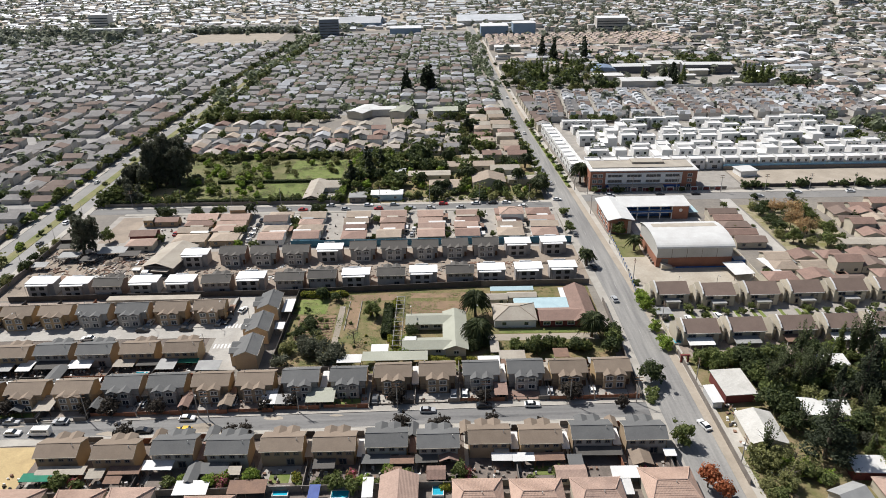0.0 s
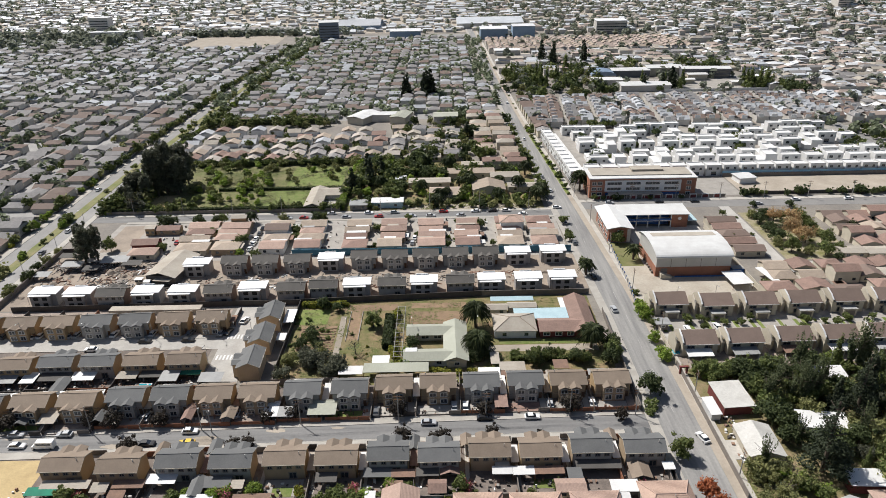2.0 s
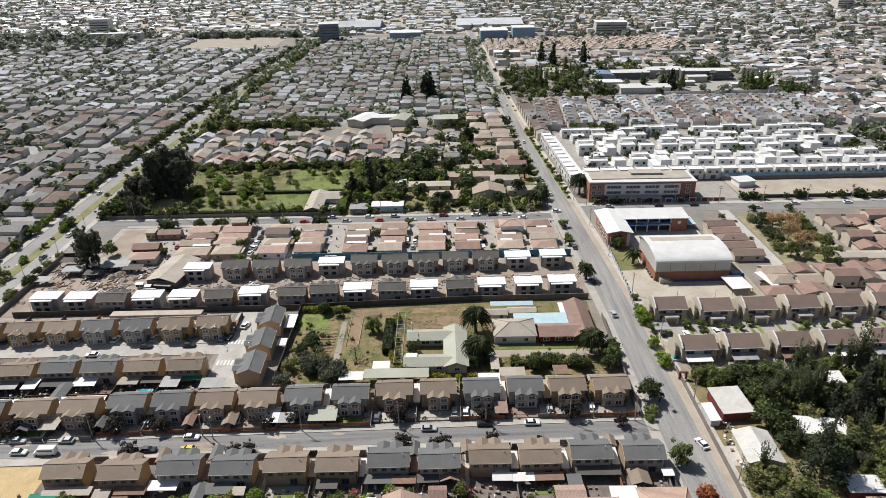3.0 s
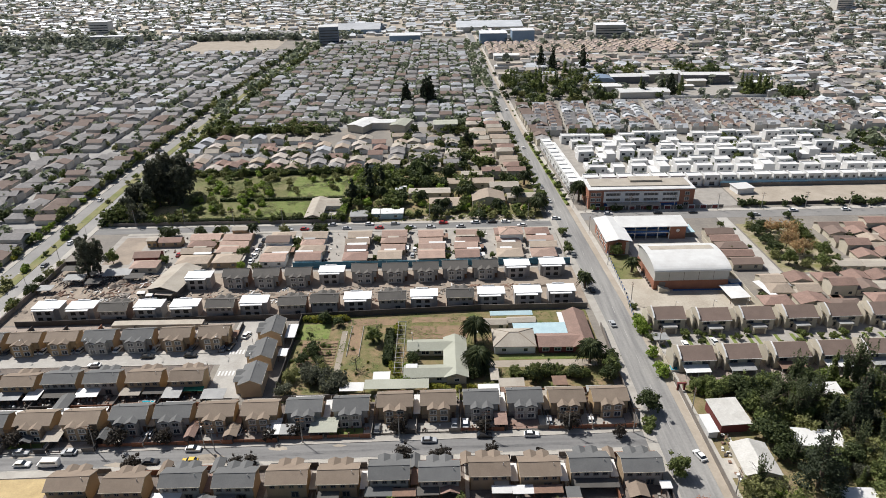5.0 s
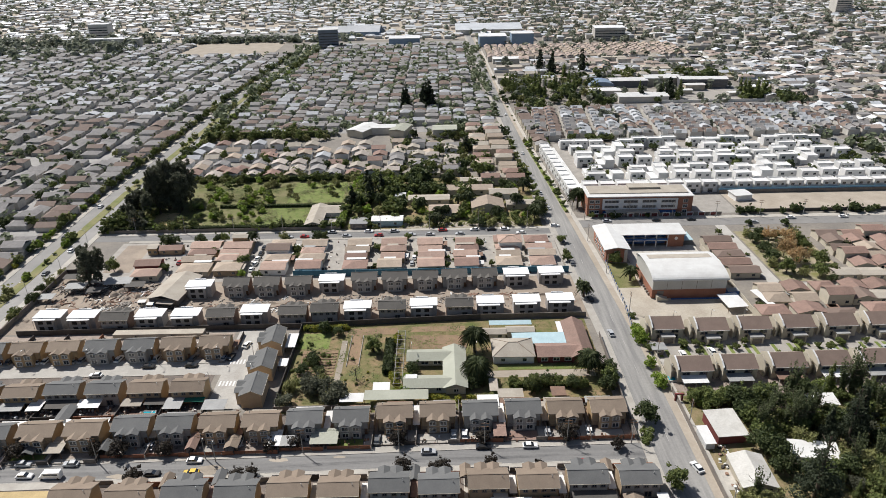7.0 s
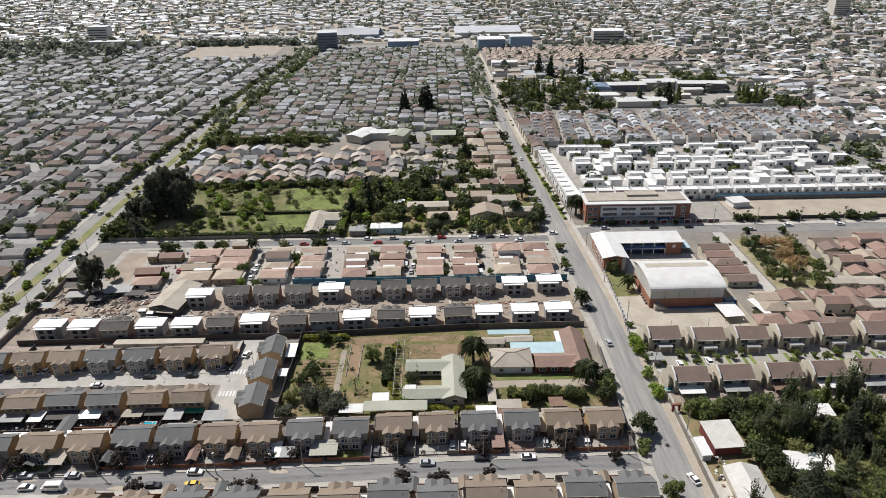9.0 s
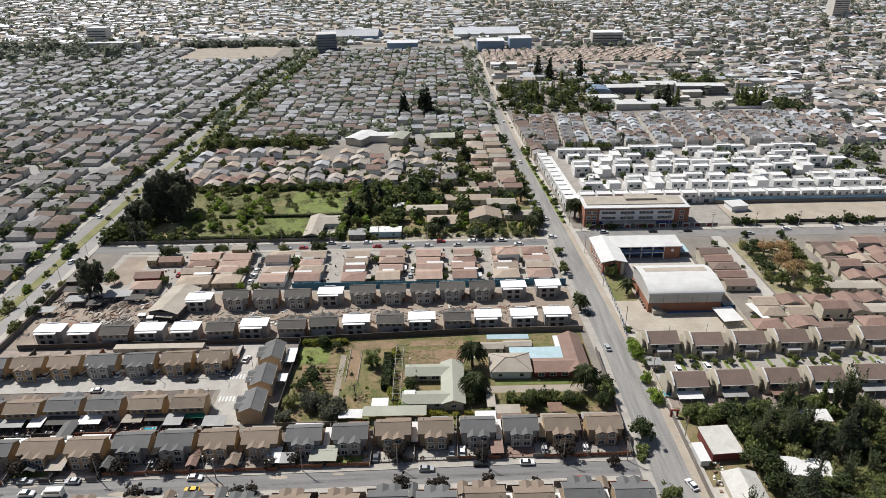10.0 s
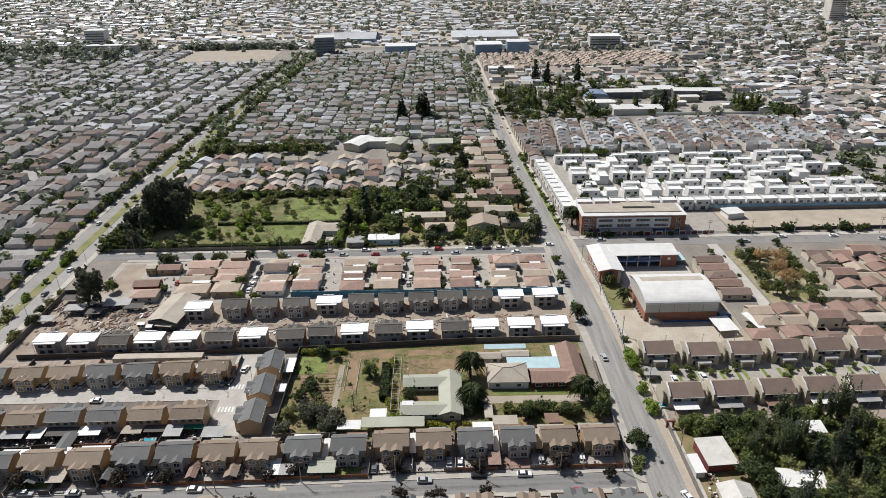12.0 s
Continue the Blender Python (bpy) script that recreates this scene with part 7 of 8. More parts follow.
def join_pools():
    """One mesh a leaf colour and stretch of land."""
    patterns = {}
    for (name, label, kind), rows_ in POOL.items():
        if kind not in patterns:
            v = SORTS[kind]
            low = crown_mesh("pattern", M["bark"], v[2], int(v[3] * 0.2), v[4] * 1.85, 77)
            stem = mesh("pattern", trunk_bm(v[5], v[6], 3, 78), M["bark"])
            patterns[kind] = [(np.array([p.co for p in me.vertices]), [tuple(f.vertices) for f in me.polygons]) for me in (low, stem)]
        ob = thing(name, label, "trees", kind="stuff")
        for (co, faces), nm, material in zip(patterns[kind], ("crowns", "trunks"), (M["leaf_" + SORTS[kind][1]], M["bark"])):
            verts, out = [], []
            for x, y, a, s in rows_:
                c, d, n = math.cos(a), math.sin(a), len(verts) and sum(len(b) for b in verts)
                p = co * np.array(s)
                verts.append(np.stack([c * p[:, 0] - d * p[:, 1] + x, d * p[:, 0] + c * p[:, 1] + y, p[:, 2]], 1))
                out += [tuple(i + n for i in f) for f in faces]
            me = bpy.data.meshes.new(nm)
            me.from_pydata(np.concatenate(verts).tolist(), [], out)
            me.materials.append(material)
            piece = new(nm, me)
            piece.parent = ob
            tagged(piece, kind="stuff")


def grove(kinds, n, x0, x1, y0, y1, s0=0.7, s1=1.2):
    for _ in range(n):
        plant(rnd.choice(kinds), rnd.uniform(x0, x1), rnd.uniform(y0, y1), rnd.uniform(s0, s1))


for kind, x, y, s in (
    ("palm", 10.6, 180.5, 1.0), ("palm", 10.6, 196.5, 1.0), ("palm", 47.6, 183.0, 1.0), ("palm", 71.5, 327, 1.15), ("palm", 47, 312, 1.0), ("palm_small", 56, 233, 1.0),
    ("green", -24.6, 197.6, 1.1), ("bare", -29, 181.5, 1.1), ("deep", -10.6, 184.6, 0.75), ("deep", 12.2, 186.5, 0.8), ("deep", 9.6, 176.5, 0.75), ("rust", 9.6, 206, 0.75), ("deep", -43.5, 210.5, 0.8), ("deep", -38.5, 209, 0.6), ("deep", 59.9, 158.6, 1.1), ("bush", 58.4, 152.4, 1.4), ("bush", 57.2, 149.4, 1.1), ("green", 75.4, 261.2, 1.05), ("green", 60.1, 132.5, 1.0),
    ("rust", 61.5, 117.8, 1.12), ("rust", 63.4, 113.6, 0.95), ("green", 53.5, 177, 1.0), ("deep", 54, 183, 0.9), ("deep", 51.5, 174, 0.9), ("green", 28, 174, 0.95), ("green2", 33, 176, 0.8), ("bush", 23, 176.5, 1.3),
    ("gum", -149, 251, 1.0), ("gum", -145.5, 254, 0.85), ("gum", -151, 256, 0.8), ("green", -144, 263, 1.0), ("palm_small", 78, 246, 1.0),
    ("bright", 69.8, 199.5, 1.0), ("bright", 69.6, 203.5, 1.1), ("bright", 70.0, 207, 0.9), ("bright", 69.0, 185.6, 0.95), ("bright", 69.2, 178, 0.9), ("bright", 69.4, 174.8, 0.95), ("green2", 71.2, 194.5, 0.7), ("bush", 71, 217, 1.0),
    ("bush", -52, 204, 0.9),
):
    plant(kind, x, y, s)
grove(("grey", "grey", "olive"), 16, -51, -33, 168.5, 177, 0.9, 1.25)
grove(("bush", "bush", "deep"), 16, -49, -38, 184, 198, 0.45, 0.7)
grove(("vine",), 12, -50, -34, 211, 213, 0.5, 0.8)
grove(("bush", "vine"), 14, -17.6, -16.4, 178, 208, 0.7, 1.0)
grove(("vine", "bright"), 9, -17, -12, 171, 182, 0.5, 0.8)
grove(("vine",), 11, -5, 9, 169.5, 171.4, 0.6, 0.8)
grove(("green2", "deep"), 8, 21, 44, 172, 178, 0.6, 0.85)
grove(("deep", "green2"), 5, 9, 13, 178, 190, 0.5, 0.7)
grove(("gum",), 12, -155, -136, 328, 350, 1.0, 1.4)
grove(("gum",), 11, -164, -150, 306, 332, 0.45, 0.8)
grove(("olive", "grey", "green"), 34, -165, -148, 306, 352, 1.0, 1.5)
grove(("olive", "green2", "deep"), 9, -166.4, -165.2, 210, 262, 0.6, 0.9)
grove(("bright", "green", "olive"), 60, -165, -50, 304.5, 308.5, 0.55, 0.85)
grove(("olive", "bright", "bright", "green2"), 72, -134, -92, 309, 374, 0.6, 1.0)
grove(("olive", "bright"), 16, -88, -54, 336, 372, 0.5, 0.8)
grove(("green", "olive", "green2"), 75, -165, -28, 375, 379, 0.6, 0.85)
def off_houses(x, y):
    """Keeps trees off the low houses of the grove."""
    return not (-20 < x < 7 and 331 < y < 345) and not (-9 < x < 11 and 317 < y < 332) and not (15 < x < 51 and 316 < y < 352) and not (9 < x < 46 and 359 < y < 377)


def orchard(kinds, n, x0, x1, y0, y1, s0, s1):
    k = 0
    while k < n:
        x, y = rnd.uniform(x0, x1), rnd.uniform(y0, y1)
        if off_houses(x, y):
            plant(rnd.choice(kinds), x, y, rnd.uniform(s0, s1))
            k += 1


orchard(("green", "bright", "green2", "olive", "green", "deep"), 78, -50, -8, 322, 374, 0.85, 1.3)
for x, y, kind, s_ in ((-41, 355, "conifer", 1.0), (-46.5, 330, "conifer", 0.95), (-44, 334, "deep", 1.4), (-13, 368, "deep", 1.7), (-9.5, 369, "deep", 1.4), (23, 378, "green", 1.5), (28, 379, "green", 1.4), (47, 372, "deep", 1.2), (16, 341, "poplar", 0.7), (12.6, 348, "green", 1.0)):
    plant(kind, x, y, s_)
grove(("green", "olive", "bush", "deep"), 52, -44, 48, 304.5, 315, 0.5, 0.9)
orchard(("green", "bright", "olive", "deep", "green2"), 48, -8, 50, 312, 378, 0.7, 1.1)
grove(("palm_small",), 8, -44, 45, 308, 335, 0.9, 1.2)
grove(("olive", "green"), 55, -165, -78, 456, 480, 0.8, 1.3)
grove(("olive", "green", "green2", "deep"), 70, -32, 30, 380, 472, 0.7, 1.2)
grove(("olive", "green2", "green", "deep"), 50, -165, -34, 380, 450, 0.5, 0.95)
grove(("green2", "olive", "deep"), 24, 61, 73, 425, 535, 0.6, 1.0)
def off_roofs(x, y):
    """Keeps the grove off the roofs that stand in it."""
    return not (72 < x < 88.5 and 127.5 < y < 162) and not (97 < x < 107 and y < 125.5) and not (84 < x < 96 and y < 117) and not (92.5 < x < 107.5 and 136 < y < 147) and not (108 < x < 119 and 157 < y < 167)


def thicket(kinds, n, x0, x1, y0, y1, s0, s1):
    k = 0
    while k < n:
        x, y = rnd.uniform(x0, x1), rnd.uniform(y0, y1)
        if off_roofs(x, y) and min(math.hypot(x - 93.6, y - 126.4), math.hypot(x - 113.5, y - 147)) > 7.5:
            plant(rnd.choice(kinds), x, y, rnd.uniform(s0, s1))
            k += 1


thicket(("green", "olive", "olive", "grey", "green2", "wisp"), 30, 104, 150, 112, 168, 0.8, 1.15)
thicket(("green", "deep", "olive", "green", "wisp", "grey", "green2"), 34, 92, 140, 130, 168, 0.75, 1.1)
thicket(("green", "deep", "olive", "green", "wisp", "deep"), 30, 86, 118, 143, 169, 0.9, 1.2)
thicket(("olive", "green", "deep", "wisp"), 16, 104, 140, 118, 140, 0.9, 1.25)
thicket(("olive", "green2", "olive", "bare", "bright"), 14, 74, 92, 112, 128, 0.7, 1.0)
thicket(("green", "bright", "green2"), 14, 76, 88, 162, 170.5, 0.6, 0.85)
thicket(("bush", "green2", "vine", "bush"), 34, 80, 135, 112, 172, 0.8, 1.3)
thicket(("deep", "green", "wisp", "olive"), 24, 128, 168, 130, 168, 0.9, 1.3)
for kind, x, y, s_ in (
    ("wisp", 102.5, 152.5, 1.25), ("wisp", 105.0, 153.5, 1.15), ("wisp", 100.6, 151.0, 1.0), ("wisp", 124.5, 166.0, 1.55), ("wisp", 127.5, 168.0, 1.3), ("wisp", 122.6, 167.5, 1.2), ("wisp", 78.6, 126.8, 0.9), ("wisp", 90.2, 151.8, 0.95), ("wisp", 109.5, 137.5, 1.0),
    ("cedar", 93.6, 126.4, 1.75), ("cedar", 113.5, 147.0, 1.45), ("conifer", 117.5, 150.5, 1.1), ("conifer", 107.5, 147.6, 0.8), ("poplar", 104.0, 126.2, 0.6), ("poplar", 120, 170, 0.9),
    ("deep", 89.2, 165.0, 1.3), ("deep", 93.0, 163.5, 1.15), ("green", 96.0, 166.0, 1.0), ("green", 81.2, 164.0, 1.0), ("green2", 84.8, 166.5, 1.0), ("olive", 95.4, 154.2, 1.2), ("bright", 91.6, 148.0, 1.0), ("olive", 97.6, 157.5, 1.0), ("bright", 118.0, 170.6, 1.1), ("bright", 121.5, 171.5, 0.9),
    ("olive", 113.2, 137.4, 1.25), ("olive", 110.4, 133.6, 1.05), ("green", 116.5, 134.8, 1.1), ("olive", 129.5, 166.5, 1.2), ("olive", 127.2, 158.4, 1.3), ("green", 122.6, 157.0, 1.2), ("deep", 90.0, 137.4, 0.95), ("green", 91.2, 142.0, 0.9),
    ("wisp", 109.6, 158.0, 1.1), ("olive", 111.5, 155.5, 1.0), ("green", 100.0, 136.2, 0.8), ("olive", 105.2, 137.0, 0.8), ("deep", 96.5, 134.8, 1.0), ("green", 101.6, 134.6, 0.95), ("olive", 76.5, 124.5, 1.05), ("olive", 81.6, 125.2, 1.1), ("bare", 80.6, 118.0, 1.2), ("olive", 84.0, 121.4, 0.9), ("bright", 89.4, 118.6, 0.8),
):
    plant(kind, x, y, s_)
for x_, y_, k_, s_ in ((3, 364, "palm", 0.8), (14.3, 332, "palm_small", 1.2), (46, 352, "palm_small", 1.2), (50, 320, "palm", 0.85), (-32, 332, "palm_small", 1.2), (-41, 336, "palm_small", 1.1), (-13.6, 376, "deep", 1.5), (21, 430, "deep", 1.4), (17, 427, "conifer", 0.8)):
    plant(k_, x_, y_, s_)
for k in range(14):  # trees on both sides of the avenue past the crossing
    y_ = 322 + 9.5 * k
    plant(rnd.choice(("green2", "bush", "bright", "olive")), main_mid(y_) + main_half(y_) + 1.2, y_ + rnd.uniform(-2, 2), rnd.uniform(0.45, 0.8))
    plant(rnd.choice(("green", "olive", "green2")), main_mid(y_) - main_half(y_) - 2.4, y_ + rnd.uniform(-3, 3), rnd.uniform(0.7, 1.1))
plant("conifer", -38, 340, 1.0)
plant("conifer", -33, 352, 0.8)
for k in range(24):  # park trees in loose rows
    x_, y_ = 143.5 + 6.6 * (k % 4) + rnd.uniform(-2, 2), 249 + 7.4 * (k // 4) + rnd.uniform(-2.4, 2.4)
    inner = 0 < k % 4 < 3 and 0 < k // 4 < 5
    plant(rnd.choice(("ochre", "ochre", "ochre", "bare")) if inner else rnd.choice(("olive", "green", "green2", "deep", "olive")), x_, y_, rnd.uniform(0.8, 1.15))
grove(("bush", "bush", "green2"), 16, 141, 170, 246, 292, 0.4, 0.8)
grove(("green2", "bush"), 30, 78, 180, 191, 199, 0.4, 0.65)
grove(("bush", "bush", "bloom", "bright"), 14, -98, 52, 119.5, 122.5, 0.6, 1.1)
for x_, y_, k_, s_ in ((-57, 121, "bright", 0.9), (-54, 120.5, "bloom", 1.3), (-26, 119, "green2", 0.9), (-22.5, 118.4, "green2", 0.85), (-20.3, 120, "bright", 0.8), (-28, 121, "bush", 1.3), (-14, 123.5, "bright", 0.8), (-10, 123.2, "bush", 1.2), (-0.5, 118.6, "vine", 0.9), (3, 122.5, "green2", 0.8), (-93, 121, "green2", 0.9), (-89, 121, "bush", 1.2), (27, 122.5, "bush", 1.1)):
    plant(k_, x_, y_, s_)
grove(("bush", "bright", "vine"), 6, -38, 8, 119.5, 122.5, 0.6, 0.9)
grove(("deep", "green2", "deep", "bush"), 46, 150, 300, 313.8, 316.2, 0.45, 0.85)
grove(("deep", "green2"), 7, 76, 122, 311.6, 312.6, 0.45, 0.6)
grove(("bush", "green2"), 22, -110, 48, 254, 291, 0.5, 0.8)
for x_, y_, k_, s_ in ((-130.4, 290.3, "deep", 1.0), (-127, 291, "deep", 0.8), (-114.3, 290.8, "deep", 0.85), (-106.7, 292, "deep", 0.7), (-103, 291.5, "green", 0.8), (-90, 290.6, "palm_small", 1.0), (-75, 292.4, "olive", 0.9), (-59.2, 292.3, "deep", 0.85), (-56, 292, "green", 0.7), (-104.1, 277.4, "green2", 0.8), (-88.3, 266.6, "green2", 1.0), (-88.6, 270, "green2", 0.8), (-66, 277.7, "green", 0.8), (-64.8, 272, "green2", 0.8), (-86.5, 256.5, "bright", 0.8), (55.6, 284.4, "green2", 0.9), (55.3, 265.3, "green2", 0.85), (55.5, 271, "green2", 0.6), (56.2, 238.7, "green", 0.8), (18.6, 305.2, "deep", 1.0), (38.2, 307.8, "green", 0.7), (25.9, 308.3, "olive", 0.7), (17.5, 281, "green", 0.7), (-29.5, 279, "green2", 0.8), (-29.8, 262, "bush", 1.2), (21.5, 262, "green2", 0.6), (-121, 262, "green2", 0.8)):
    plant(k_, x_, y_, s_)
grove(("green2", "green", "deep"), 90, 84, 290, 354, 430, 0.6, 1.05)
grove(("green2", "deep", "bush", "olive"), 46, 120, 270, 211, 300, 0.5, 0.85)
for k in range(36):  # sheets between the brown cottages
    bridge_roof(rnd.uniform(172, 275) if k % 3 else rnd.uniform(128, 200), rnd.uniform(246, 292) if k % 3 else rnd.uniform(214, 234), rnd.uniform(3, 6), rnd.uniform(1.6, 3), 2.6, rnd.choice(("white_sheet", "dust_roof", "grey_sheet", "wood_roof", "dust_roof")))
for k in range(54):  # loose trees on the median and both sides of the western avenue
    y_ = rnd.uniform(208, 300) if k < 24 else rnd.uniform(300, 760)
    plant(rnd.choice(("green2", "bright", "olive", "bush", "green2")), west_mid(y_) + rnd.uniform(-0.7, 0.7), y_, rnd.uniform(0.45, 0.95))
for k in range(105):
    y_ = 206 + 600 * (k / 105) ** 1.1 + rnd.uniform(-4, 4)
    plant(rnd.choice(("vine", "bright", "green", "bright", "olive", "green2") if y_ < 360 else ("green2", "olive", "green", "deep")), west_mid(y_) - 12.8 + rnd.uniform(-1.2, 1.2), y_, rnd.uniform(0.65, 1.1))
    y_ = 306 + 5 * k + rnd.uniform(-3, 3)
    plant(rnd.choice(("green2", "deep", "olive", "green", "bright")), west_mid(y_) + 12.8 + rnd.uniform(-1.0, 1.0), y_, rnd.uniform(0.6, 1.15))
for x_, y_, s_ in ((-92.9, 148.4, 1.4), (-121.5, 148.4, 1.4), (-84.6, 138.2, 1.3), (-79.8, 148.2, 1.2), (-56.9, 139.0, 0.9), (-53.0, 139.1, 0.95), (-43.4, 150.2, 1.1), (-13.6, 151.0, 1.25), (-11.9, 140.2, 1.15), (-3.7, 140.4, 0.75), (-0.9, 140.5, 1.0), (10.6, 151.0, 1.1), (12.3, 140.9, 1.0), (35.2, 151.8, 1.45), (48.6, 147.4, 0.95), (25.5, 141.2, 0.6), (-99.6, 149.0, 1.0), (-50.4, 149.2, 1.0)):
    plant("plum", x_, y_, s_)
for k in range(26):
    plant(rnd.choice(("green2", "deep", "bush")), main_mid(320 + 14 * k) + rnd.choice((-6, 6)), 320 + 14 * k, rnd.uniform(0.5, 0.9))
for k in range(90):
    plant(rnd.choice(("green2", "bush", "olive", "green", "deep")), rnd.uniform(-340, -194), rnd.uniform(206, 480), rnd.uniform(0.6, 1.0))
grove(("bush", "green2"), 12, 86, 119, 441, 448.5, 0.8, 1.3)
grove(("poplar", "green"), 26, 254, 274, 552, 566, 0.9, 1.35)
grove(("deep", "green"), 14, 278, 296, 530, 556, 1.1, 1.6)
grove(("conifer", "deep", "poplar"), 14, 168, 210, 545, 600, 0.8, 1.2)
grove(("deep", "green", "olive"), 60, 60, 140, 532, 650, 1.0, 1.7)
grove(("deep", "green", "olive"), 50, 135, 290, 628, 660, 1.0, 1.6)
grove(("deep", "green", "poplar"), 40, 58, 130, 535, 640, 1.0, 1.5)
for x_, s_ in ((-29, 1.0), (-26.6, 1.15), (-13, 1.3), (-10.4, 1.5), (-7.8, 1.3), (-5.4, 1.0)):
    plant("conifer", x_, 549 + rnd.uniform(-3, 3), s_)
grove(("deep", "conifer"), 10, 96, 170, 640, 705, 1.2, 1.7)


join_pools()


def far_trees(name, n, x0, x1, y0, y1, leaf, label, size=(2.0, 4.5), seed=1, keep=lambda x, y: True):
    """Far crowns, too many to count, in one mesh."""
    g = random.Random(seed)
    verts, faces = [], []
    for _ in range(n):
        x, y = g.uniform(x0, x1), g.uniform(y0, y1)
        if not keep(x, y):
            continue
        rad = g.uniform(*size)
        h = rad * g.uniform(1.4, 2.2)
        for _ in range(18):
            v = Vector((g.gauss(0, 1), g.gauss(0, 1), g.gauss(0, 1))).normalized()
            c = Vector((x + v.x * rad * g.uniform(0.6, 1), y + v.y * rad * g.uniform(0.6, 1), max(0.3, h * 0.55 + v.z * h * 0.5)))
            t = (v + Vector((g.uniform(-1, 1), g.uniform(-1, 1), 0.4))).normalized().to_track_quat("Z", "Y").to_matrix()
            s, i = rad * g.uniform(0.34, 0.6), len(verts)
            for p in ((-s, -0.6 * s, 0), (s, -0.5 * s, 0.1 * s), (0.7 * s, 0.8 * s, -0.1 * s), (-0.6 * s, 0.7 * s, 0.1 * s)):
                verts.append(tuple(c + t @ Vector(p)))
            faces.append((i, i + 1, i + 2, i + 3))
    me = bpy.data.meshes.new(name)
    me.from_pydata(verts, [], faces)
    me.materials.append(M[leaf])
    tagged(new(name, me), label, "trees", kind="stuff")


# far crowns wear greyed, paled leaf colours that imitate distance haze
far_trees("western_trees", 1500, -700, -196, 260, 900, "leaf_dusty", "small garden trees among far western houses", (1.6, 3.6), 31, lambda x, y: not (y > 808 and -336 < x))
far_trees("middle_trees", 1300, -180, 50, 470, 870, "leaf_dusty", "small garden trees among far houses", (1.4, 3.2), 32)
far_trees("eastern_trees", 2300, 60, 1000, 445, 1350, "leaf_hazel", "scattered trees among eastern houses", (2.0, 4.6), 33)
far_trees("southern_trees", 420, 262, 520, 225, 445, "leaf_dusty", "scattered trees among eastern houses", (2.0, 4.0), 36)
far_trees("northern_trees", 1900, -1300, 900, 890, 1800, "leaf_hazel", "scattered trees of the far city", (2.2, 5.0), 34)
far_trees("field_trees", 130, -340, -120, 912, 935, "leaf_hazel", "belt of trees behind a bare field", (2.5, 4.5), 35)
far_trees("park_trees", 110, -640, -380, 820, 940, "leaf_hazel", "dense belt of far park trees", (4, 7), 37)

# ---- garden rows and hedges ----
for k in range(8):
    bm = bmesh.new()
    for j in range(22):
        x = -49.0 + 0.53 * j
        y = 185 + 1.75 * k + rnd.uniform(-0.12, 0.12)
        h = rnd.uniform(0.15, 0.4)
        solid(bm, [(x, y - 0.25, h), (x + 0.5, y - 0.25, h), (x + 0.5, y + 0.25, h * 0.8), (x, y + 0.25, h)], [(x, y - 0.5, 0.03), (x + 0.5, y - 0.5, 0.03), (x + 0.5, y + 0.5, 0.03), (x, y + 0.5, 0.03)])
    tagged(part("planting_row", bm, M["brown_soil"]), "low ridge of dug soil with seedlings", "planting row", "garden planting rows", "stuff")


def hedge(x0, x1, y0, y1, h, label, leaf="leaf_deep", dense=26):
    """A clipped hedge: a dark core under a coat of leaves."""
    g = random.Random(int(x0 * 7 + y0))
    ob = thing("hedge", label, "hedge")
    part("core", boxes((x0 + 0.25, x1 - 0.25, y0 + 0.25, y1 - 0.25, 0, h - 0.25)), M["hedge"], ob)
    verts, faces = [], []
    for _ in range(int(dense * ((x1 - x0) + (y1 - y0)) * h)):
        side = g.random()
        if side < 0.45:
            c = Vector((g.uniform(x0, x1), g.uniform(y0, y1), h + g.uniform(-0.25, 0.15)))
        elif side < 0.72:
            c = Vector((g.uniform(x0, x1), y0 + g.uniform(-0.1, 0.3), g.uniform(0.1, h)))
        else:
            c = Vector((g.choice((x0, x1)) + g.uniform(-0.2, 0.2), g.uniform(y0, y1), g.uniform(0.1, h)))
        t = Vector((g.uniform(-1, 1), g.uniform(-1, 0.6), g.uniform(0, 1))).normalized().to_track_quat("Z", "Y").to_matrix()
        s, i = g.uniform(0.15, 0.38), len(verts)
        for p in ((-s, -0.6 * s, 0), (s, -0.5 * s, 0.1 * s), (0.7 * s, 0.8 * s, -0.1 * s), (-0.6 * s, 0.7 * s, 0.1 * s)):
            verts.append(tuple(c + t @ Vector(p)))
        faces.append((i, i + 1, i + 2, i + 3))
    me = bpy.data.meshes.new("leaves")
    me.from_pydata(verts, [], faces)
    me.materials.append(M[leaf])
    new("leaves", me).parent = ob


hedge(-20.6, -17.8, 184, 203, 2.4, "tall clipped dark hedge in a garden")
hedge(-51.5, -36, 211.6, 213.4, 1.8, "yellowing hedge along a garden wall", "leaf_yellowing")
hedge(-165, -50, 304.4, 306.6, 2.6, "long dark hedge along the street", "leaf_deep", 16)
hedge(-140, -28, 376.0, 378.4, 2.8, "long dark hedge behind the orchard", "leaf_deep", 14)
hedge(-118, -52, 334.6, 336.0, 1.6, "low dark hedge across the orchard", "leaf_deep", 16)
hedge(-51.5, -48.5, 306, 330, 3.0, "tall clipped green hedge beside a yard", "leaf_bright")
hedge(-17, 5, 353.4, 355.4, 3.0, "tall dark clipped hedge in a garden", "leaf_deep")
hedge(21, 46, 175.2, 177.0, 1.9, "green hedge along a garden drive", "leaf_green")
hedge(-152, -80, 468, 471, 4.0, "tall green hedge by the school", "leaf_green", 10)

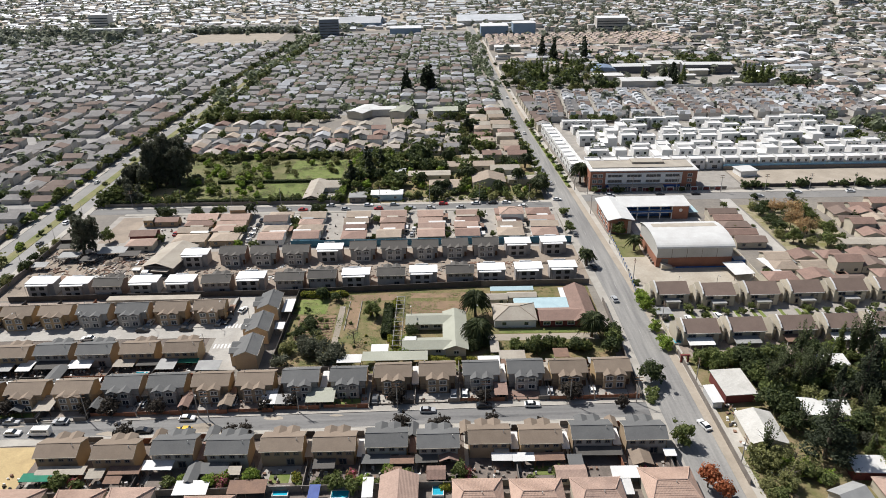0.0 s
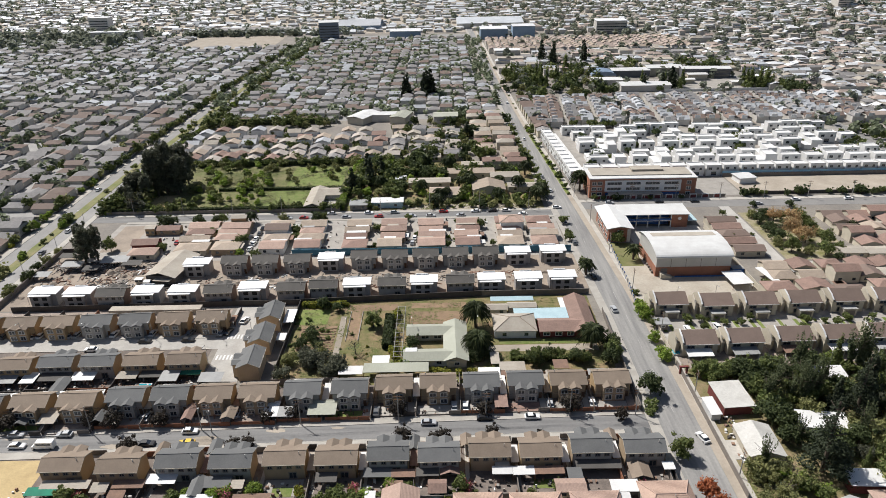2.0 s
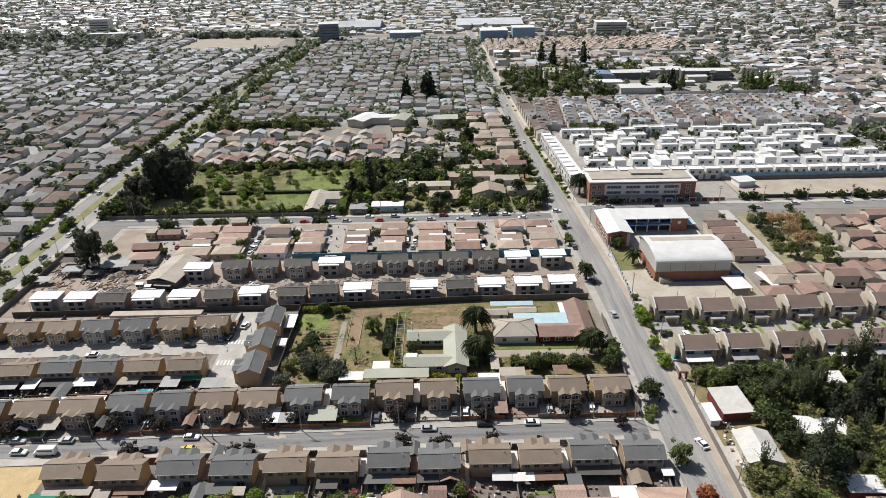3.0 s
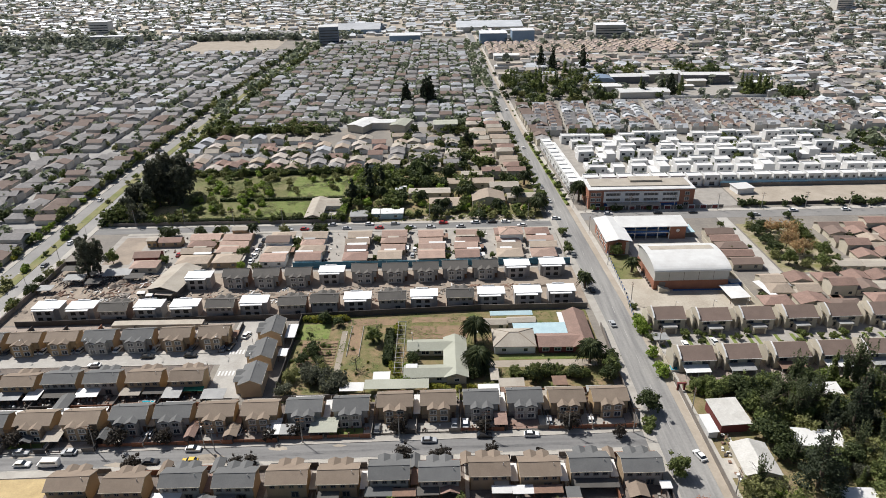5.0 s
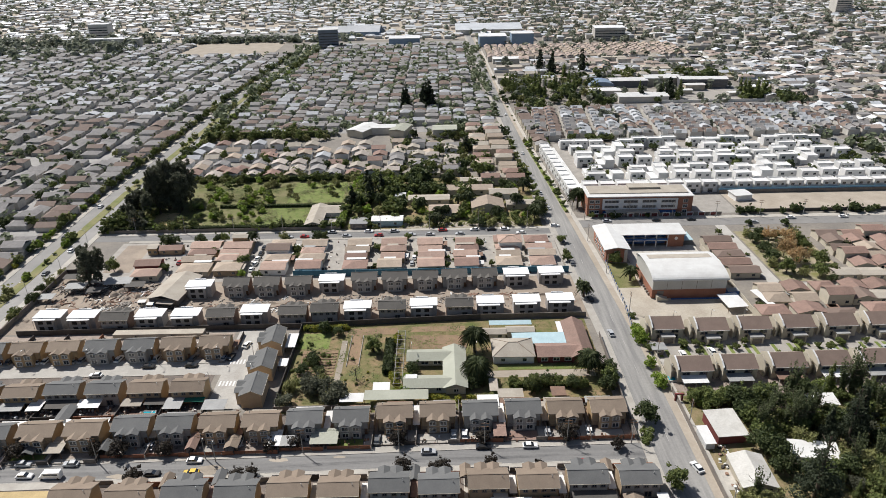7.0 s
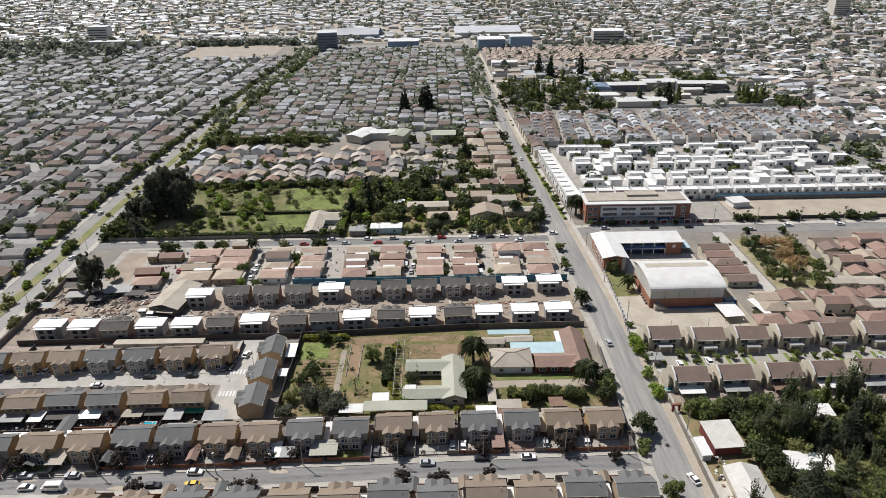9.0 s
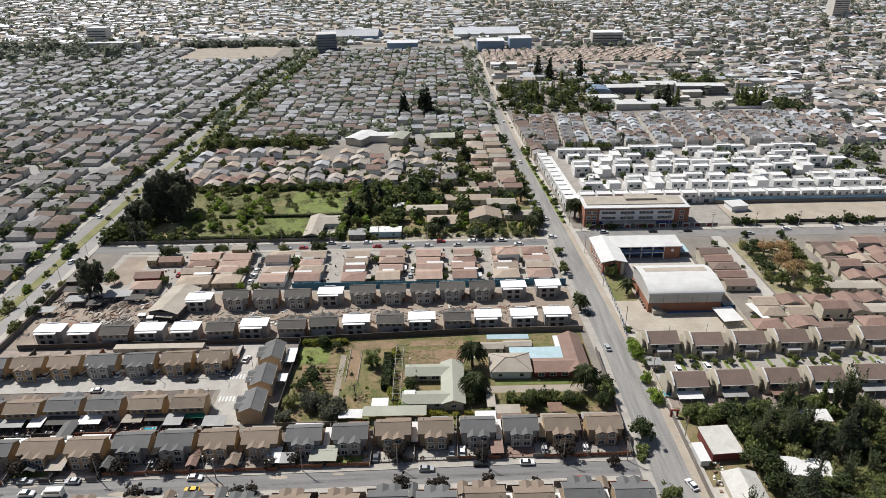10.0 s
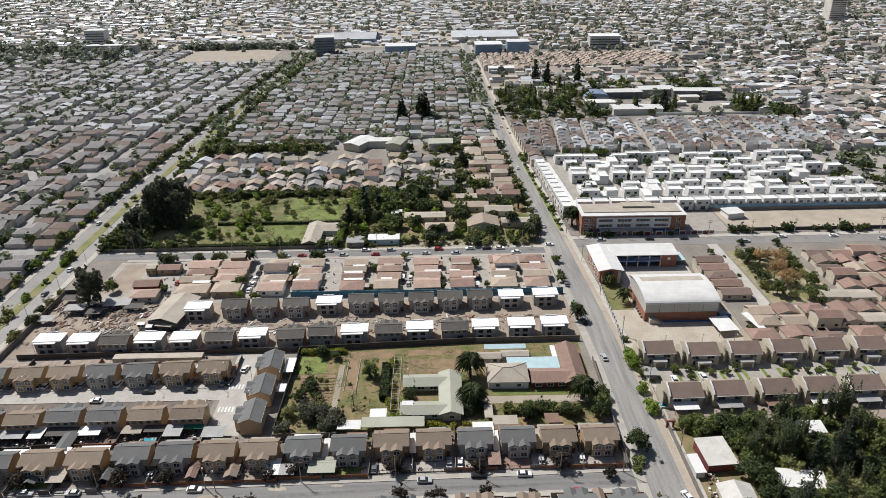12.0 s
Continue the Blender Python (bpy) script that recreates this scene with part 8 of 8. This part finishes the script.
# low timber borders and weeds in the garden
for x_ in (-33.4, -29.2):
    structure("garden_border", boxes((x_ - 0.08, x_ + 0.08, 189, 208, 0, 0.35)), M["pole"], "low pale timber border in a garden", "border")
grove(("bush", "vine", "bush", "bare"), 26, -35, -10, 178, 207, 0.25, 0.5)
grove(("bush",), 14, -52, -47, 178, 206, 0.3, 0.6)

def tufts(name, n, x0, x1, y0, y1, leaf, label, seed, s0=0.12, s1=0.4, keep=lambda x, y: True):
    """Weeds and grass tufts too many to count, in one mesh of small upright blades."""
    g = random.Random(seed)
    verts, faces = [], []
    spots_ = [(g.uniform(x0, x1), g.uniform(y0, y1)) for _ in range(max(3, n // 60))]
    for _ in range(n):
        cx, cy = g.choice(spots_)
        x, y = (cx + g.gauss(0, 1.8), cy + g.gauss(0, 1.8)) if g.random() < 0.7 else (g.uniform(x0, x1), g.uniform(y0, y1))
        if not (x0 < x < x1 and y0 < y < y1 and keep(x, y)):
            continue
        for _ in range(3):
            a, s_, i = g.uniform(0, 6.28), g.uniform(s0, s1), len(verts)
            dx, dy = math.cos(a) * s_, math.sin(a) * s_
            lx, ly = g.uniform(-0.5, 0.5) * s_, g.uniform(-0.5, 0.5) * s_
            qx, qy = -dy * 1.4 + lx, dx * 1.4 + ly
            verts += [(x - dx, y - dy, 0.08), (x + dx, y + dy, 0.08), (x + dx * 0.5 + qx, y + dy * 0.5 + qy, 0.1 + s_ * 0.35), (x - dx * 0.6 + qx, y - dy * 0.6 + qy, 0.1 + s_ * 0.25)]
            faces.append((i, i + 1, i + 2, i + 3))
    me = bpy.data.meshes.new(name)
    me.from_pydata(verts, [], faces)
    me.materials.append(M[leaf])
    tagged(new(name, me), label, "weeds", kind="stuff")


def open_garden(x, y):
    """Garden ground that no house, bed or path covers."""
    return not (-13.5 < x < 8 and 172 < y < 196) and not (15.5 < x < 51 and 187.5 < y < 212) and not (-49.6 < x < -37 and 184 < y < 199) and not (14 < x < 50 and 181 < y < 186)


tufts("garden_weeds", 2600, -52, 53, 170, 217, "leaf_olive", "dry weeds and grass tufts in a garden", 501, 0.08, 0.26, open_garden)
tufts("garden_grass", 1800, -52, 53, 170, 217, "leaf_green", "green grass tufts in a garden", 502, 0.08, 0.24, open_garden)
tufts("bed_seedlings", 420, -49, -37.5, 184.5, 198.5, "leaf_green", "green seedlings on dug garden rows", 503, 0.1, 0.28)
tufts("orchard_weeds", 2600, -163, -52, 309, 374, "leaf_olive", "dry weeds under orchard trees", 504, 0.15, 0.4)
tufts("orchard_grass", 2200, -135, -52, 309, 374, "leaf_green", "green grass tufts under orchard trees", 505, 0.15, 0.4)
tufts("grove_weeds", 2400, 73, 140, 112, 173, "leaf_olive", "dry weeds and undergrowth below trees", 506, 0.15, 0.4, off_roofs)
tufts("verge_weeds", 500, -22, 46, 304.4, 311, "leaf_olive", "dry weeds on a sandy verge", 507, 0.15, 0.4)

# ---- yard clutter and driveways ----
def clutter(name, n, x0, x1, y0, y1, material, label, seed, s0=0.2, s1=0.8, flat=1.0, heaps=0, boards=False):
    """Small things too many to count lying in yards, in one mesh."""
    g = random.Random(seed)
    verts, faces = [], []
    centres = [(g.uniform(x0, x1), g.uniform(y0, y1), g.uniform(0.8, 3.5)) for _ in range(heaps)]
    for _ in range(n):
        x, y, a = g.uniform(x0, x1), g.uniform(y0, y1), g.uniform(-0.2, 0.2)
        if heaps and g.random() < 0.85:
            cx, cy, r = g.choice(centres)
            x, y, a = cx + g.gauss(0, 1.6 * r), cy + g.gauss(0, 0.6 * r), g.uniform(0, 3.1)
        w, d, h = g.uniform(s0, s1), g.uniform(s0, s1), g.uniform(0.2, 1.2) * flat
        if boards:
            w, d = g.uniform(0.08, 0.25), g.uniform(0.3, 1.5)
        c, q, i = math.cos(a), math.sin(a), len(verts)
        for z in (0.02, h):
            for px, py in ((-w, -d), (w, -d), (w, d), (-w, d)):
                verts.append((x + c * px - q * py, y + q * px + c * py, z))
        faces += [(i, i + 1, i + 5, i + 4), (i + 1, i + 2, i + 6, i + 5), (i + 2, i + 3, i + 7, i + 6), (i + 3, i, i + 4, i + 7), (i + 4, i + 5, i + 6, i + 7)]
    me = bpy.data.meshes.new(name)
    me.from_pydata(verts, [], faces)
    me.materials.append(M[material])
    tagged(new(name, me), label, "clutter", kind="stuff")


for i_, (x0, x1, y0, y1) in enumerate(((-108, 54, 119.5, 126), (-150, 54, 163, 167.5), (-150, -77, 164.5, 171), (-150, 54, 150.5, 153.5), (-136, 52, 254, 291))):
    for j_, (m_, word) in enumerate((("white_sheet", "white"), ("dark_fence", "dark"), ("wood_roof", "brown"), ("concrete", "grey"))):
        clutter("yard_clutter", (35, 110, 80, 70)[j_], x0, x1, y0, y1, m_, word + " boxes, boards and garden things in yards", 100 + 10 * i_ + j_, 0.08, (0.42, 0.45, 0.45, 0.3, 0.5)[i_], 0.8)
for j_, (m_, word) in enumerate((("white_sheet", "white"), ("wood_roof", "brown"), ("rubble", "grey"), ("dark_fence", "dark"))):
    clutter("yard_clutter", 16, 75.2, 79.5, 122, 147, m_, word + " boards and rubbish in a workshop yard", 400 + j_, 0.1, 0.45, 0.6)
for j_, (m_, word) in enumerate((("rubble", "grey"), ("dark_fence", "dark"), ("white_sheet", "white"), ("wood_roof", "brown"))):
    clutter("site_clutter", (380, 420, 70, 300)[j_], -160, -106, 226, 251, m_, word + " boards, blocks and rubbish on the building yard", 300 + j_, 0.08, 0.42, 0.4, 11, True)
    clutter("lane_clutter", (300, 50, 40, 200)[j_], -104, 52, 226, 238, m_, word + " blocks and boards along the site lane", 310 + j_, 0.06, 0.26, 0.3, 18, True)
for x, y in ROW_B:
    structure("driveway", boxes((x + 3.9, x + 6.1, y - 9.4, y + 2.5, 0, 0.05)), M[rnd.choice(("concrete", "paving", "patio", "paving"))], "paved driveway beside a terrace house", "driveway")
    structure("front_paving", boxes((x - 6.0, x + 3.7, y - 9.4, y - 5.4, 0, 0.045)), M[rnd.choice(("concrete", "patio", "paving", "lawn", "red_tile"))], "paved front yard of a terrace house", "paving")
for k, (x, y) in enumerate(ROW_A):
    structure("driveway", boxes((x - 6.2, x - 5.2, y - 8.0, y + 6.0, 0, 0.05)), M[rnd.choice(("concrete", "paving"))], "paved side path beside a terrace house", "driveway")
    if k in (4, 9):
        structure("back_lawn", boxes((x - 2.5, x + 2.5, y - 9.0, y - 6.0, 0, 0.06)), M["lawn"], "small green back lawn", "lawn")
structure("kerb_close_north", boxes((-200, -78, 192.6, 192.85, 0, 0.2)), M["kerb"], "pale kerb of a concrete street", "kerb")
structure("kerb_close_south", boxes((-200, -78, 185.9, 186.15, 0, 0.2)), M["kerb"], "pale kerb of a concrete street", "kerb")
structure("back_terrace", boxes((-45.5, -36.0, 121.5, 127.0, 0, 0.05)), M["concrete"], "pale concrete terrace behind a house", "paving")

# ---- cars ----
def car(paint, label, length=4.3, high=1.45, van=False):
    ob = thing("car", label, "car", "parked cars")
    w, l = 0.86, length / 2
    bm = bmesh.new()
    if van:
        ring = [(-l, 0.35), (l, 0.35), (l, 1.0), (l - 0.7, 1.25), (l - 1.3, high), (-l + 0.15, high), (-l, high - 0.2)]
    else:
        ring = [(-l, 0.3), (l, 0.3), (l, 0.72), (l - 0.25, 0.82), (l - 1.05, 0.92), (-l + 0.55, 0.95), (-l, 0.86)]
    solid(bm, [(x, -w, z) for x, z in ring], [(x, w, z) for x, z in ring])
    part("body", bm, M[paint], ob)
    if not van:
        bm = bmesh.new()
        solid(bm, [(l - 1.1, -w + 0.05, 0.9), (l - 1.1, w - 0.05, 0.9), (-l + 0.3, w - 0.05, 0.93), (-l + 0.3, -w + 0.05, 0.93)], [(l - 1.95, -w + 0.2, high - 0.04), (l - 1.95, w - 0.2, high - 0.04), (-l + 0.85, w - 0.2, high - 0.04), (-l + 0.85, -w + 0.2, high - 0.04)])
        part("glasshouse", bm, M["glass"], ob, "dark car windows")
        part("roof", boxes((-l + 0.85, l - 1.95, -w + 0.18, w - 0.18, high - 0.06, high)), M[paint], ob)
    else:
        part("windscreen", boxes((l - 1.25, l - 0.62, -w + 0.1, w - 0.1, 1.27, 1.32)), M["glass"], ob)
        part("side_window", boxes((-l + 0.5, l - 1.4, -w - 0.01, w + 0.01, high - 0.95, high - 0.35)), M["glass"], ob)
    for sx in (-1, 1):
        for sy in (-1, 1):
            wheel = part("wheel", shaped(tube, (sx * (l - 0.75), sy * (w - 0.12) - 0.1, 0.31), (sx * (l - 0.75), sy * (w - 0.12) + 0.12, 0.31), 0.31, 0.31, 10), M["tyre"], ob)
    return ob


CARS = {c: Stock(lambda c=c: car("car_" + c, c.replace("taxi", "yellow") + " car standing at the roadside")) for c in ("white", "silver", "black", "red", "blue", "grey", "taxi")}
van = Stock(lambda: car("car_white", "white passenger van standing at the kerb", 5.9, 2.4, True))
CAR_MIX = ("white", "white", "silver", "grey", "black", "silver", "white", "grey", "silver", "white", "black", "silver", "white", "red")
for x, y, c, rz in ((-118.4, 145.2, "silver", 0), (-115.6, 140.6, "white", 0), (-105, 144.9, "silver", 180), (-70.6, 145.3, "white", 0), (-5, 147.0, "silver", 0), (24, 148.7, "white", 0), (10.6, 148.6, "black", 0), (38.4, 141.6, "red", 0), (-70.0, 140.6, "taxi", 180), (-80.7, 140.6, "black", 0),
                    (68.2, 139, "white", 108), (66.6, 112, "black", 105), (60.5, 206, "silver", 95), (58.4, 231, "black", 95), (56.8, 262, "grey", 92), (56.5, 284, "grey", 92), (55.8, 303, "white", 4), (56, 326, "white", 95), (55, 348, "silver", 95), (53.5, 420, "white", 92), (52, 520, "white", 92)):
    CARS[c].at(x, y, rz)
van.at(-108.2, 140.3, 180)
for x, y in ROW_C:  # driveways of the pale street
    CARS[rnd.choice(("silver", "white", "black", "grey"))].at(x + 5.9, 195.6, 82 + rnd.uniform(-6, 6))
    if rnd.random() < 0.45:
        CARS[rnd.choice(CAR_MIX)].at(x + 3.4, 195.4, 85 + rnd.uniform(-6, 6))
CARS["black"].at(-101, 190.8, 0)
CARS["black"].at(-86.5, 191, 0)
CARS["white"].at(-117, 186.3, 180)
CARS["white"].at(-66, 180.5, 60)
CARS["white"].at(-70.5, 203, 75)
for x_, y_, c_ in ((-85.1, 151.8, "silver"), (-59.9, 152.6, "white"), (-19.9, 152.2, "grey"), (2.3, 153.8, "silver"), (5.5, 153.8, "white"), (29.8, 154.4, "silver"), (42.0, 154.6, "white")):
    CARS[c_].at(x_, y_, 88)
for x, y, rz in ((90, 189, 8), (92.5, 193.5, 95), (134, 192.5, 100), (153, 193, 95), (82, 192, 90)):
    CARS[rnd.choice(("white", "silver", "white"))].at(x, y, rz)
for k in range(16):
    CARS[rnd.choice(CAR_MIX)].at(-75 + 7.6 * k + rnd.uniform(-1.5, 1.5), rnd.choice((300.2, 295.4)), rnd.choice((0, 180)))
for k in range(9):
    x_, y_ = ((-83.6, 262), (-83.2, 267.5), (-83.4, 272.5), (-83, 278), (-82.8, 284), (-117.6, 270), (-117.2, 275.5), (-13.4, 265), (-12.6, 270.5))[k]
    CARS[rnd.choice(CAR_MIX)].at(x_, y_, 88 + rnd.uniform(-4, 4))
CARS["black"].at(18.3, 270.5, 92)
for k in range(9):
    CARS[rnd.choice(CAR_MIX)].at(80 + 24 * k + rnd.uniform(-4, 4), rnd.choice((303, 307.5)), 0)
for x, y in ((-173.5, 262), (-173.5, 285), (-184, 300), (-184.5, 340), (-173.5, 395)):
    CARS[rnd.choice(CAR_MIX)].at(x, y, 90)

# ---- poles, wires, pools ----
def utility_pole(h=9.0):
    ob = thing("utility_pole", "grey concrete utility pole with crossarms", "utility pole", "utility poles")
    part("mast", shaped(tube, (0, 0, 0), (0, 0, h), 0.16, 0.1, 8), M["pole"], ob)
    for z in (h - 0.5, h - 1.5):
        part("crossarm", boxes((-1.1, 1.1, -0.06, 0.06, z, z + 0.12)), M["door"], ob)
    if h > 9:
        part("transformer", boxes((-0.25, 0.25, 0.12, 0.6, h - 3.0, h - 2.1)), M["metal"], ob)
    return ob


def street_lamp():
    ob = thing("street_lamp", "slender galvanised street lamp", "street lamp", "street lamps")
    part("mast", shaped(tube, (0, 0, 0), (0, 0, 7.0), 0.1, 0.07, 8), M["metal"], ob)
    part("arm", shaped(tube, (0, 0, 7.0), (0, -1.3, 7.3), 0.05, 0.05, 6), M["metal"], ob)
    part("head", boxes((-0.15, 0.15, -1.9, -1.2, 7.25, 7.4)), M["casing"], ob)
    return ob


pole_stock, lamp_stock = Stock(utility_pole), Stock(street_lamp)
transformer_pole = Stock(lambda: utility_pole(9.4))
pole_spots = []
for k, (x, y) in enumerate(((-128.0, 145.0), (-98.2, 146.0), (-67.8, 146.2), (-64.6, 145.0), (-40.6, 147.6), (-13.4, 148.3), (11.0, 148.8), (34.6, 149.4), (53.0, 149.2))):
    (transformer_pole if k in (2, 3) else pole_stock).at(x, y, 0)
    pole_spots.append((x, y))
for k in range(9):
    pole_stock.at(main_mid(125 + 32 * k) + main_half(125 + 32 * k) + 3.0, 125 + 32 * k, 90)
    lamp_stock.at(-165 + 22 * k, 193.2, 0)
    pole_stock.at(-150 + 24 * k, 302.6, 0)
for k in range(12):
    pole_stock.at(72 + 22 * k, 310.6, 0)
    lamp_stock.at(west_mid(215 + 26 * k) + 9.4, 215 + 26 * k, 270)
for x, y in ((-65.5, 193.5), (-63, 183), (-75.8, 178), (84, 210), (98, 210.5), (110, 210.5), (-76, 199)):
    lamp_stock.at(x, y, 0)
wires = thing("overhead_wires", "thin black wires between the poles", "wires")
for (xa, ya), (xb, yb) in zip(pole_spots, pole_spots[1:]):
    for dx, z in ((-0.2, 8.6), (0.2, 8.55), (0.0, 7.6)):
        bm = bmesh.new()
        loops = []
        for i in range(9):
            t = i / 8
            x, y, h = xa + (xb - xa) * t, ya + (yb - ya) * t + dx, z - 1.6 * t * (1 - t)
            loops.append([bm.verts.new((x, y + a, h + b)) for a, b in ((0.025, 0), (0, 0.025), (-0.025, 0), (0, -0.025))])
        for p, q in zip(loops, loops[1:]):
            for i in range(4):
                bm.faces.new((p[i], p[(i + 1) % 4], q[(i + 1) % 4], q[i]))
        part("wire", bm, M["wire"], wires)


def pool(x, y, w, d, label):
    ob = thing("pool", label, "swimming pool")
    part("rim", boxes((-w / 2 - 0.2, w / 2 + 0.2, -d / 2 - 0.2, -d / 2, 0, 0.75), (-w / 2 - 0.2, w / 2 + 0.2, d / 2, d / 2 + 0.2, 0, 0.75), (-w / 2 - 0.2, -w / 2, -d / 2, d / 2, 0, 0.75), (w / 2, w / 2 + 0.2, -d / 2, d / 2, 0, 0.75)), M["casing"], ob)
    part("water", boxes((-w / 2, w / 2, -d / 2, d / 2, 0, 0.6)), M["pool"], ob, "clear blue water")
    place(ob, x, y)


pool(-39.4, 118.3, 3.4, 2.8, "small blue backyard pool")
pool(-25.2, 117.0, 4.0, 2.2, "small blue backyard pool")
pool(-2.2, 117.6, 2.4, 2.8, "small blue backyard pool")
pool(-91.8, 165.8, 4.6, 2.2, "blue backyard pool in a fenced yard")
pool(73.5, 178.6, 2.8, 2.6, "round-edged blue pool by a house")
